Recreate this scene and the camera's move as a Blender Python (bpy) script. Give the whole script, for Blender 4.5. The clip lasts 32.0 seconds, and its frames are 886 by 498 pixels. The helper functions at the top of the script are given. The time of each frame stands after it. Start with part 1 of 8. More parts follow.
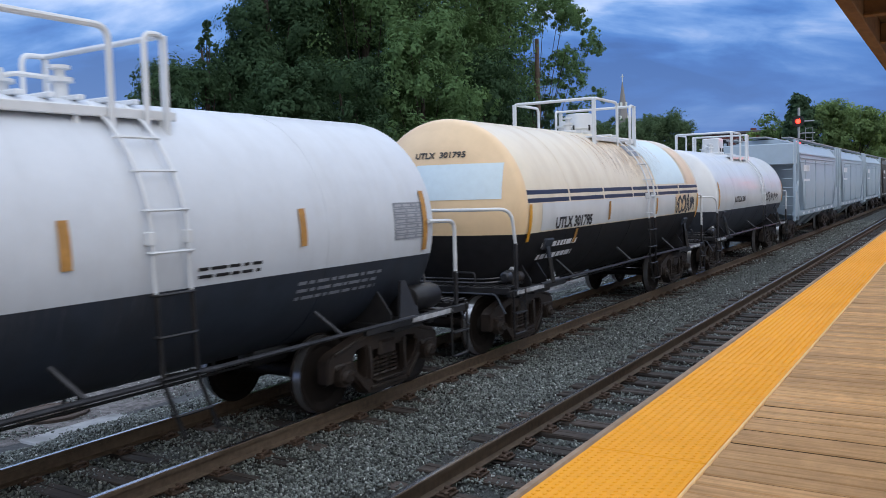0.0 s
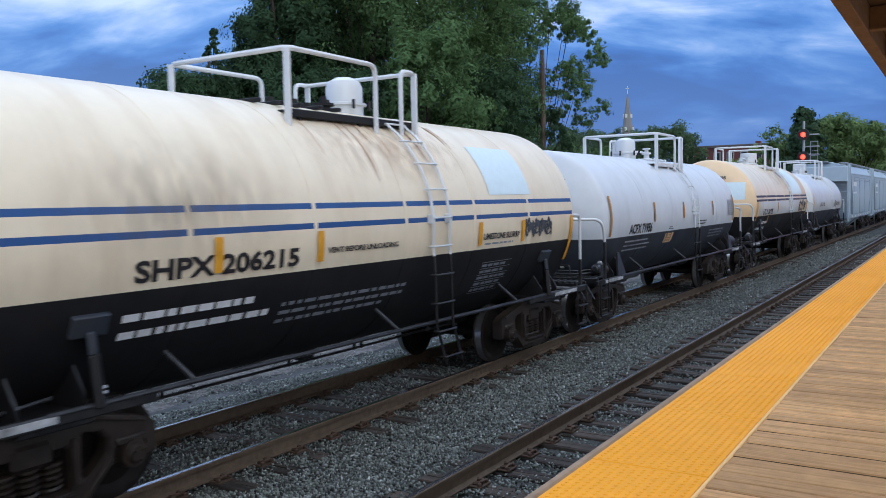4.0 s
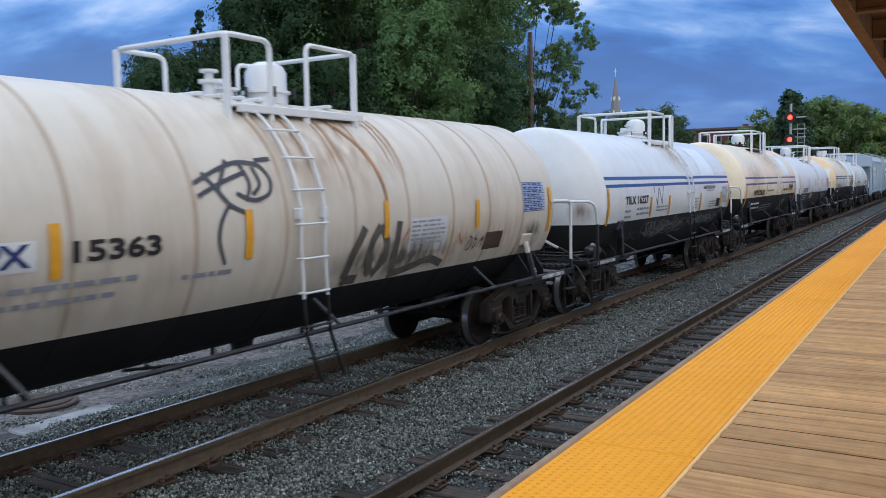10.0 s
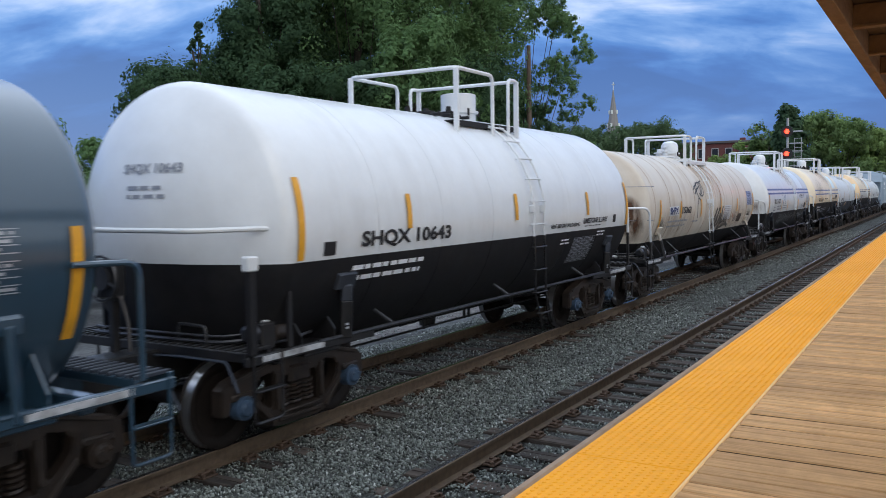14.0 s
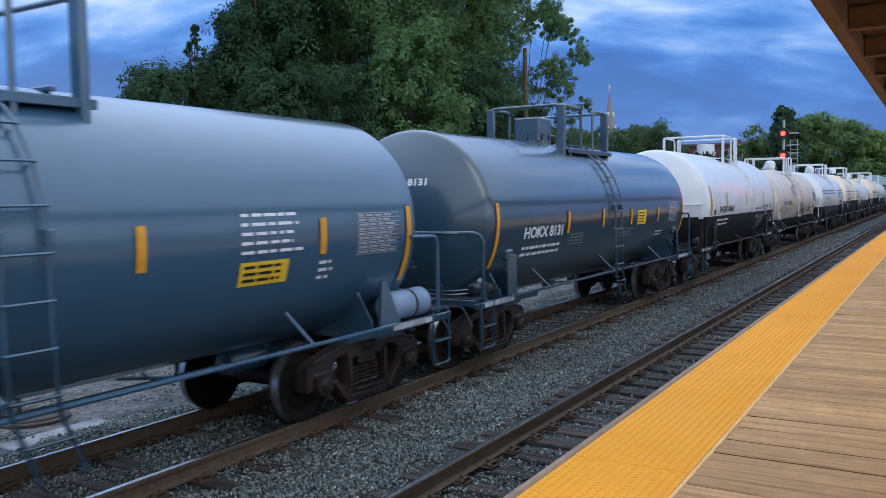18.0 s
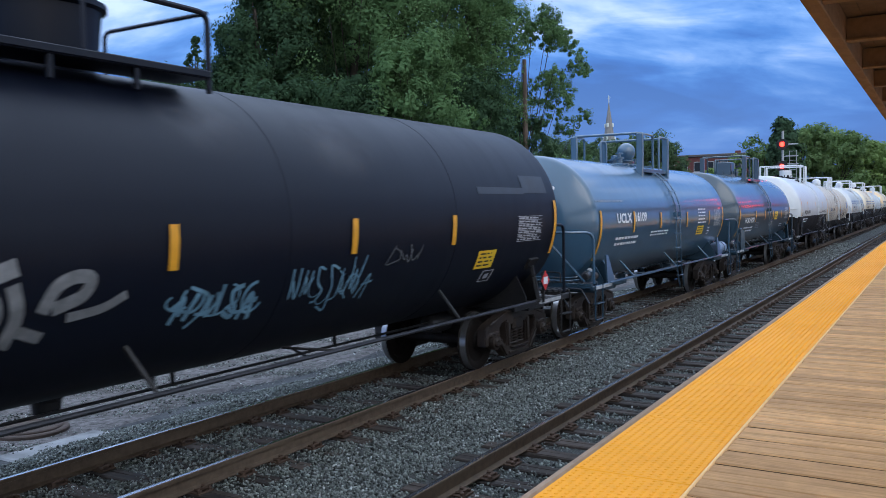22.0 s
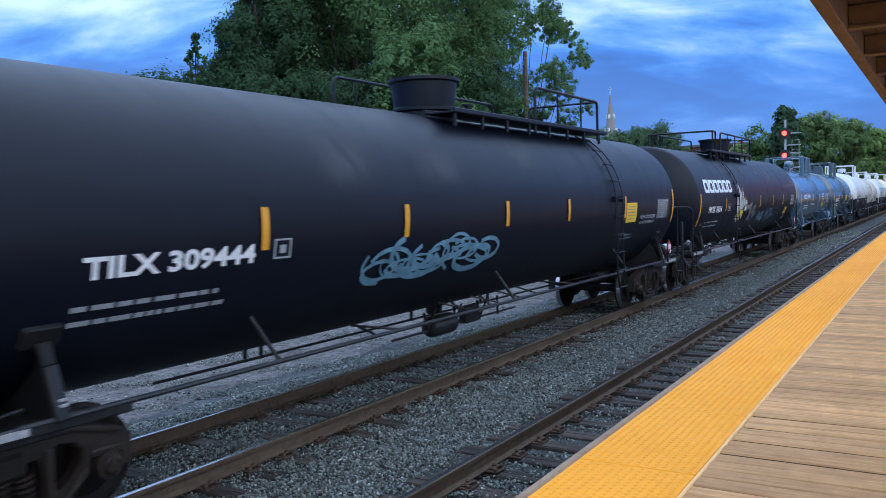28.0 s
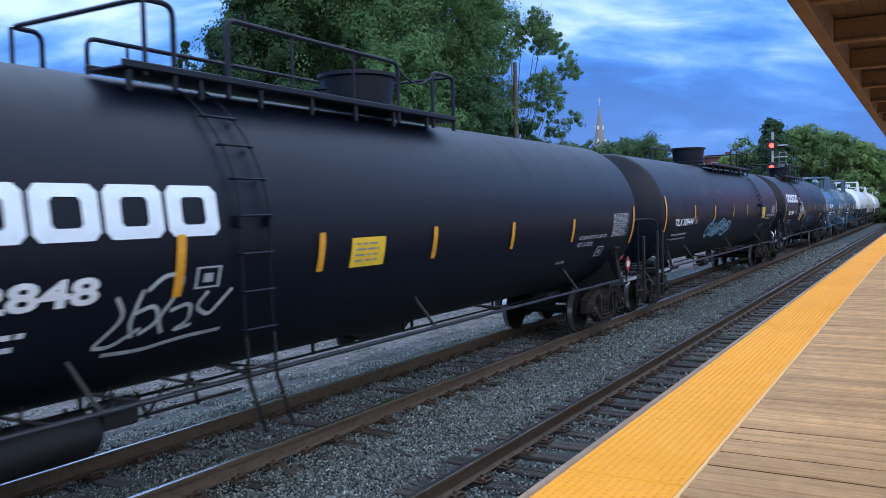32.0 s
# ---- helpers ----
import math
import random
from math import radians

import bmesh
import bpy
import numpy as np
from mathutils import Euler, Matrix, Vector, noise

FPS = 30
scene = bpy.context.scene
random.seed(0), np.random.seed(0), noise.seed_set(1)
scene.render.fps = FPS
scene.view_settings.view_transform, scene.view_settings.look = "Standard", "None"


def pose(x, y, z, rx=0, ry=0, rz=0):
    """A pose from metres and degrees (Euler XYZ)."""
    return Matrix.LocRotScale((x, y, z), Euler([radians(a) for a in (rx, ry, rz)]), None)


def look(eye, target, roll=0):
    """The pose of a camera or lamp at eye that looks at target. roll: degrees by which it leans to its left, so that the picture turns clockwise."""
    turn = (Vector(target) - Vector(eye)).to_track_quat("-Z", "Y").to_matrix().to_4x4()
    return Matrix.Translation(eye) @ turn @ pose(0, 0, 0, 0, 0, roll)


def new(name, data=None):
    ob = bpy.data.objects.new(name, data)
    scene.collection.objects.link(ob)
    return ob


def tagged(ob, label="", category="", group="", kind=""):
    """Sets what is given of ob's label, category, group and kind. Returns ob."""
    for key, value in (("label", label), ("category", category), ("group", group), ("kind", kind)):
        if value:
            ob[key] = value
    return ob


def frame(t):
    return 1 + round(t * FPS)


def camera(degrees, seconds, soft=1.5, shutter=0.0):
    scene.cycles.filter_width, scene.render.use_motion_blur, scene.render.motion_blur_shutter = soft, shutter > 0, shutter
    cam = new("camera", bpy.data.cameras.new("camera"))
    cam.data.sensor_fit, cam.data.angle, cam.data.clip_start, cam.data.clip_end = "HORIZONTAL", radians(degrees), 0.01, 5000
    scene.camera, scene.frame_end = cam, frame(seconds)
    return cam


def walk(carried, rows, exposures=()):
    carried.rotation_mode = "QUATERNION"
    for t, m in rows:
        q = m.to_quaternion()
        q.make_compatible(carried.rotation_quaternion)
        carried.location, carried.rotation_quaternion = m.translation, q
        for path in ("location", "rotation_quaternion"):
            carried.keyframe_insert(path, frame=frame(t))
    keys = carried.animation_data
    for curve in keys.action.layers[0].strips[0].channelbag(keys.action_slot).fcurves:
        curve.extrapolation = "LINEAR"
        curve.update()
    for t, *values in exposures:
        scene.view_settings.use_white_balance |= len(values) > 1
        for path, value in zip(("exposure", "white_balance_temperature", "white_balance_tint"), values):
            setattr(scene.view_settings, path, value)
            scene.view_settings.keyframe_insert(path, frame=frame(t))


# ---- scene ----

# ---- camera: held by one standing on the platform; metres, x along the track, y across it, z = 0 at the rail head ----
EYE = Vector((0.0, 0.0, 2.597))


def aim(yaw, pitch, roll):
    a, b = radians(yaw), radians(pitch)
    return look(EYE, EYE + Vector((math.cos(a) * math.cos(b), math.sin(a) * math.cos(b), math.sin(b))), roll)


cam = camera(56.14, 32.0, soft=0.62, shutter=0.35)
walk(cam, [(t, aim(a, b, c)) for t, a, b, c in (
    (0, 32.02, -4.04, -1.62), (0.5, 31.98, -4.22, -1.54), (1, 32.13, -4.27, -1.55), (1.5, 32.41, -3.98, -1.64), (2, 32.48, -3.70, -1.63), 
    (2.5, 32.44, -3.69, -1.48), (3, 32.54, -3.76, -1.28), (3.5, 32.46, -3.51, -1.13), (5.5, 31.68, -3.42, -0.93), (6, 31.51, -3.48, -0.99), 
    (6.5, 31.58, -3.55, -1.00), (7, 31.63, -3.75, -0.89), (7.5, 31.68, -3.92, -0.92), (8, 31.83, -3.77, -1.12), (8.5, 31.90, -3.71, -1.20), 
    (9, 31.76, -4.02, -1.06), (9.5, 31.63, -4.41, -0.92), (10, 31.47, -4.54, -1.12), (10.5, 31.51, -4.50, -1.25), (11, 31.50, -4.50, -1.23), 
    (11.5, 31.50, -4.60, -1.07), (12, 31.60, -4.55, -1.15), (12.5, 31.65, -4.38, -1.32), (13, 31.52, -4.22, -1.22), (13.5, 31.35, -3.99, -0.89), 
    (14, 31.28, -3.72, -0.82), (14.5, 31.13, -3.43, -0.91), (16.5, 31.36, -2.82, -1.17), (17, 31.32, -2.92, -1.20), (17.5, 31.14, -3.25, -1.10), 
    (18, 31.07, -3.55, -0.94), (18.5, 30.93, -3.50, -0.98), (19, 30.86, -3.31, -1.15), (19.5, 30.87, -3.33, -1.08), (20, 31.10, -3.46, -1.04), 
    (20.5, 31.33, -3.49, -1.20), (21, 31.43, -3.25, -1.29), (21.5, 31.32, -3.06, -1.27), (22, 31.04, -2.80, -0.97), (22.5, 30.75, -2.53, -0.87), 
    (23, 30.66, -2.18, -1.08), (23.5, 30.69, -2.07, -1.35), (24, 30.81, -2.33, -1.44), (24.5, 30.91, -2.71, -1.41), (25, 31.03, -2.72, -1.56), 
    (25.5, 31.11, -2.69, -1.65), (27.5, 31.34, -3.25, -1.78), (28, 31.25, -3.24, -1.71), (28.5, 31.08, -3.36, -1.47), (29, 31.13, -3.37, -1.49), 
    (29.5, 31.14, -3.17, -1.61), (30, 31.23, -2.79, -1.66), (30.5, 30.87, -2.38, -1.30), (31, 30.56, -2.58, -1.13), (31.5, 30.51, -2.70, -1.22), 
    (32, 30.47, -2.59, -1.36),
)], exposures=[(0, 0.34, 6950, 12), (2, 0.36, 7000, 12), (3, 0.37, 6800, 11), (6, 0.32, 6200, 10), (7, 0.33, 6150, 10), (8, 0.34, 6350, 10), (10, 0.36, 6850, 10), (14, 0.40, 7050, 10),
                                                      (17, 0.36, 6300, 10), (20, 0.38, 6300, 10), (22, 0.50, 6350, 10), (24, 0.52, 6200, 10), (28, 0.64, 5800, 9), (30, 0.71, 5780, 9), (32, 0.69, 5880, 10)])

# ---- sky and sun ----
TRAIN_Y = 7.19          # centre of the track that the train runs on
NEAR_Y = 3.357          # centre of the track along the platform
DECK_Z = 1.227          # platform deck
EDGE_Y = 1.70           # platform edge

world = bpy.data.worlds.new("dusk_sky")
scene.world = world
world.use_nodes = True


def build_sky():
    nt = world.node_tree
    nt.nodes.clear()
    N, L = nt.nodes.new, nt.links.new
    out, bg = N("ShaderNodeOutputWorld"), N("ShaderNodeBackground")
    sky = N("ShaderNodeTexSky")
    sky.sky_type, sky.sun_disc = "NISHITA", False
    sky.sun_elevation, sky.sun_rotation = radians(12), radians(200)
    coord, sep = N("ShaderNodeTexCoord"), N("ShaderNodeSeparateXYZ")
    L(coord.outputs["Generated"], sep.inputs[0])
    # clouds lie on a high plane: direction / (height + a little)
    zz = N("ShaderNodeMath"); zz.operation = "ADD"; zz.inputs[1].default_value = 0.40
    za = N("ShaderNodeMath"); za.operation = "ABSOLUTE"
    L(sep.outputs[2], za.inputs[0]); L(za.outputs[0], zz.inputs[0])
    dv = N("ShaderNodeVectorMath"); dv.operation = "DIVIDE"
    cmb = N("ShaderNodeCombineXYZ")
    for i in range(3):
        L(zz.outputs[0], cmb.inputs[i])
    L(coord.outputs["Generated"], dv.inputs[0]); L(cmb.outputs[0], dv.inputs[1])
    mp = N("ShaderNodeMapping")
    mp.vector_type = "TEXTURE"
    mp.inputs["Rotation"].default_value = (0, 0, radians(31))
    mp.inputs["Scale"].default_value = (0.48, 1.05, 1.0)
    mp.inputs["Location"].default_value = (3.1, 1.7, 0.0)
    L(dv.outputs[0], mp.inputs[0])
    n1 = N("ShaderNodeTexNoise"); n1.inputs["Scale"].default_value = 1.5; n1.inputs["Detail"].default_value = 6; n1.inputs["Roughness"].default_value = 0.5
    n1.inputs["Distortion"].default_value = 0.7
    L(mp.outputs[0], n1.inputs["Vector"])
    ramp = N("ShaderNodeValToRGB")
    e = ramp.color_ramp.elements
    e[0].position, e[0].color = 0.34, (0.012, 0.075, 0.31, 1)
    e[1].position, e[1].color = 0.78, (0.46, 0.58, 0.86, 1)
    for p, c in ((0.44, (0.020, 0.108, 0.41, 1)), (0.52, (0.045, 0.170, 0.52, 1)), (0.61, (0.13, 0.280, 0.64, 1))):
        q = ramp.color_ramp.elements.new(p); q.color = c
    n2 = N("ShaderNodeTexNoise"); n2.inputs["Scale"].default_value = 4.2; n2.inputs["Detail"].default_value = 6; n2.inputs["Roughness"].default_value = 0.52
    n2.inputs["Distortion"].default_value = 0.4
    L(mp.outputs[0], n2.inputs["Vector"])
    puff = N("ShaderNodeMath"); puff.operation = "MULTIPLY_ADD"; puff.inputs[1].default_value = 0.62; puff.inputs[2].default_value = -0.31
    L(n2.outputs[0], puff.inputs[0])
    lift = N("ShaderNodeMapRange"); lift.inputs[1].default_value = 0.05; lift.inputs[2].default_value = 0.24; lift.inputs[3].default_value = -0.19; lift.inputs[4].default_value = 0.15
    L(za.outputs[0], lift.inputs[0])
    s1 = N("ShaderNodeMath"); s1.operation = "ADD"
    L(n1.outputs[0], s1.inputs[0]); L(puff.outputs[0], s1.inputs[1])
    s2 = N("ShaderNodeMath"); s2.operation = "ADD"
    L(s1.outputs[0], s2.inputs[0]); L(lift.outputs[0], s2.inputs[1])
    L(s2.outputs[0], ramp.inputs[0])
    # a darker blue bank low over the horizon
    low = N("ShaderNodeMapRange"); low.inputs[1].default_value = 0.05; low.inputs[2].default_value = 0.22
    low.inputs[3].default_value = 0.30; low.interpolation_type = "SMOOTHSTEP"
    L(za.outputs[0], low.inputs[0])
    mixl = N("ShaderNodeMix"); mixl.data_type = "RGBA"
    mixl.inputs[6].default_value = (0.022, 0.110, 0.40, 1)
    L(low.outputs[0], mixl.inputs[0]); L(ramp.outputs[0], mixl.inputs[7])
    # overhead the overcast is thinner and bright
    high = N("ShaderNodeMapRange"); high.inputs[1].default_value = 0.30; high.inputs[2].default_value = 0.80
    high.interpolation_type = "SMOOTHSTEP"
    L(za.outputs[0], high.inputs[0])
    mixh = N("ShaderNodeMix"); mixh.data_type = "RGBA"
    mixh.inputs[7].default_value = (1.02, 1.24, 1.62, 1)
    L(high.outputs[0], mixh.inputs[0]); L(mixl.outputs[2], mixh.inputs[6])
    # the west, where the sun has just gone, is a paler even overcast
    dot = N("ShaderNodeVectorMath"); dot.operation = "DOT_PRODUCT"; dot.inputs[1].default_value = (-0.40, -0.88, 0.25)
    L(coord.outputs["Generated"], dot.inputs[0])
    west = N("ShaderNodeMapRange"); west.inputs[1].default_value = -0.25; west.inputs[2].default_value = 0.8
    west.interpolation_type = "SMOOTHSTEP"
    L(dot.outputs["Value"], west.inputs[0])
    mixw = N("ShaderNodeMix"); mixw.data_type = "RGBA"
    mixw.inputs[7].default_value = (0.70, 0.81, 0.99, 1)
    L(west.outputs[0], mixw.inputs[0]); L(mixh.outputs[2], mixw.inputs[6])
    # clear sky shows through a little
    add = N("ShaderNodeMix"); add.data_type = "RGBA"; add.blend_type = "ADD"
    add.inputs[0].default_value = 0.018
    L(mixw.outputs[2], add.inputs[6]); L(sky.outputs[0], add.inputs[7])
    L(add.outputs[2], bg.inputs[0])
    bg.inputs[1].default_value = 1.0
    L(bg.outputs[0], out.inputs[0])


build_sky()
sun_data = bpy.data.lights.new("sun", "SUN")
sun_data.energy, sun_data.angle, sun_data.color = 0.45, radians(40), (1.0, 0.96, 0.90)
sun = new("sun", sun_data)
sun.matrix_world = look((-30, -44, 40), (0, 0, 0))


# ---- materials ----
def material(name, color, rough=0.6, metal=0.0, grain=0.15, scale=8.0, bump=0.1, dirt=None, dirt_amount=0.0, dirt_scale=(1, 1, 1), island=0.0,
             obj=0.0, coat=0.0, emission=None, strength=0.0, bump_dist=0.01, detail=6.0, spec=0.5, world=False, coat_rough=0.09):
    """A surface with fine grain, larger stains, and variation from piece to piece."""
    mat = bpy.data.materials.new(name)
    mat.use_nodes = True
    nt = mat.node_tree
    N, L = nt.nodes.new, nt.links.new
    b = nt.nodes["Principled BSDF"]
    b.inputs["Roughness"].default_value, b.inputs["Metallic"].default_value = rough, metal
    b.inputs["Coat Weight"].default_value, b.inputs["Coat Roughness"].default_value = coat, coat_rough
    b.inputs["Specular IOR Level"].default_value = spec
    place = N("ShaderNodeNewGeometry").outputs["Position"] if world else N("ShaderNodeTexCoord").outputs["Object"]
    n = N("ShaderNodeTexNoise"); n.inputs["Scale"].default_value = scale; n.inputs["Detail"].default_value = detail; n.inputs["Roughness"].default_value = 0.65
    L(place, n.inputs["Vector"])
    mr = N("ShaderNodeMapRange"); mr.inputs[1].default_value, mr.inputs[2].default_value = 0.25, 0.75
    mr.inputs[3].default_value, mr.inputs[4].default_value = 1 - grain, 1 + grain
    L(n.outputs[0], mr.inputs[0])
    mul = N("ShaderNodeMix"); mul.data_type, mul.blend_type = "RGBA", "MULTIPLY"; mul.inputs[0].default_value = 1
    mul.inputs[6].default_value = (*color, 1)
    L(mr.outputs[0], mul.inputs[7])
    col = mul.outputs[2]
    for amount, node, socket in ((island, "ShaderNodeNewGeometry", "Random Per Island"), (obj, "ShaderNodeObjectInfo", "Random")):
        if amount:
            g = N(node); r = N("ShaderNodeMapRange"); r.inputs[3].default_value, r.inputs[4].default_value = 1 - amount, 1 + amount
            L(g.outputs[socket], r.inputs[0])
            m2 = N("ShaderNodeMix"); m2.data_type, m2.blend_type = "RGBA", "MULTIPLY"; m2.inputs[0].default_value = 1
            L(col, m2.inputs[6]); L(r.outputs[0], m2.inputs[7]); col = m2.outputs[2]
    if dirt:
        mp = N("ShaderNodeMapping"); mp.inputs["Scale"].default_value = dirt_scale
        L(place, mp.inputs[0])
        d = N("ShaderNodeTexNoise"); d.inputs["Scale"].default_value = 1.0; d.inputs["Detail"].default_value = 8; d.inputs["Roughness"].default_value = 0.6
        L(mp.outputs[0], d.inputs["Vector"])
        dr = N("ShaderNodeMapRange"); dr.inputs[1].default_value, dr.inputs[2].default_value, dr.inputs[4].default_value = 0.45, 0.75, dirt_amount
        L(d.outputs[0], dr.inputs[0])
        m3 = N("ShaderNodeMix"); m3.data_type = "RGBA"; m3.inputs[7].default_value = (*dirt, 1)
        L(dr.outputs[0], m3.inputs[0]); L(col, m3.inputs[6]); col = m3.outputs[2]
        rr = N("ShaderNodeMapRange"); rr.inputs[3].default_value, rr.inputs[4].default_value = rough, min(1, rough + 0.3)
        L(dr.outputs[0], rr.inputs[0]); L(rr.outputs[0], b.inputs["Roughness"])
    L(col, b.inputs["Base Color"])
    if bump:
        bp = N("ShaderNodeBump"); bp.inputs["Strength"].default_value, bp.inputs["Distance"].default_value = bump, bump_dist
        L(n.outputs[0], bp.inputs["Height"]); L(bp.outputs[0], b.inputs["Normal"])
    if emission:
        b.inputs["Emission Color"].default_value, b.inputs["Emission Strength"].default_value = (*emission, 1), strength
    return mat


def paint(name, color, rough=0.34, dirt=(0.16, 0.11, 0.07), amount=0.35, coat=0.15, spec=0.5, coat_rough=0.09):
    """Tank paint: faint clouding, thin runs of dirt down the side."""
    return material(name, color, rough, grain=0.05, scale=3.0, bump=0.03, dirt=dirt, dirt_amount=amount, dirt_scale=(2.6, 0.5, 0.5), coat=coat, spec=spec, coat_rough=coat_rough)


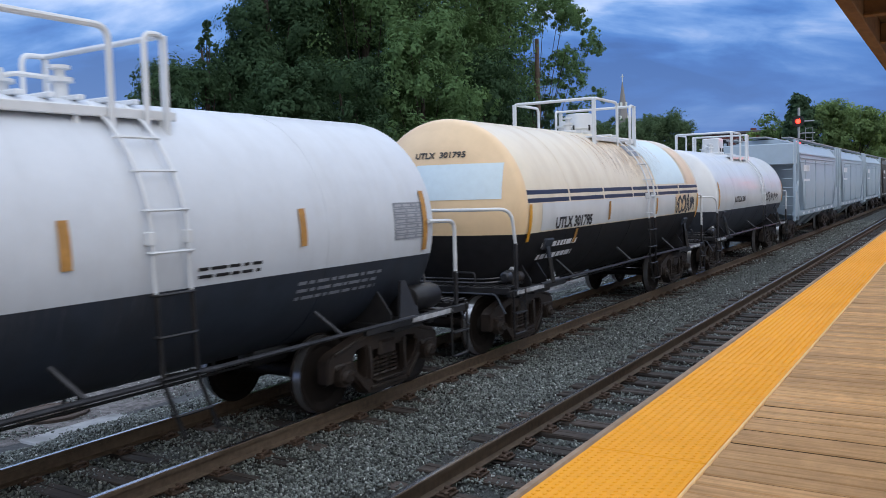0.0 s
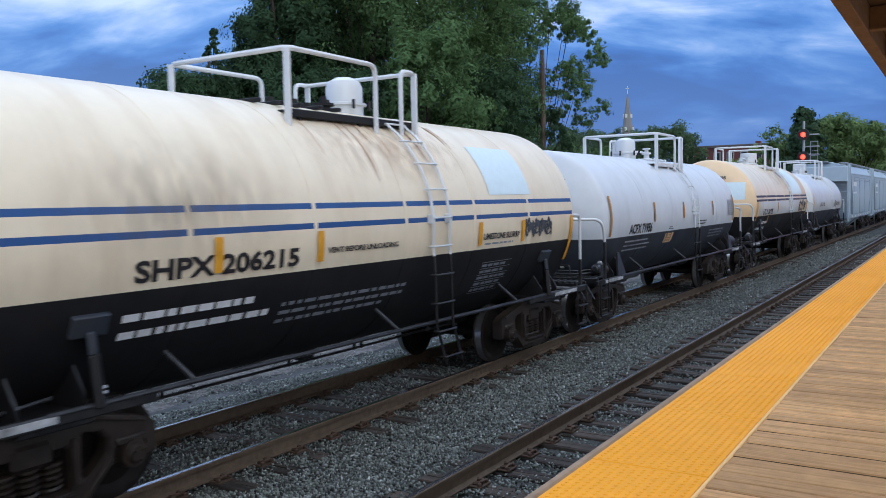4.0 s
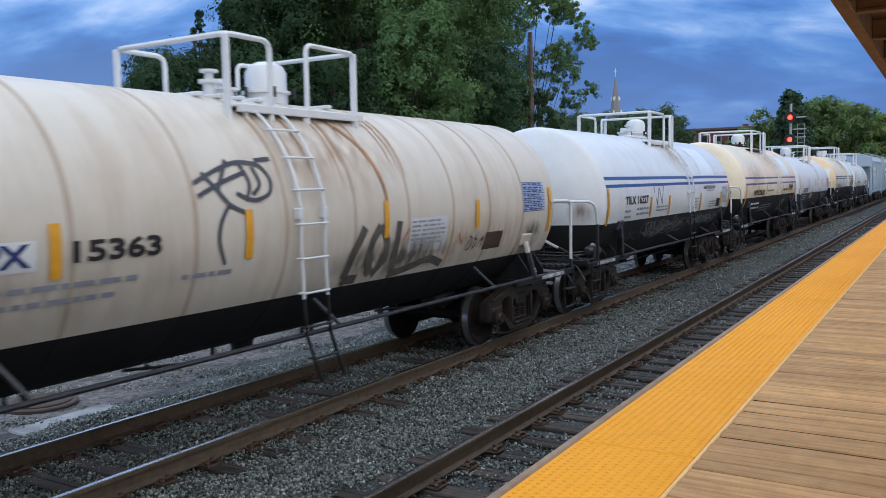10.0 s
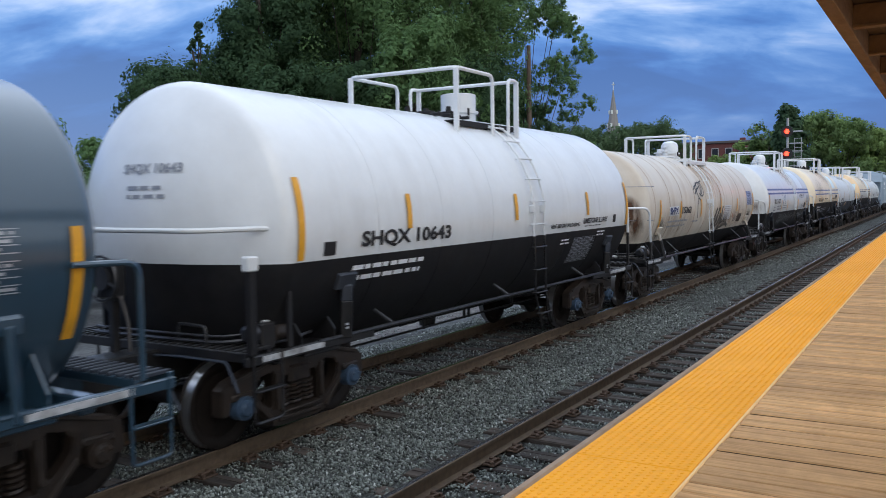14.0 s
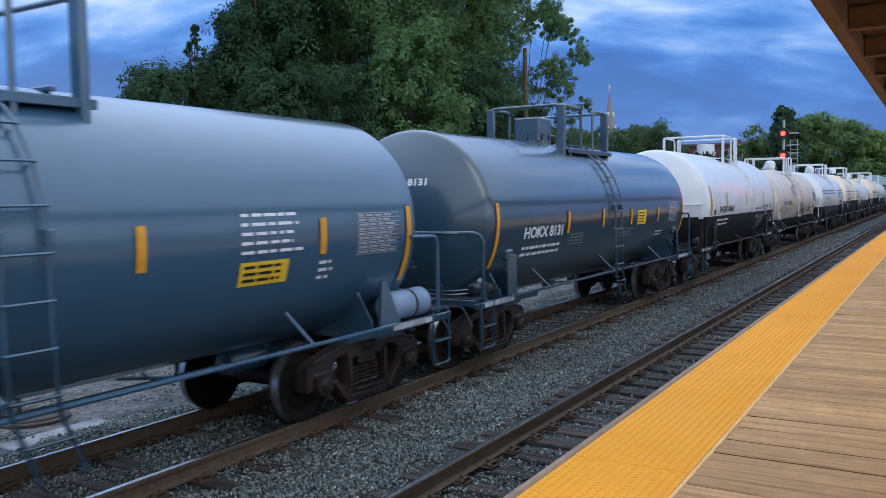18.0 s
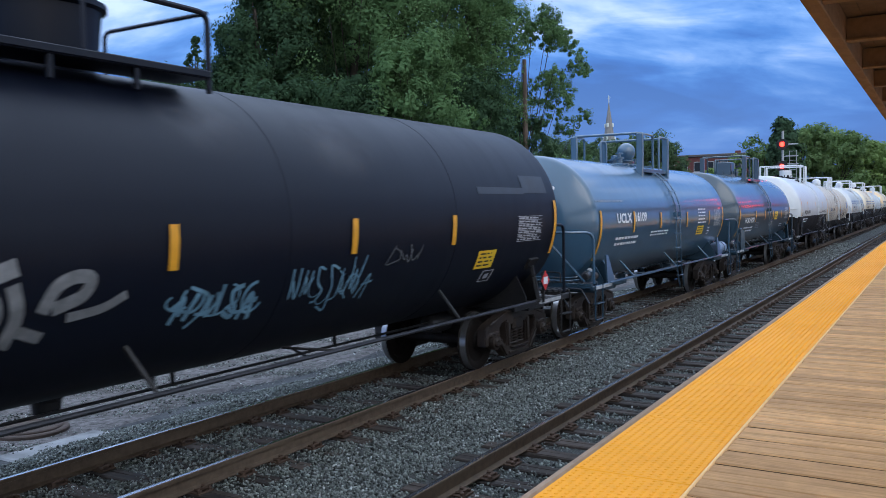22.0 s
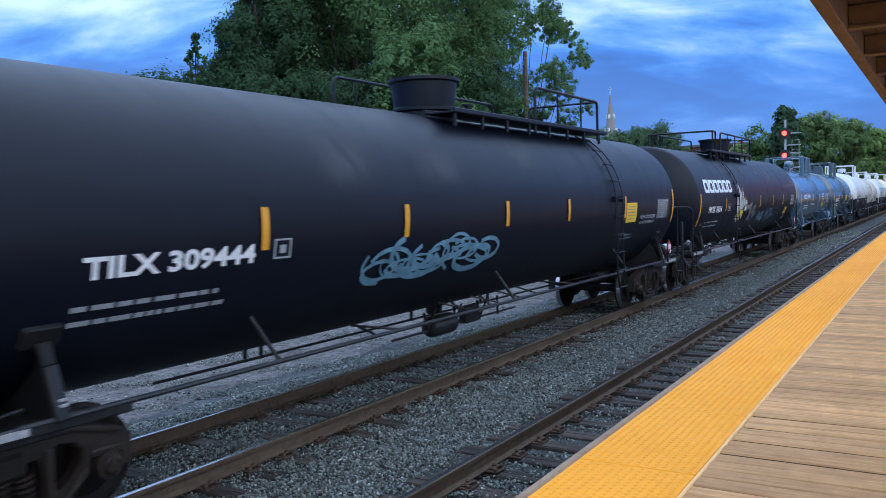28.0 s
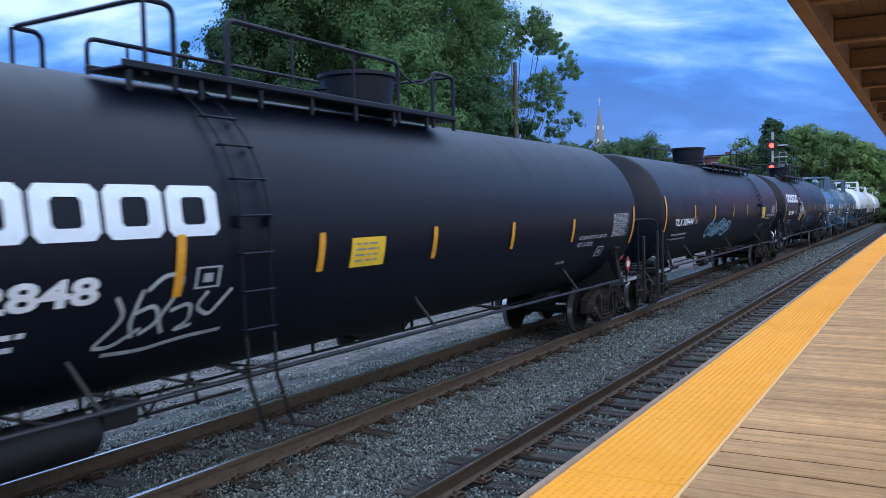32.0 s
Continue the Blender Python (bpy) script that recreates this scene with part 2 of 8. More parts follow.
M = {
    "white": paint("white_paint", (0.64, 0.67, 0.70), amount=0.12, coat=0.3),
    "dull_white": paint("dull_white_paint", (0.57, 0.61, 0.665), 0.5, amount=0.17, dirt=(0.30, 0.28, 0.26)),
    "cream": paint("cream_paint", (0.76, 0.665, 0.51), amount=0.30, dirt=(0.42, 0.26, 0.13)),
    "tan": paint("tan_paint", (0.78, 0.57, 0.35), amount=0.30, dirt=(0.30, 0.16, 0.07)),
    "beige": paint("beige_paint", (0.565, 0.520, 0.455), 0.45, amount=0.48, dirt=(0.36, 0.24, 0.15)),
    # rib colour holds brown grime and the shadow beside each raised band
    "beige_rib": paint("worn_shadowed_rib_paint", (0.44, 0.37, 0.30), 0.6, amount=0.5, dirt=(0.26, 0.15, 0.08)),
    "slate": paint("slate_blue_paint", (0.025, 0.058, 0.092), 0.30, coat=1.0, coat_rough=0.14, amount=0.12, dirt=(0.025, 0.035, 0.04)),
    "blue": paint("steel_blue_paint", (0.041, 0.102, 0.172), 0.30, coat=1.0, coat_rough=0.14, amount=0.12, dirt=(0.035, 0.05, 0.06)),
    "black": paint("black_paint", (0.0040, 0.0062, 0.0140), 0.44, amount=0.20, dirt=(0.010, 0.013, 0.022), coat=0.02, spec=0.23),
    "under": material("sooty_black_paint", (0.009, 0.009, 0.011), 0.6, grain=0.4, scale=6, bump=0.15, dirt=(0.035, 0.031, 0.028), dirt_amount=0.35, dirt_scale=(2, 2, 2), spec=0.3),
    "gear": material("worn_black_gear_paint", (0.011, 0.011, 0.013), 0.42, grain=0.5, scale=7, bump=0.2, dirt=(0.050, 0.044, 0.040), dirt_amount=0.4, dirt_scale=(3, 3, 3)),
    "faded": material("faded_blue_black_paint", (0.024, 0.032, 0.048), 0.5, grain=0.3, scale=3, bump=0.05, dirt=(0.055, 0.055, 0.06), dirt_amount=0.45, dirt_scale=(2.4, 0.5, 0.5)),
    "stripe_blue": material("blue_stripe_paint", (0.007, 0.068, 0.24), 0.4, grain=0.08, bump=0),
    "stripe_navy": material("navy_stripe_paint", (0.010, 0.020, 0.060), 0.45, grain=0.15, bump=0),
    "repaint": material("pale_repaint", (0.72, 0.78, 0.83), 0.3, grain=0.04, scale=3, bump=0.02, coat=0.2),
    "rust_top": material("thin_rust", (0.36, 0.19, 0.09), 0.75, grain=0.4, scale=6, bump=0),
    "pale_patch": material("pale_blue_patch_paint", (0.60, 0.73, 0.80), 0.45, grain=0.05, bump=0),
    "reflector": material("yellow_reflective_tape", (0.68, 0.325, 0.024), 0.4, grain=0.18, scale=9, bump=0.02),
    "dull_reflector": material("dirty_orange_reflective_tape", (0.44, 0.22, 0.055), 0.55, grain=0.3, scale=9, bump=0.02),
    "yellow_plate": material("yellow_notice_paint", (0.80, 0.52, 0.03), 0.5, grain=0.08, bump=0),
    "orange_plate": material("pale_orange_notice_paint", (0.62, 0.40, 0.23), 0.5, grain=0.08, bump=0),
    "ink": material("black_lettering", (0.012, 0.012, 0.015), 0.5, grain=0.2, bump=0),
    "ink_blue": material("blue_lettering", (0.012, 0.032, 0.13), 0.5, grain=0.2, bump=0),
    "letter_white": material("white_lettering", (0.74, 0.76, 0.80), 0.5, grain=0.15, scale=12, bump=0),
    "mark_white": material("pale_blue_white_mark", (0.70, 0.78, 0.88), 0.5, grain=0.08, scale=9, bump=0),
    "rod": material("worn_grab_rod", (0.045, 0.046, 0.052), 0.32, 0.4, grain=0.4, scale=5, bump=0.05),
    "worn_edge": material("worn_pale_sill_paint", (0.42, 0.43, 0.45), 0.5, grain=0.5, scale=7, bump=0, dirt=(0.08, 0.07, 0.06), dirt_amount=0.8, dirt_scale=(6, 6, 6)),
    "worn_plate": material("bare_grey_steel_plate", (0.20, 0.20, 0.21), 0.55, grain=0.4, scale=6, bump=0.05, dirt=(0.05, 0.045, 0.04), dirt_amount=0.6, dirt_scale=(4, 2, 4)),
    "dim_white": material("thin_white_lettering", (0.36, 0.38, 0.42), 0.5, grain=0.2, bump=0),
    "grey_text": material("grey_lettering", (0.22, 0.24, 0.28), 0.5, grain=0.2, bump=0),
    "label_blue": material("blue_label", (0.36, 0.44, 0.66), 0.5, grain=0.2, bump=0),
    "spray_white": material("white_spray_paint", (0.44, 0.46, 0.48), 0.7, grain=0.5, scale=5, bump=0),
    "spray_grey": material("thin_grey_spray_paint", (0.17, 0.18, 0.19), 0.7, grain=0.5, scale=4, bump=0),
    "spray_slate": material("slate_blue_spray_paint", (0.10, 0.17, 0.27), 0.7, grain=0.3, scale=6, bump=0),
    "spray_dim": material("worn_grey_spray_paint", (0.09, 0.10, 0.11), 0.7, grain=0.5, scale=4, bump=0),
    "spray_blue": material("pale_blue_spray_paint", (0.13, 0.26, 0.36), 0.7, grain=0.4, scale=5, bump=0),
    "spray_black": material("black_spray_paint", (0.05, 0.055, 0.07), 0.7, grain=0.4, scale=5, bump=0),
    "spray_faint": material("faded_dark_spray_paint", (0.085, 0.078, 0.072), 0.75, grain=0.5, scale=5, bump=0),
    "spray_red": material("red_spray_paint", (0.42, 0.10, 0.06), 0.7, grain=0.4, scale=5, bump=0),
    "rust_stain": material("rust_stain", (0.16, 0.06, 0.025), 0.8, grain=0.4, scale=6, bump=0),
    "placard_red": material("red_placard", (0.55, 0.03, 0.03), 0.5, grain=0.1, bump=0),
    "truck": material("brown_truck_casting", (0.023, 0.016, 0.0125), 0.5, grain=0.5, scale=9, bump=0.35, dirt=(0.062, 0.038, 0.025), dirt_amount=0.5, dirt_scale=(4, 4, 4)),
    "wheel": material("oiled_wheel_steel", (0.013, 0.0095, 0.008), 0.65, 0.0, grain=0.5, scale=6, bump=0.2, spec=0.22),
    "tread": material("polished_tread_steel", (0.45, 0.45, 0.46), 0.28, 0.9, grain=0.15, bump=0),
    "bearing_blue": material("blue_bearing_cap", (0.05, 0.09, 0.15), 0.5, grain=0.2),
    "hose": material("black_rubber", (0.012, 0.012, 0.012), 0.6),
    "rail_steel": material("rusty_rail", (0.105, 0.072, 0.047), 0.7, 0.15, grain=0.4, scale=12, bump=0.25, dirt=(0.19, 0.140, 0.095), dirt_amount=0.6, dirt_scale=(0.8, 6, 6)),
    "rail_top": material("worn_rail_head", (0.62, 0.62, 0.65), 0.20, 0.95, grain=0.12, scale=20, bump=0.02),
    "clip": material("rusty_spike", (0.085, 0.052, 0.035), 0.8, 0.2, grain=0.4, scale=20, bump=0.3),
    "tie": material("creosoted_tie", (0.044, 0.033, 0.027), 0.85, grain=0.5, scale=7, bump=0.5, obj=0.55, dirt=(0.12, 0.098, 0.082), dirt_amount=0.6, dirt_scale=(14, 1.6, 6), world=True),
    "stone": material("crushed_stone", (0.155, 0.173, 0.160), 0.8, grain=0.3, scale=20, bump=0.2, island=0.9),
    "pale_stone": material("pale_crushed_stone", (0.42, 0.44, 0.43), 0.75, grain=0.3, scale=20, bump=0.2, island=0.5),
    "ballast": material("ballast_bed", (0.074, 0.082, 0.080), 0.9, grain=0.8, scale=45, bump=1.0, bump_dist=0.04, dirt=(0.035, 0.031, 0.028), dirt_amount=0.6, dirt_scale=(0.5, 0.7, 0.5), detail=3),
    "soil": material("gravel_yard", (0.06, 0.063, 0.067), 0.95, grain=0.75, scale=11, bump=0.8, dirt=(0.20, 0.21, 0.22), dirt_amount=0.8, dirt_scale=(0.35, 0.6, 0.5), world=True, spec=0.1),
    "concrete": material("pale_gravel", (0.175, 0.166, 0.166), 0.95, grain=0.8, scale=9, bump=1.0, bump_dist=0.05, dirt=(0.070, 0.066, 0.064), dirt_amount=1.0, dirt_scale=(1.6, 2.4, 1.0), world=True, spec=0.1),
    "slab": material("worn_concrete", (0.34, 0.35, 0.36), 0.85, grain=0.45, scale=6, bump=0.3, dirt=(0.08, 0.08, 0.08), dirt_amount=0.9, dirt_scale=(3, 3, 3)),
    "cast_iron": material("rusty_cast_iron", (0.085, 0.062, 0.052), 0.8, 0.2, grain=0.3, scale=9, bump=0.3),
    "tactile": material("yellow_tactile_panel", (0.99, 0.40, 0.010), 0.52, grain=0.08, scale=18, bump=0.05, obj=0.03, dirt=(0.82, 0.31, 0.010), dirt_amount=0.35, dirt_scale=(1.2, 1.2, 1.2), world=True, spec=0.22),
    "nosing": material("grey_edge_strip", (0.36, 0.25, 0.17), 0.75, grain=0.25, scale=10, spec=0.2, dirt=(0.2, 0.14, 0.1), dirt_amount=0.5, dirt_scale=(3, 3, 3), world=True),
    "edge_tan": material("pale_trim_strip", (0.92, 0.58, 0.27), 0.7, grain=0.1, spec=0.2),
    # plank sides: dirt, darkened further to carry the shade of the gaps
    "plank_side": material("dirty_shaded_plank_edge", (0.085, 0.050, 0.028), 0.9, grain=0.4, scale=6, bump=0.2, world=True, spec=0.1),
    "plank": material("weathered_deck_plank", (0.62, 0.348, 0.152), 0.7, grain=0.20, scale=7, bump=0.3, obj=0.20, dirt=(0.25, 0.130, 0.055), dirt_amount=0.70, dirt_scale=(40, 1.3, 6), world=True, spec=0.25),
    "gap": material("timber_and_gap_shade", (0.05, 0.035, 0.025), 0.9),
    "canopy": material("brown_painted_timber", (0.20, 0.105, 0.045), 0.65, grain=0.2, scale=6, bump=0.15, dirt=(0.11, 0.055, 0.025), dirt_amount=0.5, dirt_scale=(2, 10, 10)),
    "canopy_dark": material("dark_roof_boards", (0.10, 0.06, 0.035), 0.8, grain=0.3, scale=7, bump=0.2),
    "bark": material("grey_bark", (0.050, 0.040, 0.032), 0.9, grain=0.4, scale=6, bump=0.6),
    "pole": material("weathered_pole", (0.11, 0.08, 0.065), 0.9, grain=0.3, scale=5, bump=0.3),
    "brick": material("red_brickwork", (0.125, 0.040, 0.036), 0.85, grain=0.25, scale=2, bump=0.1),
    "grey_wall": material("grey_render", (0.42, 0.42, 0.43), 0.85, grain=0.1),
    "roof": material("dark_roofing", (0.09, 0.08, 0.08), 0.8),
    "glass": material("window_glass", (0.03, 0.035, 0.045), 0.1, grain=0.1, bump=0),
    "spire": material("slate_spire", (0.21, 0.205, 0.20), 0.8, grain=0.2),
    "spire_light": material("copper_cross", (0.62, 0.66, 0.62), 0.5),
    "galv": material("galvanised_steel", (0.34, 0.36, 0.38), 0.5, 0.4, grain=0.15),
    "signal_black": material("signal_black", (0.015, 0.015, 0.016), 0.6),
    "red_lamp": material("lit_red_lens", (0.6, 0.02, 0.02), 0.3, emission=(1.0, 0.016, 0.010), strength=13.0, bump=0),
    "bright_red_lamp": material("bright_red_lens", (0.6, 0.02, 0.02), 0.3, emission=(1.0, 0.030, 0.022), strength=34.0, bump=0),
    "hopper": paint("grey_hopper_paint", (0.38, 0.48, 0.57), 0.42, amount=0.14, dirt=(0.20, 0.21, 0.22)),
    "hopper_dark": paint("dark_hopper_paint", (0.07, 0.07, 0.07), 0.6, amount=0.3),
    "air_blue": material("pale_blue_grey_paint", (0.22, 0.30, 0.44), 0.4, grain=0.2, scale=5, bump=0.05, dirt=(0.06, 0.07, 0.09), dirt_amount=0.5, dirt_scale=(3, 3, 3)),
}


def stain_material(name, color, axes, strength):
    """A tint such as rust, washed thin towards the rim of its patch, broken by noise."""
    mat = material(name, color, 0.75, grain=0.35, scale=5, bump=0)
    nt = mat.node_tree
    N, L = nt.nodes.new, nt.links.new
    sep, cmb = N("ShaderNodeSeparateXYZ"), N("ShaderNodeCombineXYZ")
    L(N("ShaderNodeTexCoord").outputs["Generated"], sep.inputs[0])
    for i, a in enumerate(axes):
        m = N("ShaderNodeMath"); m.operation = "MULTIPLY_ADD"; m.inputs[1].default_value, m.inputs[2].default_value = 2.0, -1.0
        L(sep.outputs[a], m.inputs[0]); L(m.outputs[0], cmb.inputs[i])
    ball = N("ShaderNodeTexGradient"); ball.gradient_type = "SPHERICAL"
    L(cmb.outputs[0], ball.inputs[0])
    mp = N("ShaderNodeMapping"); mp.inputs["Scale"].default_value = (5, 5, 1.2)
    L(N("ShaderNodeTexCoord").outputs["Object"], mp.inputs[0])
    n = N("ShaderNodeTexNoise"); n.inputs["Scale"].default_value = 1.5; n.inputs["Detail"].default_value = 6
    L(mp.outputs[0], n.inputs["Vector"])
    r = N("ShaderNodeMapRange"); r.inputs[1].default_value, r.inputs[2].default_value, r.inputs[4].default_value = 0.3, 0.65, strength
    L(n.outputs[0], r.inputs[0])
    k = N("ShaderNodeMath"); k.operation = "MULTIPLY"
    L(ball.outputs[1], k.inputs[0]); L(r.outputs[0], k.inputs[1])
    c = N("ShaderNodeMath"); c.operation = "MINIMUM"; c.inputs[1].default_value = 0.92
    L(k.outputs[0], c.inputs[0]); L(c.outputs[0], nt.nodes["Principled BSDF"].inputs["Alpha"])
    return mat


M["head_rust"] = stain_material("soft_brown_rust_on_the_head", (0.10, 0.045, 0.022), (1, 2), 2.6)
M["head_haze"] = stain_material("thin_brown_haze_on_the_head", (0.24, 0.14, 0.09), (1, 2), 0.75)
M["side_rust"] = stain_material("soft_orange_rust_on_the_flank", (0.42, 0.25, 0.14), (0, 2), 0.42)
M["side_soot"] = stain_material("soft_dark_soot_on_the_flank", (0.09, 0.075, 0.065), (0, 2), 1.1)
# paler patches for the upper flanks of black cars
M["side_blotch"] = stain_material("pale_blotch_on_black", (0.11, 0.12, 0.145), (0, 2), 0.55)
M["side_grime"] = stain_material("soft_grey_grime_on_the_flank", (0.22, 0.19, 0.16), (0, 2), 0.40)


def leaf_material(name, color, light):
    mat = material(name, color, 0.8, grain=0.40, scale=0.45, bump=0, island=0.22, spec=0.06, detail=3)
    nt = mat.node_tree
    b = nt.nodes["Principled BSDF"]
    tr = nt.nodes.new("ShaderNodeBsdfTranslucent")
    tr.inputs[0].default_value = (*light, 1)
    mx = nt.nodes.new("ShaderNodeMixShader"); mx.inputs[0].default_value = 0.4
    nt.links.new(b.outputs[0], mx.inputs[1]); nt.links.new(tr.outputs[0], mx.inputs[2])
    nt.links.new(mx.outputs[0], nt.nodes["Material Output"].inputs[0])
    return mat


M["leaf_dark"] = leaf_material("dark_green_leaves", (0.047, 0.090, 0.049), (0.072, 0.128, 0.056))
M["leaf"] = leaf_material("green_leaves", (0.083, 0.152, 0.067), (0.121, 0.206, 0.074))
M["leaf_mid"] = leaf_material("mid_green_leaves", (0.101, 0.181, 0.081), (0.146, 0.241, 0.087))
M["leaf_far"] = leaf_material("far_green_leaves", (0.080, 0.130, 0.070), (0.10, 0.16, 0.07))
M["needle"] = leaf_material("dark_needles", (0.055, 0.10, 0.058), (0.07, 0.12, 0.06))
# distance haze is put into these two paler leaf colours
M["far_mid"] = leaf_material("haze_paled_green_leaves", (0.140, 0.215, 0.092), (0.17, 0.25, 0.085))
M["far_light"] = leaf_material("haze_paled_fresh_green_leaves", (0.185, 0.272, 0.102), (0.22, 0.32, 0.09))


# ---- geometry ----
class Geo:
    """Vertices and faces of one mesh, with a material slot for each face."""

    def __init__(self):
        self.v, self.f, self.m = [], [], []

    def add(self, verts, faces, slot=0):
        n = len(self.v)
        self.v += [tuple(p) for p in verts]
        self.f += [tuple(i + n for i in f) for f in faces]
        self.m += [slot] * len(faces)
        return self

    def box(self, c, s, slot=0, b=0.0, turn=None):
        """A box of size s about c, its edges cut by b."""
        h = [x / 2 for x in s]
        b = min(b, *[x * 0.45 for x in h]) if b else 0
        if not b:
            vs = [(sx * h[0], sy * h[1], sz * h[2]) for sz in (-1, 1) for sy in (-1, 1) for sx in (-1, 1)]
            fs = [(0, 2, 3, 1), (4, 5, 7, 6), (0, 1, 5, 4), (2, 6, 7, 3), (0, 4, 6, 2), (1, 3, 7, 5)]
        else:
            vs, idx = [], {}
            for sx in (-1, 1):
                for sy in (-1, 1):
                    for sz in (-1, 1):
                        for a in range(3):
                            p = [sx * (h[0] - (b if a != 0 else 0)), sy * (h[1] - (b if a != 1 else 0)), sz * (h[2] - (b if a != 2 else 0))]
                            idx[sx, sy, sz, a] = len(vs)
                            vs.append(p)
            fs = []
            for a, (u, w) in enumerate(((1, 2), (2, 0), (0, 1))):
                for s1 in (-1, 1):
                    q = []
                    for su, sw in ((-1, -1), (1, -1), (1, 1), (-1, 1)):
                        k = [0, 0, 0]; k[a], k[u], k[w] = s1, su, sw
                        q.append(idx[(*k, a)])
                    fs.append(tuple(q if s1 > 0 else q[::-1]))
                    # edge strips along axis a
                for su in (-1, 1):
                    for sw in (-1, 1):
                        k0, k1 = [0, 0, 0], [0, 0, 0]
                        k0[a], k0[u], k0[w] = -1, su, sw
                        k1[a], k1[u], k1[w] = 1, su, sw
                        q = (idx[(*k0, u)], idx[(*k1, u)], idx[(*k1, w)], idx[(*k0, w)])
                        fs.append(q if su * sw < 0 else q[::-1])
            for sx in (-1, 1):
                for sy in (-1, 1):
                    for sz in (-1, 1):
                        q = tuple(idx[sx, sy, sz, a] for a in range(3))
                        fs.append(q if sx * sy * sz > 0 else q[::-1])
        if turn is not None:
            vs = [turn @ Vector(p) for p in vs]
        return self.add([(p[0] + c[0], p[1] + c[1], p[2] + c[2]) for p in vs], fs, slot)

    def beam(self, p, q, w, h, slot=0, b=0.0):
        """A bar from p to q, w wide (level) and h deep."""
        p, q = Vector(p), Vector(q)
        d = q - p
        x = d.normalized()
        side = Vector((0, 0, 1)).cross(x)
        side = side.normalized() if side.length > 1e-4 else Vector((0, 1, 0))
        up = x.cross(side)
        return self.box((p + q) / 2, (d.length, w, h), slot, b, Matrix((x, side, up)).transposed())

    def rod(self, p, q, r, n=10, slot=0, r2=None):
        return self.tube([p, q], r, n, slot, ends=True, r2=r2)

    def tube(self, pts, r, n=8, slot=0, ends=True, r2=None):
        pts = [Vector(p) for p in pts]
        rings = []
        old = None
        for i, p in enumerate(pts):
            d = (pts[min(i + 1, len(pts) - 1)] - pts[max(i - 1, 0)]).normalized()
            if old is None:
                a = Vector((0, 0, 1)) if abs(d.z) < 0.9 else Vector((1, 0, 0))
                side = d.cross(a).normalized()
            else:
                side = (old - d * old.dot(d)).normalized()
            old = side
            up = d.cross(side)
            rr = r if r2 is None else r + (r2 - r) * i / (len(pts) - 1)
            rings.append([p + (side * math.cos(2 * math.pi * k / n) + up * math.sin(2 * math.pi * k / n)) * rr for k in range(n)])
        fs = [(i * n + k, i * n + (k + 1) % n, (i + 1) * n + (k + 1) % n, (i + 1) * n + k) for i in range(len(pts) - 1) for k in range(n)]
        if ends:
            fs += [tuple(range(n))[::-1], tuple((len(pts) - 1) * n + k for k in range(n))]
        return self.add([p for ring in rings for p in ring], fs, slot)

    def lathe(self, prof, n=24, axis="z", c=(0, 0, 0), slot=0, close=True):
        """prof: (along, radius) pairs turned about an axis through c."""
        vs = []
        for a, r in prof:
            for k in range(n):
                u, w = r * math.cos(2 * math.pi * k / n), r * math.sin(2 * math.pi * k / n)
                p = {"z": (u, w, a), "x": (a, u, w), "y": (w, a, u)}[axis]
                vs.append((p[0] + c[0], p[1] + c[1], p[2] + c[2]))
        fs = [(i * n + k, i * n + (k + 1) % n, (i + 1) * n + (k + 1) % n, (i + 1) * n + k) for i in range(len(prof) - 1) for k in range(n)]
        if close:
            fs += [tuple(range(n))[::-1], tuple((len(prof) - 1) * n + k for k in range(n))]
        return self.add(vs, fs, slot)

    def mesh(self, name, mats, smooth=30):
        me = bpy.data.meshes.new(name)
        me.from_pydata(self.v, [], self.f)
        for m in mats:
            me.materials.append(m)
        if len(mats) > 1:
            me.polygons.foreach_set("material_index", self.m)
        if smooth:
            me.polygons.foreach_set("use_smooth", [True] * len(self.f))
            me.set_sharp_from_angle(angle=radians(smooth))
        me.update()
        return me


def bend(pts, r=0.12, n=5):
    """A polyline with its corners rounded."""
    pts = [Vector(p) for p in pts]
    out = [pts[0]]
    for a, b, c in zip(pts, pts[1:], pts[2:]):
        q = min(r, (a - b).length * 0.45, (c - b).length * 0.45)
        s, e = b + (a - b).normalized() * q, b + (c - b).normalized() * q
        for k in range(n + 1):
            t = k / n
            out.append(s * (1 - t) ** 2 + b * 2 * t * (1 - t) + e * t * t)
    return out + [pts[-1]]


def part(name, geo, mats, parent=None, label="", at=(0, 0, 0), smooth=30, kind=""):
    """One mesh object from a Geo or a ready mesh, under parent."""
    if isinstance(geo, Geo):
        mats = mats if isinstance(mats, (list, tuple)) else [mats]
        geo = geo.mesh(name, mats, smooth)
    ob = new(name, geo)
    ob.location = at
    if parent is not None:
        ob.parent = parent
    return tagged(ob, label, kind=kind)


def thing(name, label, category, at=(0, 0, 0), group="", kind=""):
    ob = new(name)
    ob.empty_display_size = 0.2
    ob.location = at
    return tagged(ob, label, category, group, kind)


rng = np.random.default_rng(7)


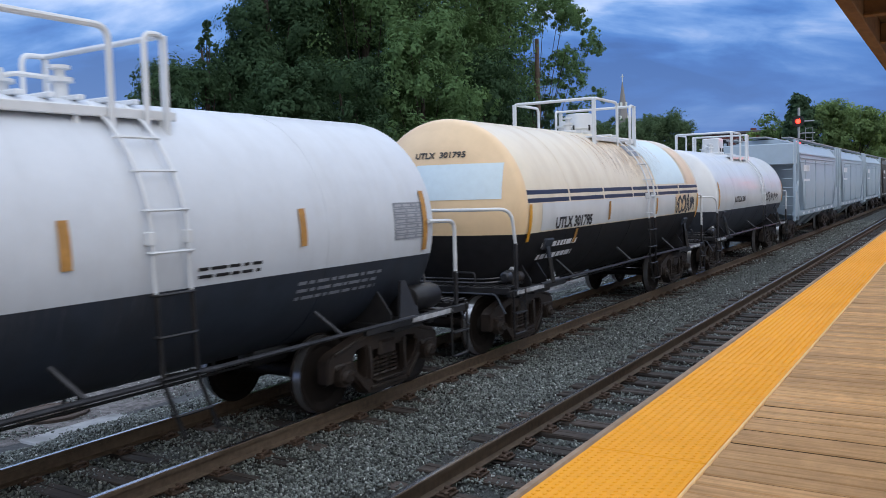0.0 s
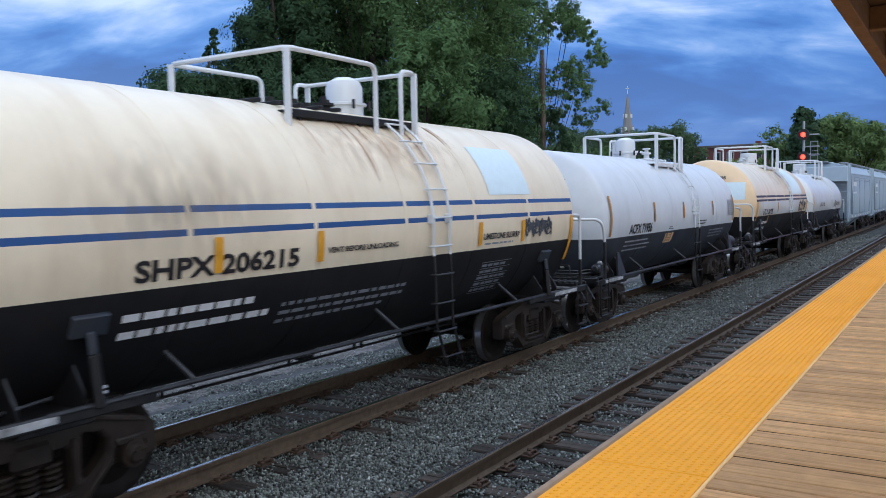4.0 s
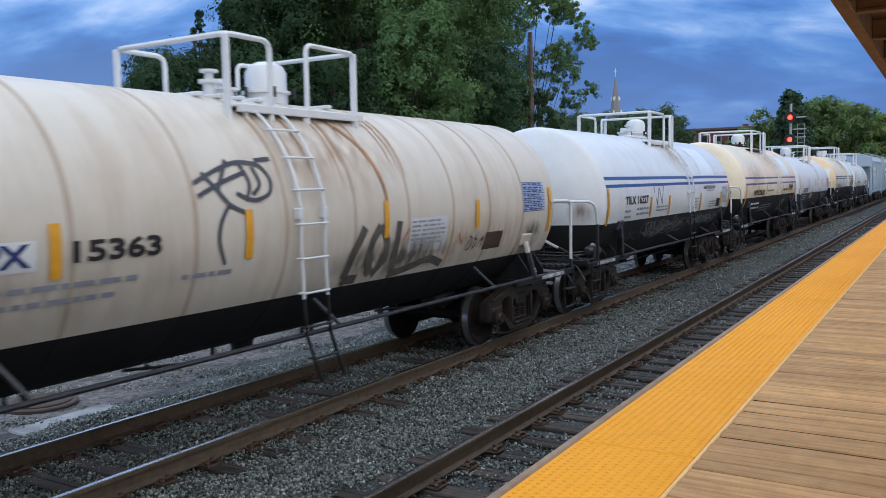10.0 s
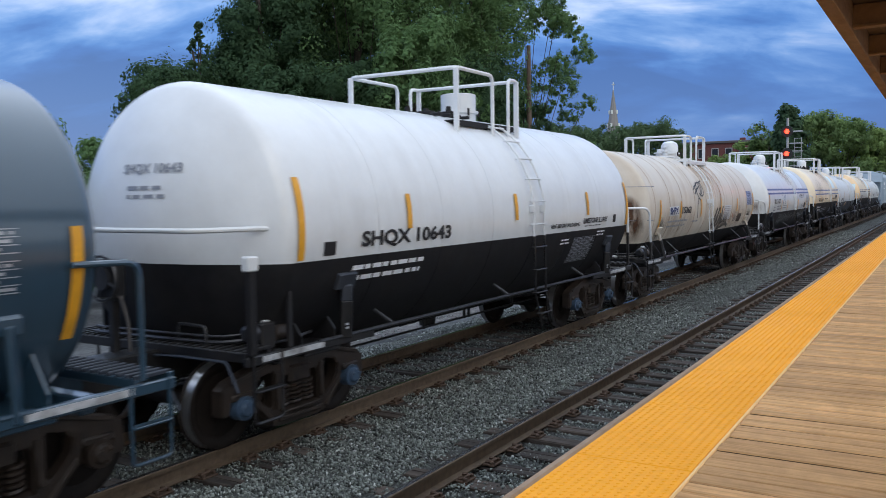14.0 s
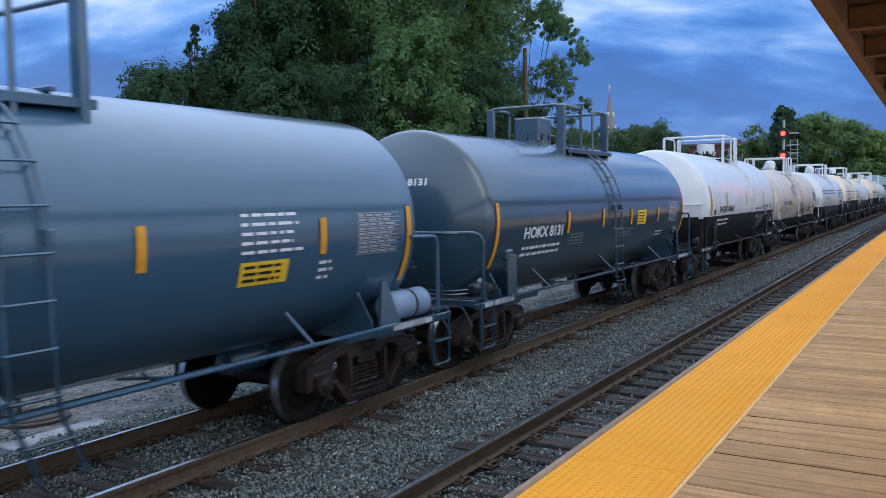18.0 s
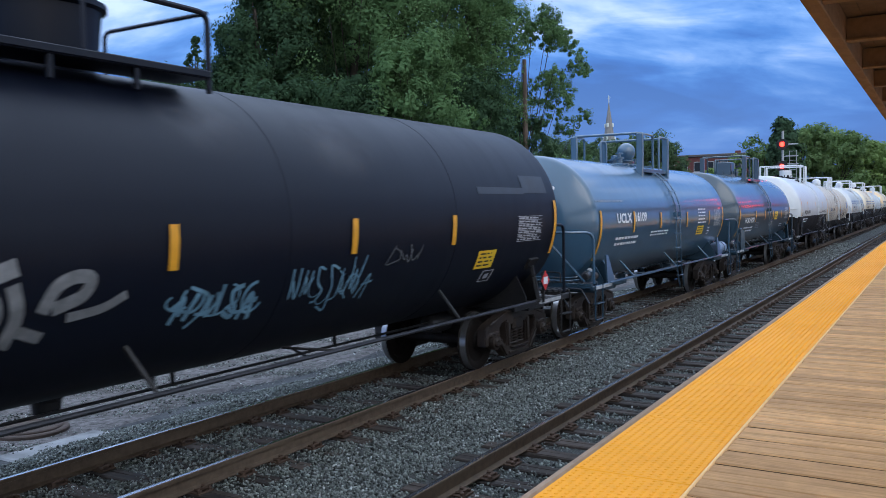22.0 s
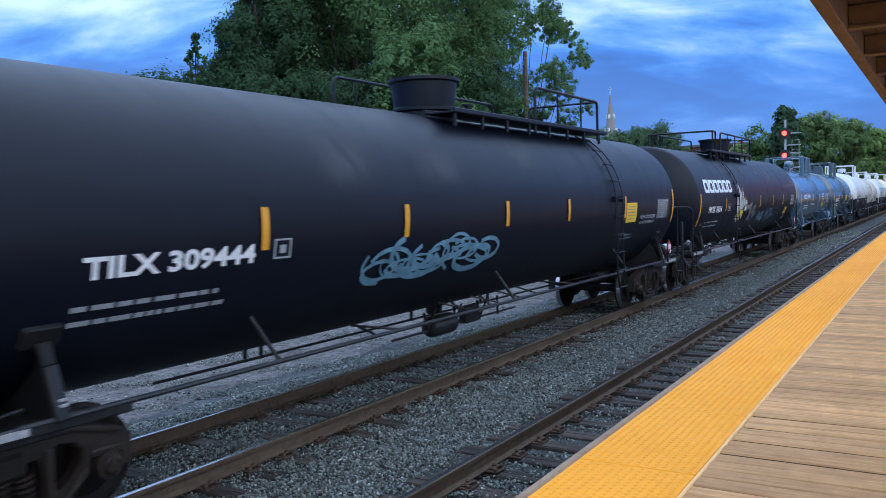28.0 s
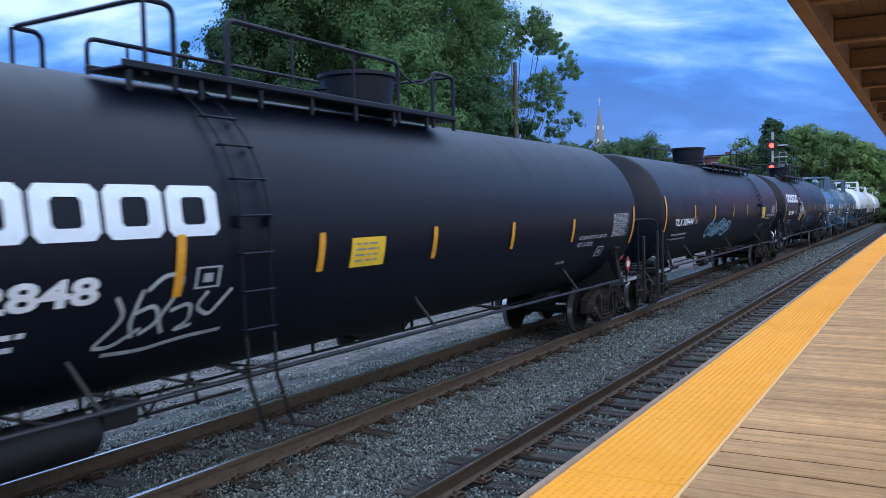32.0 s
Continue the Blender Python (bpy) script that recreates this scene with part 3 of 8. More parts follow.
def poly_mesh(name, verts, faces, mat, smooth=False):
    """A large mesh from arrays: verts (n, 3), faces (m, k) with k corners each."""
    me = bpy.data.meshes.new(name)
    m, k = faces.shape
    me.vertices.add(len(verts)); me.vertices.foreach_set("co", verts.astype(np.float32).ravel())
    me.loops.add(m * k); me.loops.foreach_set("vertex_index", faces.astype(np.int32).ravel())
    me.polygons.add(m)
    me.polygons.foreach_set("loop_start", np.arange(0, m * k, k, dtype=np.int32))
    me.polygons.foreach_set("loop_total", np.full(m, k, dtype=np.int32))
    if smooth:
        me.polygons.foreach_set("use_smooth", np.ones(m, dtype=bool))
    me.materials.append(mat)
    me.update(calc_edges=True)
    return me


# ---- ground ----
def build_ground():
    g = Geo()
    xs = [-2500, -300, -60, -20, 0, 20, 40, 70, 120, 200, 400, 2500]
    ys = [-2500, -300, -60, -20, 0, 9.6, 12, 18, 30, 60, 120, 400, 2500]
    vs = [(x, y, -0.62 if y < 9 or y > 40 else -0.55) for y in ys for x in xs]
    n = len(xs)
    g.add(vs, [(j * n + i, j * n + i + 1, (j + 1) * n + i + 1, (j + 1) * n + i) for j in range(len(ys) - 1) for i in range(n - 1)])
    tagged(part("ground", g, M["soil"]), "grey gravel and bare earth of the railway yard", "ground", kind="structure")
    # ballast bed, a long low bank with an uneven top
    prof = [(0.6, -0.62), (1.2, -0.42), (1.9, -0.25), (2.6, -0.235), (3.4, -0.24), (4.2, -0.235), (4.68, -0.22), (5.0, -0.205), (5.4, -0.20), (5.8, -0.21), (6.15, -0.23),
            (6.45, -0.235), (7.2, -0.23), (7.93, -0.235), (8.5, -0.225), (8.95, -0.25), (9.5, -0.40), (10.3, -0.60)]
    xs = np.concatenate([np.arange(-30, 40, 0.25), np.arange(40, 120, 1.0), np.arange(120, 420, 10.0)])
    V = []
    for x in xs:
        for y, z in prof:
            V.append((x, y, z + 0.03 * noise.noise((x * 0.9, y * 1.3, 0)) + 0.014 * noise.noise((x * 3.1, y * 4, 3))))
    k = len(prof)
    g = Geo().add(V, [(i * k + j, (i + 1) * k + j, (i + 1) * k + j + 1, i * k + j + 1) for i in range(len(xs) - 1) for j in range(k - 1)])
    tagged(part("ballast_bed", g, M["ballast"], smooth=180), "bank of grey crushed stone under the two tracks", "ballast", kind="structure")
    # a pale service strip behind the tracks
    g = Geo()
    edge = [(x, 10.6 + 0.35 * noise.noise((x * 0.21, 0, 0)) + 0.25 * noise.noise((x * 0.9, 5, 0)), 14.6 + 0.7 * noise.noise((x * 0.15, 9, 0))) for x in np.arange(-30, 150, 0.6)]
    V = [p for x, a, b in edge for p in ((x, a, -0.545), (x, a + 0.1, -0.53), (x, b - 0.1, -0.53), (x, b, -0.545))]
    g.add(V, [(i * 4 + j, i * 4 + 4 + j, i * 4 + 5 + j, i * 4 + 1 + j) for i in range(len(edge) - 1) for j in range(3)])
    tagged(part("service_road", g, M["concrete"]), "pale patchy gravel service strip beside the track", "road", kind="structure")


build_ground()


def scatter_stones():
    """Loose crushed stone on the bed, thickest near the platform."""
    zones = [(4, 12, 4.6, 6.2, 1600), (12, 20, 4.6, 6.2, 900), (20, 34, 4.6, 6.2, 380), (34, 62, 4.6, 6.2, 130), (22, 50, 3.35, 4.6, 120), (24, 50, 6.2, 8.4, 90), (4, 11, 3.35, 4.6, 600), (11, 22, 3.35, 4.6, 320), (3, 12, 6.2, 8.4, 1000), (12, 24, 6.2, 8.4, 420), (3, 14, 8.3, 10.1, 1500), (14, 30, 8.3, 10.1, 480), (3, 14, 10.1, 11.0, 620), (14, 30, 10.1, 11.0, 180), (4, 16, 11.0, 14.5, 300), (16, 32, 11.0, 14.5, 80)]
    C = []
    for x0, x1, y0, y1, d in zones:
        n = int((x1 - x0) * (y1 - y0) * d)
        C.append(np.column_stack([rng.uniform(x0, x1, n), rng.uniform(y0, y1, n), np.zeros(n)]))
    C = np.concatenate(C)
    bed = np.interp(C[:, 1], [1.9, 4.2, 4.68, 5.0, 5.4, 5.8, 6.15, 7.2, 7.9, 8.5, 8.95, 9.5, 10.3, 10.7, 14], [-0.232, -0.230, -0.218, -0.205, -0.20, -0.21, -0.215, -0.207, -0.210, -0.225, -0.25, -0.40, -0.57, -0.545, -0.53])
    n = len(C)
    # hollows and heaps, so that the ties show in places
    heap = 0.016 * np.sin(C[:, 0] * 2.1 + 1.3 * np.sin(C[:, 1] * 3.0)) + 0.012 * np.sin(C[:, 0] * 5.3 + C[:, 1] * 4.1)
    heap *= np.interp(C[:, 1], [4.5, 4.8, 5.9, 6.2], [1, 0, 0, 1])
    mid = (C[:, 1] > 4.6) & (C[:, 1] < 6.2)
    heap[mid] += [0.004 + 0.03 * noise.noise((x * 0.9, y * 1.3, 0)) + 0.014 * noise.noise((x * 3.1, y * 4, 3)) for x, y in C[mid, :2]]
    C[:, 2] = bed + heap + rng.uniform(-0.012, 0.016, n)
    chip = np.array([(1.45, 0, 0), (0, 1.45, 0), (-1.45, 0, 0), (0, -1.45, 0), (0, 0, 1.4), (0, 0, -1.4)])
    size = np.where(C[:, :1] > 34, 1.7, 1.0)[:, :, None] * rng.uniform(0.0060, 0.0160, (n, 1, 1)) * rng.uniform(0.6, 1.3, (n, 1, 3))
    P = (chip[None] + rng.uniform(-0.6, 0.6, (n, 6, 3))) * size
    a, b = rng.uniform(0, 6.28, n), rng.uniform(-0.9, 0.9, n)
    x, y, z = P[..., 0].copy(), P[..., 1].copy(), P[..., 2].copy()
    z, x = z * np.cos(b)[:, None] - x * np.sin(b)[:, None], z * np.sin(b)[:, None] + x * np.cos(b)[:, None]
    P = np.stack([x * np.cos(a)[:, None] - y * np.sin(a)[:, None], x * np.sin(a)[:, None] + y * np.cos(a)[:, None], z], -1) + C[:, None]
    F = np.array([f for k in range(4) for f in ((k, (k + 1) % 4, 4), ((k + 1) % 4, k, 5))])
    faces = (F[None] + (np.arange(n) * 6)[:, None, None]).reshape(-1, 3)
    me = poly_mesh("ballast_stones", P.reshape(-1, 3), faces, M["stone"])
    me.materials.append(M["pale_stone"])
    me.polygons.foreach_set("material_index", np.repeat((rng.uniform(size=n) < 0.055).astype(np.int32), 8))
    ob = new("ballast_stones", me)
    tagged(ob, "loose grey and white crushed stones between the rails", "ballast", kind="stuff")


scatter_stones()


# ---- tracks ----
RAIL_PROFILE = [(-0.07, -0.178), (0.07, -0.178), (0.07, -0.166), (0.012, -0.148), (0.009, -0.052), (0.036, -0.042), (0.037, -0.010), (0.028, -0.001), (0.015, 0.0),
                (-0.015, 0.0), (-0.028, -0.001), (-0.037, -0.010), (-0.036, -0.042), (-0.009, -0.052), (-0.012, -0.148), (-0.07, -0.166)]


def rail_mesh(x0, x1):
    g = Geo()
    n = len(RAIL_PROFILE)
    xs = np.arange(x0, x1 + 0.1, 12.0)
    g.add([(x, y, z) for x in xs for y, z in RAIL_PROFILE], [(i * n + k, (i + 1) * n + k, (i + 1) * n + (k + 1) % n, i * n + (k + 1) % n) for i in range(len(xs) - 1) for k in range(n)])
    g.m = [1 if k in (7, 8, 9) else 0 for i in range(len(xs) - 1) for k in range(n)]
    return g.mesh("rail", [M["rail_steel"], M["rail_top"]], 40)


def tie_mesh(seed):
    """A sawn tie with checks and worn ends."""
    r = random.Random(seed)
    g = Geo()
    ys = [-1.30, -1.27, -0.8, -0.3, 0.2, 0.7, 1.27, 1.30]
    ring = [(-0.113, -0.17), (0.113, -0.17), (0.113, -0.012), (0.10, 0), (0.03, 0), (0.022, -0.012), (0.01, 0), (-0.10, 0), (-0.113, -0.012)]
    V = []
    for j, y in enumerate(ys):
        for x, z in ring:
            e = 0.012 if j in (0, 7) else 0
            V.append((x * (1 - e * 2) + r.uniform(-.006, .006), y + r.uniform(-.008, .008), z - (e if z > -0.1 else 0) + r.uniform(-.004, .003)))
    n = len(ring)
    g.add(V, [(j * n + k, j * n + (k + 1) % n, (j + 1) * n + (k + 1) % n, (j + 1) * n + k) for j in range(len(ys) - 1) for k in range(n)] + [tuple(range(n))[::-1], tuple(7 * n + k for k in range(n))])
    return g.mesh("tie", [M["tie"]], 0)


RAIL_SHARED = rail_mesh(-48, 420)
TIES_SHARED = [tie_mesh(i) for i in range(6)]


def fastener_geo():
    """Tie plate with two spring clips and spikes, for one rail seat."""
    g = Geo()
    g.box((0, 0, -0.182), (0.20, 0.40, 0.018), b=0.004)
    for s in (-1, 1):
        g.tube(bend([(-0.05, s * 0.085, -0.165), (-0.05, s * 0.15, -0.150), (0.0, s * 0.17, -0.135), (0.05, s * 0.15, -0.150), (0.05, s * 0.075, -0.150)], 0.03, 2), 0.017, 5)
        g.box((0.07, s * 0.16, -0.165), (0.042, 0.042, 0.045), b=0.008)
        g.box((-0.075, s * 0.17, -0.163), (0.042, 0.042, 0.045), b=0.008)
    return g


def build_track(name, yc, label):
    t = thing(name, label, "railway track", (0, yc, 0), kind="structure")
    for s in (-1, 1):
        r = part("rail", RAIL_SHARED, None, t, "rust-brown steel rail with a bright worn head", (0, s * 0.7525, 0))
    r = random.Random(int(yc * 10))
    x, i, rows = -6.0, 0, []
    while x < 150:
        w = x + r.uniform(-0.035, 0.035)
        rows.append(w)
        x += 0.56
    one = fastener_geo()
    clips = Geo()
    for i, w in enumerate(rows):
        if w < 60:
            ob = part("tie", TIES_SHARED[i % 6], None, t, at=(w, r.uniform(-0.05, 0.05), -0.192 + r.uniform(-0.012, 0.006)))
            ob.rotation_euler = (r.uniform(-0.006, 0.006), 0, r.uniform(-0.014, 0.014))
            for s in (-1, 1):
                clips.add([(a + w, b + s * 0.7525, c) for a, b, c in one.v], one.f)
    part("fasteners", clips, M["clip"], t, "rusty tie plates, clips and spikes", smooth=0, kind="stuff")
    far = Geo()
    for w in rows:
        if w >= 60:
            far.box((w, 0, -0.27), (0.23, 2.6, 0.17))
    part("far_ties", far, M["tie"], t, smooth=0, kind="stuff")
    return t


build_track("railway_track_near", NEAR_Y, "near track of rusty rails on dark timber ties")
build_track("railway_track_far", TRAIN_Y, "far track of rusty rails under the freight train")


# ---- platform ----
def build_platform():
    p = thing("platform", "raised timber station platform with a yellow tactile edge", "platform", kind="structure")
    # bearers, and a dark block that stands in for shade below the deck
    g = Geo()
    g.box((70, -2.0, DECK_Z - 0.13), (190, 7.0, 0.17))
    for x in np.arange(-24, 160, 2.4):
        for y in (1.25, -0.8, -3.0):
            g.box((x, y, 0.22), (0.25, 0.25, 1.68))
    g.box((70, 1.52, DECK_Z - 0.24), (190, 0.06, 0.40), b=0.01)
    part("bearers", g, M["gap"], p, "dark timber bearers and posts, with a dark block as under-deck shade", smooth=0, kind="stuff")
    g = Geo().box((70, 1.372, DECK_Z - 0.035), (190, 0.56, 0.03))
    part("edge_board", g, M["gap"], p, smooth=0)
    g = Geo().box((70, EDGE_Y - 0.026, DECK_Z - 0.028), (190, 0.052, 0.07), b=0.012)
    part("edge_strip", g, M["nosing"], p, "grey edge strip along the platform")
    g = Geo().box((70, 1.030, DECK_Z - 0.004), (190, 0.018, 0.022), b=0.004)
    part("trim_strip", g, M["edge_tan"], p, "pale trim beside the tactile panels")
    # one tactile panel with its domes
    g = Geo()
    W0, W1 = 1.041, EDGE_Y - 0.054
    g.box((0.605, (W0 + W1) / 2, -0.009), (1.204, W1 - W0, 0.018), b=0.004)
    flat = g.mesh("tactile_panel", [M["tactile"]], 0)
    n = 5
    for i in range(27):
        for j in range(13):
            cx, cy = 0.024 + (i + 0.5 * (j % 2)) * 0.0437, W0 + 0.036 + j * 0.0445
            vs = [(cx + r * math.cos(6.2832 * k / n), cy + r * math.sin(6.2832 * k / n), z) for r, z in ((0.0125, 0.0), (0.0085, 0.0042)) for k in range(n)]
            g.add(vs, [(k, (k + 1) % n, n + (k + 1) % n, n + k) for k in range(n)] + [tuple(range(n, 2 * n))])
    me = g.mesh("tactile_panel", [M["tactile"]], 0)
    for k in range(-18, 76):
        part("tactile_panel", me if 1 < k < 28 else flat, None, p, at=(k * 1.21 + 0.40, 0, DECK_Z + 0.002 + (0.0012 if k % 3 == 0 else 0)))
    # deck planks laid across
    r = random.Random(5)
    shared = []
    for s in range(6):
        rr = random.Random(s)
        g = Geo()
        hw = (0.0635, 0.0615, 0.0640, 0.0620, 0.0580, 0.0632)[s]
        ys = [1.020, 1.012, 0.4, -0.3, -1.2, -2.4, -4.0]
        V = []
        for j, y in enumerate(ys):
            dz, dx = rr.uniform(-0.0015, 0.0015), rr.uniform(-0.002, 0.002)
            for x, z in ((-hw, -0.035), (hw, -0.035), (hw, -0.007), (hw - 0.005, 0), (0, 0.0012), (-hw + 0.005, 0), (-hw, -0.007)):
                V.append((x + dx, y, z + dz - (0.002 if j == 0 else 0)))
        g.add(V, [(j * 7 + k, (j + 1) * 7 + k, (j + 1) * 7 + (k + 1) % 7, j * 7 + (k + 1) % 7) for j in range(6) for k in range(7)] + [tuple(range(7))])
        # side faces take the dark slot, which paints shade into the gaps
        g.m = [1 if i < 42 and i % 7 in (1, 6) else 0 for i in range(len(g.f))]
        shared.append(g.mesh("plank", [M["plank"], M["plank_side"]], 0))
    rest = Geo()
    x = -24.5
    count = 0
    while x < 90:
        if x > 2.6 and count < 300:
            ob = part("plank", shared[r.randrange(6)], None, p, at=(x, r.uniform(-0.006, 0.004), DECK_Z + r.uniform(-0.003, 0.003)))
            ob.rotation_euler = (r.uniform(-0.0012, 0.0012), r.uniform(-0.012, 0.012), r.uniform(-0.0015, 0.0015))
            count += 1
        else:
            rest.box((x, -1.49, DECK_Z - 0.017), (0.128, 5.02, 0.035))
        x += 0.136 + (r.uniform(0.004, 0.012) if r.random() < 0.35 else 0.0)
    part("far_planks", rest, M["plank"], p, "weathered deck planks", smooth=0, kind="stuff")


build_platform()


# ---- canopy over the platform ----
def build_canopy():
    c = thing("platform_canopy", "brown timber canopy with exposed rafters over the platform", "canopy", kind="structure")
    g = Geo().box((45, 0.915, 4.315), (150, 0.13, 0.28), b=0.008)
    part("fascia_beam", g, M["canopy"], c, "brown painted edge beam")
    g = Geo().box((45, 0.995, 4.43), (150, 0.025, 0.20), b=0.005)
    part("gutter_board", g, M["canopy"], c)
    r = Geo().box((0, -0.20, 4.335), (0.09, 2.1, 0.20), b=0.006)
    r.box((0, -0.20, 4.220), (0.14, 2.1, 0.03), b=0.004)
    me = r.mesh("rafter", [M["canopy"]])
    for k in range(-8, 40):
        part("rafter", me, None, c, at=(7.44 + 1.96 * k, 0, 0))
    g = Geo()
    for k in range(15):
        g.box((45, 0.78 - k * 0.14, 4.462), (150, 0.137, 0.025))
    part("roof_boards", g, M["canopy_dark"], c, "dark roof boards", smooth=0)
    part("roof", Geo().box((45, -0.25, 4.52), (150.4, 2.3, 0.08), b=0.01), M["roof"], c)
    me = Geo().box((0, -1.15, 2.80), (0.2, 0.2, 3.1), b=0.01).mesh("post", [M["canopy"]])
    for k in range(-6, 20, 2):
        part("post", me, None, c, at=(-4.0 + 3.66 * k, 0, 0))


build_canopy()


# ---- an unseen plain wall and paving, added to close the place behind the platform ----
# kept low and grey so that side light still reaches the tanks
tagged(part("wall_west", Geo().box((30, -14.2, 1.1), (170, 0.4, 3.4)), M["slab"], smooth=0), "low plain concrete wall, added unseen behind the platform", "wall", kind="structure")
tagged(part("forecourt", Geo().box((30, -9.0, DECK_Z - 0.22), (170, 10.0, 0.2)), M["slab"], smooth=0), "plain paving behind the platform", "pavement", kind="structure")


# ---- trees ----
def far_point(az, d):
    return d * math.cos(radians(az)), d * math.sin(radians(az))


def leaves_mesh(name, C, D, size, mat):
    """Small pointed leaves at C, each facing roughly along D."""
    n = len(C)
    f = D + rng.normal(size=(n, 3)) * 0.26 + np.array([0, 0, 0.25])
    f /= np.linalg.norm(f, axis=1)[:, None]
    u = np.cross(f, rng.normal(size=(n, 3))); u /= np.linalg.norm(u, axis=1)[:, None]
    v = np.cross(f, u)
    s = size * rng.uniform(0.55, 1.3, (n, 1))
    P = np.stack([C - u * s, C + v * s * 0.6, C + u * s, C - v * s * 0.6], 1)
    return poly_mesh(name, P.reshape(-1, 3), np.arange(n * 4).reshape(n, 4), mat)


def tree(name, label, x, y, h, width, seed, mat, n=9000, leaf=0.16, base=0.18, lobes=34, open_=0.0, top=0.5, z0=-0.55, group="trees behind the railway", cone=False, fine=1.0, limb=0.3, stem=0.86, shell=0.45, taper=1.0, bare=1):
    """A tapered trunk with limbs, and a crown of many leaves gathered on uneven boughs."""
    R = np.random.default_rng(seed)
    t = thing(name, label, "tree", (x, y, z0), group)
    r0 = 0.018 * h + 0.05
    g = Geo()
    lean = R.uniform(-0.03, 0.03, 2)
    trunk = [Vector((lean[0] * h * k / 6 + 0.1 * math.sin(k * 1.7), lean[1] * h * k / 6, h * stem * k / 6)) for k in range(7)]
    g.tube(trunk, r0, 9, r2=r0 * 0.18)
    L = []
    for k in range(lobes):
        q = R.uniform(0, 1) ** 0.8
        zc = h * (base + (1 - base) * (0.06 + 0.9 * q))
        if cone:
            rad = width / 2 * (1.02 - q) ** taper * R.uniform(0.5, 0.95)
        else:
            rad = width / 2 * math.sqrt(max(0.05, 1 - ((q - top * 0.8) / (1.08 - top * 0.8 if q > top * 0.8 else top * 0.8 + 0.25)) ** 2)) * R.uniform(0.25, 0.92) ** 0.45
        a = R.uniform(0, 6.283)
        size = fine * h * R.uniform(0.055, 0.115) * (1 - 0.35 * open_) * (0.75 if cone else 1)
        c = np.array([rad * math.cos(a), rad * math.sin(a), min(zc, h - size * 0.6)])
        L.append((c, size))
        b = trunk[min(6, max(1, int(6 * (c[2] / h) * 0.75)))]
        if k % (9 if open_ and bare == 1 else bare):
            continue
        g.tube(bend([b, (b + Vector(c)) / 2 + Vector((0, 0, -0.05 * h)), Vector(c)], 0.6, 2), r0 * limb, 5, r2=0.02)
    part("trunk", g, M["bark"], t, "grey-brown trunk with limbs")
    vol = np.array([s ** 2 for _, s in L]); vol = vol / vol.sum()
    out, face = [], []
    for (c, s), v in zip(L, vol):
        k = max(40, int(n * v))
        m = max(6, int(18 * (0.6 if open_ else 1)))
        # sprays stand on the bough like knobs, more of them on its upper side
        d = R.normal(size=(m, 3)) + np.array([0, 0, 0.35]); d /= np.linalg.norm(d, axis=1)[:, None]
        knob = c + d * (s * R.uniform(0.62, 1.12, (m, 1))) * np.array([1.12, 1.12, 0.88])
        i = R.integers(0, m, k)
        q = R.normal(size=(k, 3)); q /= np.linalg.norm(q, axis=1)[:, None]
        r = s * R.uniform(0.22, 0.50, m)[i] * R.uniform(0.1, 1.0, k) ** shell
        p = knob[i] + q * r[:, None]
        tw = R.uniform(size=k) < 0.05
        p[tw] += d[i][tw] * s * R.uniform(0.1, 0.4, (tw.sum(), 1))
        out.append(p)
        face.append(d[i] * 0.9 + q * 0.6)
    ob = new("crown", leaves_mesh("crown", np.concatenate(out), np.concatenate(face), leaf, mat))
    ob.parent = t
    return t


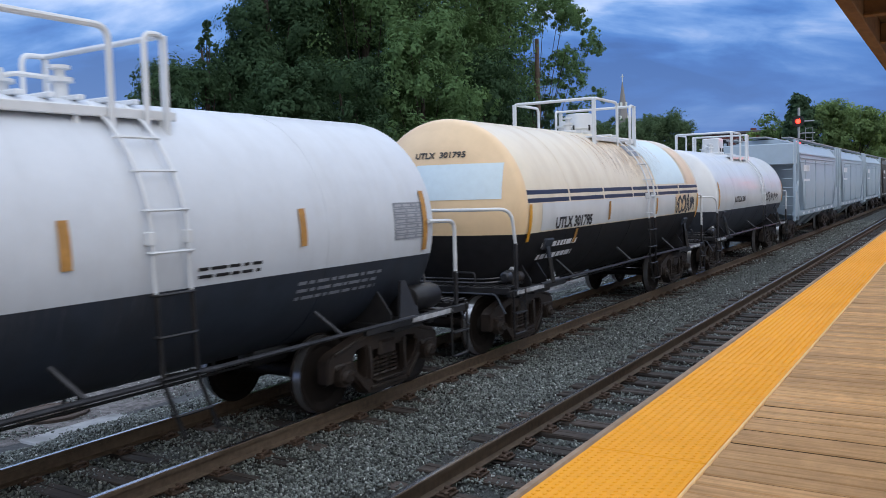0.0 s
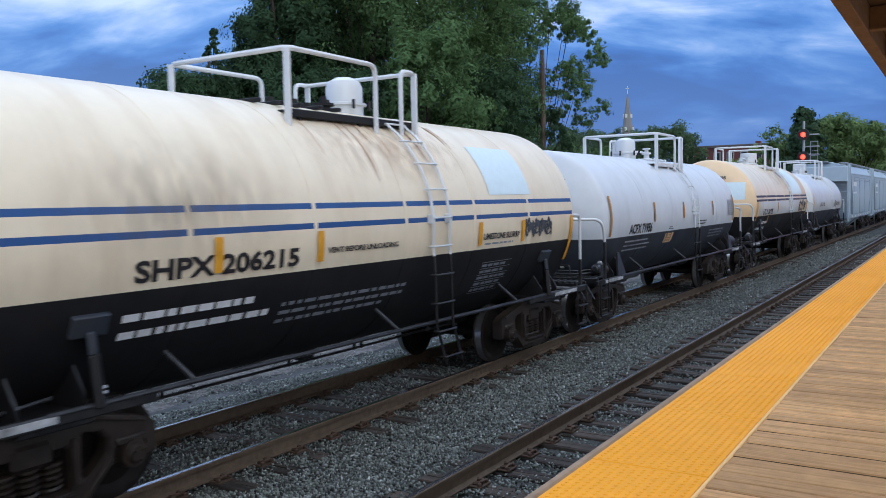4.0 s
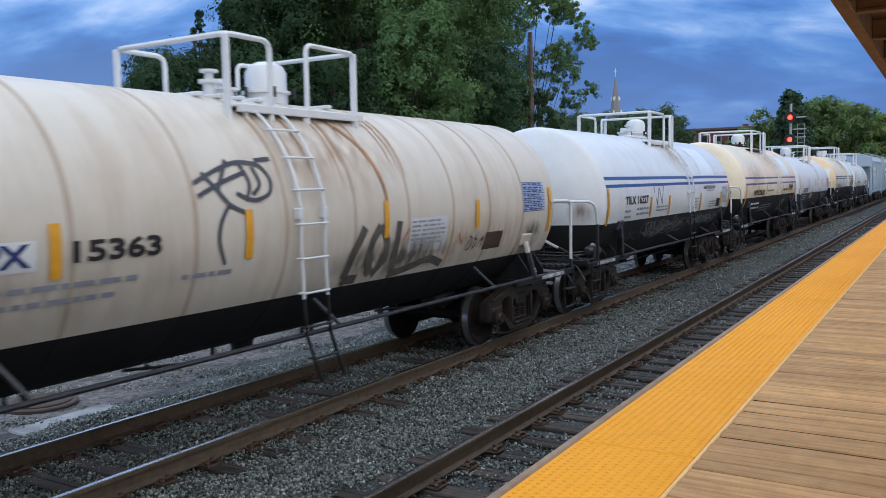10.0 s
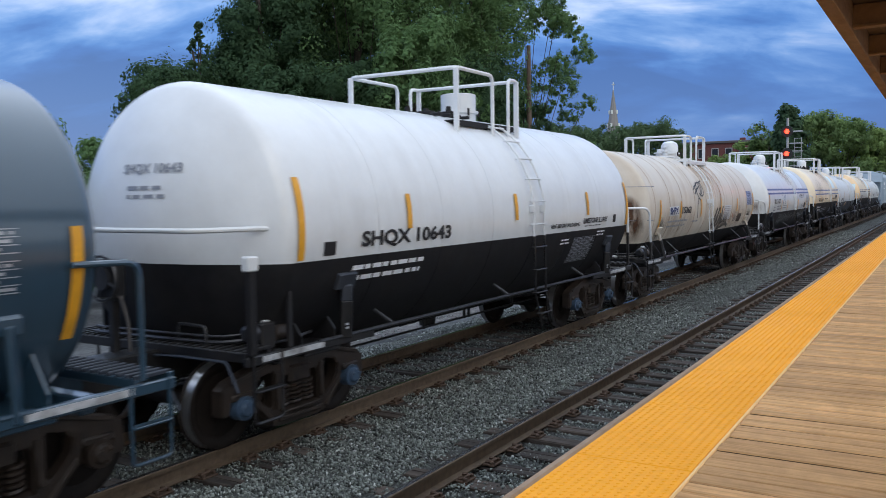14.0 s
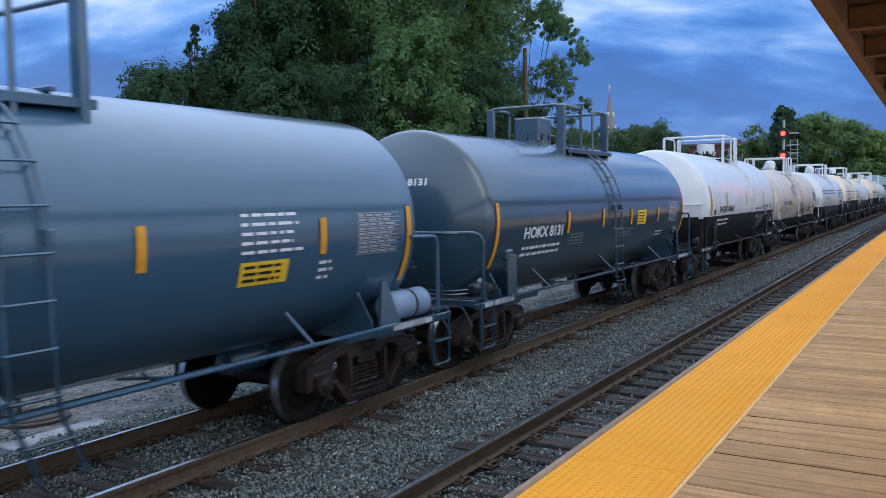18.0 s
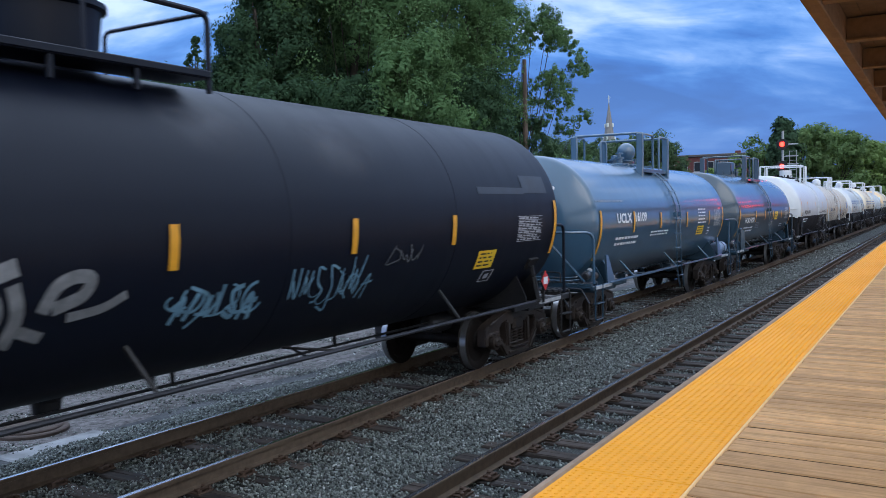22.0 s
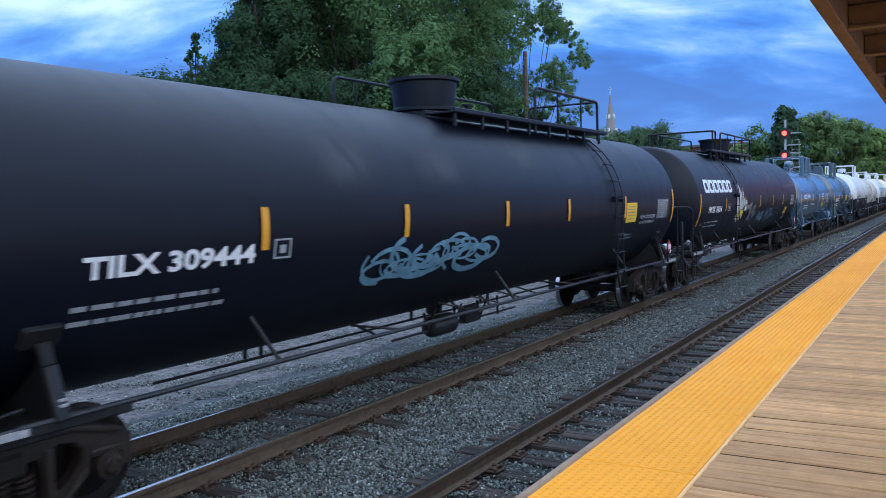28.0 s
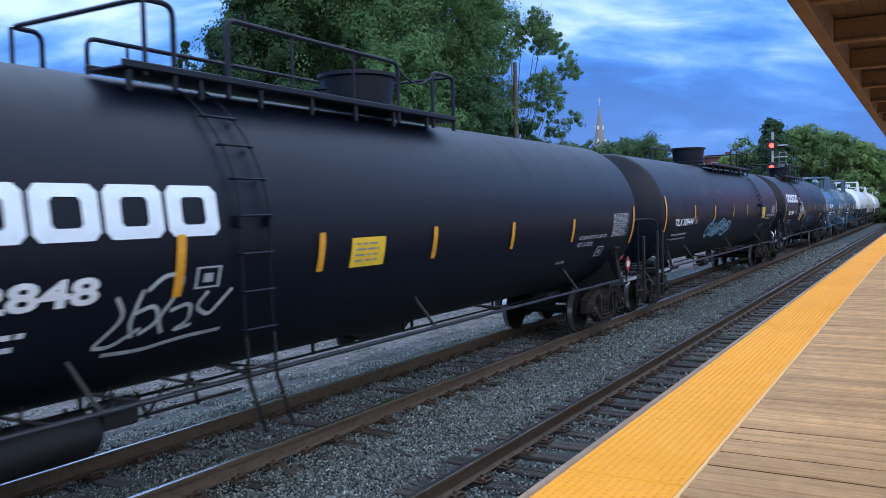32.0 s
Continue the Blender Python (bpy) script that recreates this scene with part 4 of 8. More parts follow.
def build_trees():
    big = "tall dark green broadleaf tree behind the railway"
    # (bearing, distance, height, width, seed, material, leaves, conical)
    for az, d, h, w, seed, m, n, cone in ((43.0, 44, 15.6, 7.6, 11, "leaf_dark", 62000, True), (45.4, 44, 11.0, 3.6, 12, "leaf_dark", 24000, False), (40.4, 47, 16.4, 6.6, 13, "leaf_dark", 52000, False),
                                          (37.2, 46, 20.0, 8.4, 14, "leaf_mid", 72000, False), (33.6, 48, 21.0, 8.4, 16, "leaf_mid", 72000, False), (39.4, 57, 20.0, 10.0, 15, "leaf_dark", 34000, False),
                                          (31.2, 58, 21.5, 10.0, 17, "leaf_dark", 36000, False), (33.0, 41, 11.2, 5.8, 18, "leaf_mid", 44000, False), (38.4, 40, 9.6, 6.2, 19, "leaf_dark", 34000, False),
                                          (42.0, 40, 9.0, 5.2, 20, "leaf_dark", 28000, False), (29.4, 52, 19.0, 7.0, 22, "leaf_mid", 50000, False), (29.0, 46, 10.4, 5.4, 21, "leaf_dark", 30000, False)):
        x, y = far_point(az, d)
        tree("tree", big, x, y, h, w, seed, M[m], n, 0.094, 0.04, 78, fine=0.88, shell=0.3, limb=0.10, bare=5, cone=cone, taper=0.62 if cone else 1.0)
    x, y = far_point(25.9, 55)
    tree("tree", "open-crowned tree with spreading boughs and pale gaps", x, y, 16.2, 10.4, 31, M["leaf_mid"], 36000, 0.080, 0.46, 84, 0.5, 0.55, fine=0.50, limb=0.06, stem=0.62, bare=3)
    x, y = far_point(28.0, 54)
    tree("tree", "taller leafy tree beside an open crown", x, y, 17.6, 4.6, 37, M["leaf_mid"], 22000, 0.08, 0.2, 46, 0.3, 0.5, fine=0.6)
    x, y = far_point(25.6, 53)
    tree("tree", "smaller leafy tree below an open crown", x, y, 9.2, 4.4, 36, M["leaf_dark"], 16000, 0.085, 0.1, 40, 0.2, 0.5, fine=0.75)
    tree("tree", "rounded green tree at the edge of the yard", 29.6, 30.5, 9.6, 4.2, 35, M["leaf_dark"], 22000, 0.085, 0.06, 40, fine=0.9, shell=0.3)
    tree("tree", "slender young tree with a thin crown", 27.7, 30, 11.6, 4.2, 32, M["leaf_dark"], 4200, 0.075, 0.40, 80, 0.7, 0.30, fine=0.27, cone=True)
    tree("tree", "rounded green tree at the edge of the yard", 24.0, 29, 8.6, 3.8, 33, M["leaf_dark"], 22000, 0.085, 0.08, 40, fine=0.9, shell=0.3)
    tree("tree", "rounded green tree at the edge of the yard", 26.8, 31, 9.4, 4.2, 34, M["leaf_dark"], 22000, 0.085, 0.08, 40, fine=0.9, shell=0.3)
    # brush along the yard
    for k, (x, y, h, w) in enumerate(((10.5, 20.5, 5.0, 4.2), (13.8, 22, 5.4, 4.6), (17.5, 23, 5.0, 4.6), (8.0, 19, 4.6, 4.0), (21, 24, 5.5, 5.0), (25.5, 25, 5.8, 5.2), (30, 24.5, 5.6, 5.0), (5.5, 18.5, 4.6, 4.0),
                                       (51, 26, 6.5, 5.5), (57, 26, 6.5, 5.5), (63, 26, 7.0, 6.0), (40, 25, 6.5, 5.5), (69, 28, 6.5, 6.0), (75, 30, 6.0, 6.0))):
        tree("bush", "leafy green scrub at the back of the yard", x, y, h, w, 50 + k, M["leaf_mid" if k % 3 else "leaf"], 15000 if x < 35 else 7000, 0.066 if x < 35 else 0.10, 0.0, 44, 0.0, 0.35, group="scrub along the yard")
    # woods farther along the line
    far = "distant green tree beyond the train"
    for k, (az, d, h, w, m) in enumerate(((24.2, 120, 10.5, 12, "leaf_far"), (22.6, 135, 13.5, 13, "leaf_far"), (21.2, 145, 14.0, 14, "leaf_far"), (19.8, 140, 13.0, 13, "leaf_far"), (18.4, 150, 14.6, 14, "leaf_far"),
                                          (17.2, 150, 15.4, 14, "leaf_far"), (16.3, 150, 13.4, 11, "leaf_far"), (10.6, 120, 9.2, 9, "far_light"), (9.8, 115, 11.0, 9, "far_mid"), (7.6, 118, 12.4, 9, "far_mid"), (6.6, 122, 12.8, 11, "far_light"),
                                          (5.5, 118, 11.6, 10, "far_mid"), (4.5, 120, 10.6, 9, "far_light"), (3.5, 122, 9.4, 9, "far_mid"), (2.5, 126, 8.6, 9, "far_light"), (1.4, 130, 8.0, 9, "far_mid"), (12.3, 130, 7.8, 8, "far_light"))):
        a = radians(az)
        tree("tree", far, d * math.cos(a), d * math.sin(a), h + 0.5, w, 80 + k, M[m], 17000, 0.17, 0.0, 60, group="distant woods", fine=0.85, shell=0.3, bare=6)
    a = radians(8.75)
    tree("conifer", "dark conifer with a ragged pointed top", 108 * math.cos(a), 108 * math.sin(a), 13.2, 8.6, 120, M["needle"], 16000, 0.24, 0.04, 70, group="distant woods", cone=True)


build_trees()


# ---- distance: steeple, brick block, grey building, pole, signal ----
def window_grid(parent, x_face, ys, zs, w, h, glass, frame):
    """Windows set into the face of a building that looks towards -x."""
    for z in zs:
        for y in ys:
            win = part("window", Geo().box((x_face - 0.03, y, z), (0.10, w + 0.3, h + 0.3), b=0.02), frame, parent)
            part("pane", Geo().box((x_face - 0.07, y, z), (0.06, w, h)), glass, win)


def build_distance():
    x, y = far_point(19.67, 350)
    s = thing("church_steeple", "slender dark church spire topped by a pale cross", "steeple", (x, y, -0.6))
    g = Geo().lathe([(0, 3.2), (26, 3.2), (26.4, 3.5), (27, 3.2), (27.4, 2.8), (45.0, 0.18)], 8)
    part("spire", g, M["spire"], s, "slate-grey octagonal spire", smooth=0)
    for z, r in ((30.5, 2.3), (36, 1.5)):
        for k in range(4):
            a = math.pi / 2 * k + math.pi
            part("dormer", Geo().box((r * math.cos(a), r * math.sin(a), z), (0.8, 0.8, 1.6), b=0.1), M["spire_light"], s, "small pale dormer")
    g = Geo().rod((0, 0, 45), (0, 0, 48.2), 0.16, 6).box((0, 0, 47.2), (0.25, 1.3, 0.25))
    part("cross", g, M["spire_light"], s, "pale metal cross")
    # brick block
    x, y = far_point(13.0, 175)
    b = thing("brick_building", "long red brick building with a flat parapet roof", "building", (x, y, -0.6))
    part("wall", Geo().box((4, -2, 6.3), (12, 26, 12.6)), M["brick"], b, "red brick walls", smooth=0)
    g = Geo().box((4, -2, 12.75), (12.6, 26.6, 0.5), b=0.08)
    part("parapet", g, M["roof"], b, "dark coping")
    for yy in (-4,):
        part("chimney", Geo().box((4, yy, 13.3), (1.0, 1.0, 1.0), b=0.05), M["brick"], b)
    window_grid(b, -2, [-13 + 2.6 * k for k in range(10)], (10.6, 7.2), 1.1, 1.7, M["glass"], M["slab"])
    # grey building seen past the trees
    x, y = far_point(3.0, 210)
    b = thing("grey_building", "pale grey flat-roofed building beyond the trees", "building", (x, y, -0.6))
    part("wall", Geo().box((4, 0, 4.6), (10, 13, 9.2)), M["grey_wall"], b, smooth=0)
    part("roof", Geo().box((4, 0, 9.4), (10.6, 13.6, 0.5), b=0.08), M["roof"], b)
    window_grid(b, -1, [-5 + 2.2 * k for k in range(5)], (7.6, 4.6), 1.1, 1.5, M["glass"], M["slab"])
    # timber pole
    p = thing("utility_pole", "weathered brown timber utility pole", "pole", (46.6, 22, -0.55))
    part("shaft", Geo().tube([(0, 0, 0), (0.02, 0, 6), (0.0, 0.02, 12.15)], 0.19, 10, r2=0.13), M["pole"], p)


build_distance()


def build_signal():
    s = thing("railway_signal", "trackside signal mast showing two lit red lamps", "signal", (67.8, 10.5, -0.55))
    part("mast", Geo().rod((0.15, 0, 0), (0.15, 0, 8.6), 0.09, 12), M["galv"], s, "galvanised mast")
    part("footing", Geo().box((0.15, 0, 0.25), (0.7, 0.7, 0.6), b=0.03), M["slab"], s)
    for z in (7.57, 5.90):
        h = part("signal_head", Geo().lathe([(-0.16, 0.10), (-0.16, 0.42), (-0.14, 0.43), (-0.10, 0.43), (-0.09, 0.26), (0.12, 0.24), (0.16, 0.12)], 20, "x", (0, 0, z)), M["signal_black"], s, "black target head")
        g = Geo()
        n = 16
        V = [(xx, rr * math.cos(math.pi * (k / (n - 1) * 1.3 - 0.15)), z + rr * math.sin(math.pi * (k / (n - 1) * 1.3 - 0.15))) for rr in (0.21, 0.195) for xx in (-0.42, -0.16) for k in range(n)]
        F = []
        for k in range(n - 1):
            F += [(k, k + 1, n + k + 1, n + k), (2 * n + k, 3 * n + k, 3 * n + k + 1, 2 * n + k + 1), (k, 2 * n + k, 2 * n + k + 1, k + 1)]
        part("hood", g.add(V, F), M["signal_black"], h)
        part("lens", Geo().lathe([(-0.23, 0.08), (-0.21, 0.16), (-0.17, 0.18)], 16, "x", (0, 0, z)), M["red_lamp"], h, "lit red lens")
    # ladder and cage behind the heads
    g = Geo()
    for yy in (-0.95, -0.45):
        g.rod((0.35, yy, 0), (0.35, yy, 7.1), 0.022, 6)
    for k in range(20):
        g.rod((0.35, -0.95, 0.4 + 0.35 * k), (0.35, -0.45, 0.4 + 0.35 * k), 0.018, 5)
    part("ladder", g, M["galv"], s, "galvanised ladder")
    for z in (5.0, 6.1, 6.7, 7.6):
        part("platform_rail", Geo().tube(bend([(0.15, -0.2, z), (0.15, -1.0, z), (0.9, -1.0, z), (0.9, 0.1, z)], 0.1, 3), 0.03, 6), M["galv"], s)


build_signal()


def build_platform_signal():
    """Three-lamp signal of the near track; its red lights glint along the passing tanks."""
    s = thing("railway_signal", "slim trackside signal mast with three lit red lamps", "signal", (53.5, 1.28, DECK_Z))
    part("mast", Geo().rod((0.2, 0, -1.7), (0.2, 0, 6.3), 0.06, 10), M["galv"], s, "galvanised mast")
    for z in (2.75, 4.15, 5.55):
        h = part("signal_head", Geo().lathe([(-0.12, 0.08), (-0.12, 0.21), (-0.10, 0.22), (0.10, 0.20), (0.14, 0.08)], 16, "x", (0, 0, z)), M["signal_black"], s, "black target head")
        part("lens", Geo().lathe([(-0.17, 0.06), (-0.16, 0.11), (-0.13, 0.13)], 14, "x", (0, 0, z)), M["bright_red_lamp"], h, "lit red lens")


build_platform_signal()


# ---- manhole beside the far track ----
def build_manhole():
    m = thing("manhole", "rusty round manhole lid on a worn concrete pad", "manhole", (7.1, 11.3, -0.56))
    part("concrete_pad", Geo().box((-0.25, -0.98, -0.012), (1.5, 0.42, 0.09), b=0.03), M["slab"], m, "pale worn concrete pad")
    part("collar", Geo().lathe([(0.0, 0.52), (0.07, 0.52), (0.085, 0.50), (0.085, 0.42)], 28), M["cast_iron"], m)
    part("lid", Geo().lathe([(0.06, 0.43), (0.10, 0.43), (0.115, 0.41), (0.115, 0.36), (0.105, 0.35), (0.105, 0.02)], 28), M["cast_iron"], m, "rust-brown cast iron lid")


build_manhole()

# ---- the train ----
SPEED = [(0, 4.2), (3, 4.0), (6, 4.14), (9, 4.28), (12, 4.35), (15, 4.38), (32, 4.38)]
WHEEL_R = 0.457
CARS = []               # (car, place along the train)
WHEELSETS = []          # (wheelset, its place on the car)


def travel(t):
    """Metres that the train has gone by t seconds."""
    s = -0.26
    for (a, va), (b, vb) in zip(SPEED, SPEED[1:]):
        if t <= a:
            break
        e = min(t, b)
        s += (va + va + (vb - va) * (e - a) / (b - a)) / 2 * (e - a)
    return s


def wheel_mesh():
    g = Geo()
    prof = [(-0.075, 0.10), (-0.07, 0.14), (-0.03, 0.17), (-0.015, 0.33), (-0.055, 0.385), (-0.06, 0.445), (-0.055, WHEEL_R), (0.045, WHEEL_R + 0.006), (0.058, WHEEL_R + 0.028), (0.075, WHEEL_R + 0.026),
            (0.078, 0.40), (0.03, 0.36), (0.03, 0.19), (0.07, 0.14), (0.075, 0.10)]
    g.lathe(prof, 36, "y")
    g.m = [1 if i == 6 else 0 for i in range(len(prof) - 1) for k in range(36)] + [0, 0]
    return g.mesh("wheel", [M["wheel"], M["tread"]], 35)


def frame_mesh():
    """Cast side frame of a truck, in the plane y = 0: one plate with a spring window, two lightening holes and pedestal jaws."""
    half = [(0.42, 0.90), (0.78, 0.81), (1.06, 0.74), (1.16, 0.67), (1.17, 0.40), (1.05, 0.40), (1.03, 0.53), (0.96, 0.58), (0.82, 0.58), (0.75, 0.53), (0.73, 0.40), (0.64, 0.34), (0.44, 0.15), (0.30, 0.125)]
    hole = [(0.43, 0.74), (0.60, 0.71), (0.67, 0.64), (0.65, 0.52), (0.55, 0.41), (0.45, 0.34), (0.42, 0.38)]
    loops = [half + [(-x, z) for x, z in half[::-1]], hole, [(-x, z) for x, z in hole],
             [(0.29, 0.66), (0.31, 0.60), (0.31, 0.30), (0.27, 0.26), (-0.27, 0.26), (-0.31, 0.30), (-0.31, 0.60), (-0.29, 0.66)]]
    bm = bmesh.new()
    edges = []
    for ring in loops:
        vs = [bm.verts.new((x, -0.08, z)) for x, z in ring]
        edges += [bm.edges.new((vs[i], vs[(i + 1) % len(vs)])) for i in range(len(vs))]
    bmesh.ops.triangle_fill(bm, edges=edges, use_beauty=True)
    back = bmesh.ops.extrude_face_region(bm, geom=bm.faces[:])
    bmesh.ops.translate(bm, verts=[v for v in back["geom"] if isinstance(v, bmesh.types.BMVert)], vec=(0, 0.16, 0))
    bmesh.ops.recalc_face_normals(bm, faces=bm.faces[:])
    rim = [e for e in bm.edges if len(e.link_faces) == 2 and e.calc_face_angle(0) > 1.2]
    bmesh.ops.bevel(bm, geom=rim, offset=0.016, segments=2, affect="EDGES")
    me = bpy.data.meshes.new("side_frame")
    bm.to_mesh(me)
    bm.free()
    g = Geo()
    g.add([tuple(v.co) for v in me.vertices], [tuple(f.vertices) for f in me.polygons])
    for s in (-1, 1):
        g.box((s * 0.89, 0, 0.575), (0.30, 0.22, 0.07), b=0.02)
        g.box((s * 0.36, -0.085, 0.52), (0.07, 0.05, 0.40), b=0.015)
        g.beam((s * 0.46, -0.09, 0.865), (s * 1.04, -0.09, 0.725), 0.03, 0.045, b=0.01)
        g.beam((s * 0.43, -0.09, 0.19), (s * 0.70, -0.09, 0.46), 0.03, 0.05, b=0.01)
    g.box((0, -0.085, 0.205), (0.72, 0.04, 0.05), b=0.012).box((0, -0.02, 0.285), (0.60, 0.24, 0.03), b=0.01)
    return g.mesh("side_frame", [M["truck"]], 40)


def spring_mesh():
    g = Geo()
    pts = [(0.075 * math.cos(k * math.pi / 4), 0.075 * math.sin(k * math.pi / 4), 0.30 + 0.27 * k / 44) for k in range(45)]
    return g.tube(pts, 0.020, 5).mesh("spring", [M["truck"]], 50)


def cap_mesh(mat):
    g = Geo().lathe([(-0.17, 0.03), (-0.17, 0.07), (-0.15, 0.085), (-0.12, 0.09), (-0.12, 0.125), (0.0, 0.13), (0.02, 0.10)], 18, "y")
    for k in range(3):
        a = 2.0944 * k + 0.5
        g.rod((0.055 * math.cos(a), -0.19, 0.055 * math.sin(a)), (0.055 * math.cos(a), -0.16, 0.055 * math.sin(a)), 0.016, 6)
    return g.mesh("bearing_cap", [mat], 35)


def coupler_mesh():
    """Drawbar and knuckle, pointing along +x from the end of the sill."""
    g = Geo().box((0.25, 0, 0.84), (0.55, 0.15, 0.17), b=0.03)
    g.box((0.62, -0.02, 0.84), (0.26, 0.26, 0.28), b=0.06).box((0.72, 0.13, 0.84), (0.22, 0.10, 0.26), b=0.04)
    g.tube(bend([(0.0, -0.30, 0.78), (0.2, -0.33, 0.55), (0.55, -0.25, 0.42), (0.80, -0.10, 0.55)], 0.15, 4), 0.028, 7)
    return g.mesh("coupler", [M["truck"]], 40)


WHEEL_ME, FRAME_ME, SPRING_ME, COUPLER_ME = wheel_mesh(), frame_mesh(), spring_mesh(), coupler_mesh()
CAP_ME = cap_mesh(M["truck"])
CAP_BLUE_ME = cap_mesh(M["bearing_blue"])
AXLE_ME = Geo().rod((0, -0.99, 0), (0, 0.99, 0), 0.085, 14).mesh("wheelset", [M["wheel"]], 40)


def truck(car, x, cap=None):
    """A two-axle truck under car at x: side frames, bolster, springs and turning wheelsets."""
    for s in (-1, 1):
        f = part("side_frame", FRAME_ME, None, car, "brown cast steel side frame", (x, s * 0.99, 0))
        for k in (-0.20, 0.0, 0.20):
            part("spring", SPRING_ME, None, f, at=(k, -0.02 * s, 0))
        if s < 0:
            for k in (-0.89, 0.89):
                part("bearing_cap", cap or CAP_ME, None, f, at=(k, -0.02, WHEEL_R))
    part("truck_bolster", Geo().box((x, 0, 0.66), (0.36, 2.2, 0.22), b=0.04), M["truck"], car)
    for k in (-0.89, 0.89):
        w = part("wheelset", AXLE_ME, None, car, "steel axle with two wheels", (x + k, 0, WHEEL_R))
        for s in (-1, 1):
            o = part("wheel", WHEEL_ME, None, w, at=(0, s * 0.75, 0))
            if s > 0:
                o.rotation_euler = (0, 0, math.pi)
        WHEELSETS.append((w, x + k))


class Tank:
    """A tank car of the given body; x is local, 0 at mid-length."""

    def __init__(self, rear, front, R, zc, label, upper, lower=None, bound=0.0, stripes=(), head=None, trim="white", group="tank cars of the train", bands=(), under="under", cap=None, rods="rod", low=1.74, out=0.52, braced=False, band=None, pads="faded", plate=False, stripe="stripe_blue", leg=0.9, board=0.58, post=0.47, brake=True):
        self.u = (rear + front) / 2
        self.h = (front - rear) / 2
        self.R, self.zc = R, zc
        self.trim, self.under, self.rods = M[trim], M["gear" if under == "under" else under], M[rods]
        self.pads, self.plate, self.leg = M[pads], plate, leg
        self.board, self.post_out, self.brake = board, post, brake
        self.post_low, self.rail_out, self.braced = low, out, braced
        self.bound = bound if lower else 0.0
        self.lower_paint = M[lower or upper]
        self.car = thing("tank_car", label, "tank car", (0, TRAIN_Y, 0), group)
        CARS.append((self.car, self.u))
        self.tank = self.body(upper, lower, bound, stripes, head, M[stripe])
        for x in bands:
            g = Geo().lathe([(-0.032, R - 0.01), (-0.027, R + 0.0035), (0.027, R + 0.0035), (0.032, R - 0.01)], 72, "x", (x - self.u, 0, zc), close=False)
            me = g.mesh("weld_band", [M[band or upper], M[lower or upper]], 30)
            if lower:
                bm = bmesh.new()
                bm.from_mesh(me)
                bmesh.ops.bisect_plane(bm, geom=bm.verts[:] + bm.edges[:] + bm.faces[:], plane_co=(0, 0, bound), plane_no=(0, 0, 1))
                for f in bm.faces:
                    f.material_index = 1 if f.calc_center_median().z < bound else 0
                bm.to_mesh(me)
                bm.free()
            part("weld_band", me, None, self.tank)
        self.running_gear(cap)

    def body(self, upper, lower, bound, stripes, head, stripe):
        R, h, zc = self.R, self.h, self.zc
        steps = [0.0, 0.2, 0.4, 0.55, 0.68, 0.78, 0.86, 0.91, 0.94] + [0.88 + 0.12 * math.sin(radians(a)) for a in (36, 45, 54, 63, 72, 81, 90)]
        n = len(steps) - 1
        prof = [(-h - R * self.dish(q), max(0.02, R * q)) for q in steps]
        prof += [(-h + 2 * h * k / 14, R) for k in range(1, 14)]
        prof += [(-a, r) for a, r in prof[n::-1]]
        g = Geo().lathe(prof, 72, "x", (0, 0, zc))
        bm = bmesh.new()
        me = g.mesh("tank", [M[upper], M[lower or upper], stripe, M[head or upper]], 0)
        bm.from_mesh(me)
        cuts = ([bound] if lower else []) + [z for pair in stripes for z in pair]
        for z in cuts:
            bmesh.ops.bisect_plane(bm, geom=bm.verts[:] + bm.edges[:] + bm.faces[:], plane_co=(0, 0, z), plane_no=(0, 0, 1))
        for f in bm.faces:
            c = f.calc_center_median()
            f.smooth = True
            on_head = abs(c.x) > h - 0.001
            f.material_index = 1 if lower and c.z < bound else 3 if on_head else 0
            if not on_head and c.x > -h + 0.02 and any(a < c.z < b for a, b in stripes):
                f.material_index = 2
        bm.to_mesh(me)
        bm.free()
        return part("tank", me, None, self.car)

    @staticmethod
    def dish(q):
        """Depth of a flanged and dished head at q of its radius, in radii: a shallow crown and a tight knuckle at the rim."""
        crown, knuckle = 1.70, 0.12
        back = math.sqrt((crown - knuckle) ** 2 - (1 - knuckle) ** 2)
        if q < (1 - knuckle) * crown / (crown - knuckle):
            return math.sqrt(crown ** 2 - q * q) - back
        return math.sqrt(max(0.0, knuckle ** 2 - (q - 1 + knuckle) ** 2))

    def on(self, x, z, o=0.006):
        """The point of the near flank at train place x and height z, o proud of it."""
        q = max(0.02, (self.R + o) ** 2 - (z - self.zc) ** 2)
        return (x - self.u, -math.sqrt(q), z)

    def on_head(self, y, z, o=0.008):
        """A point of the rear head; y runs to the viewer's right."""
        y += 0.42
        q = min(1.0, math.hypot(y, z - self.zc) / self.R)
        return (-self.h - self.R * self.dish(q) - o, -y, z)

    def patch(self, geo, x0, x1, z0, z1, slot=0, n=5, o=0.006):
        V = [self.on(x, z0 + (z1 - z0) * k / n, o) for k in range(n + 1) for x in (x0, x1)]
        geo.add(V, [(2 * k, 2 * k + 1, 2 * k + 3, 2 * k + 2) for k in range(n)], slot)
        return geo

    def sign(self, name, x0, x1, z0, z1, mat, label="", o=0.006):
        return part(name, self.patch(Geo(), x0, x1, z0, z1, n=max(5, int((z1 - z0) / 0.04)), o=o), M[mat], self.tank, label)

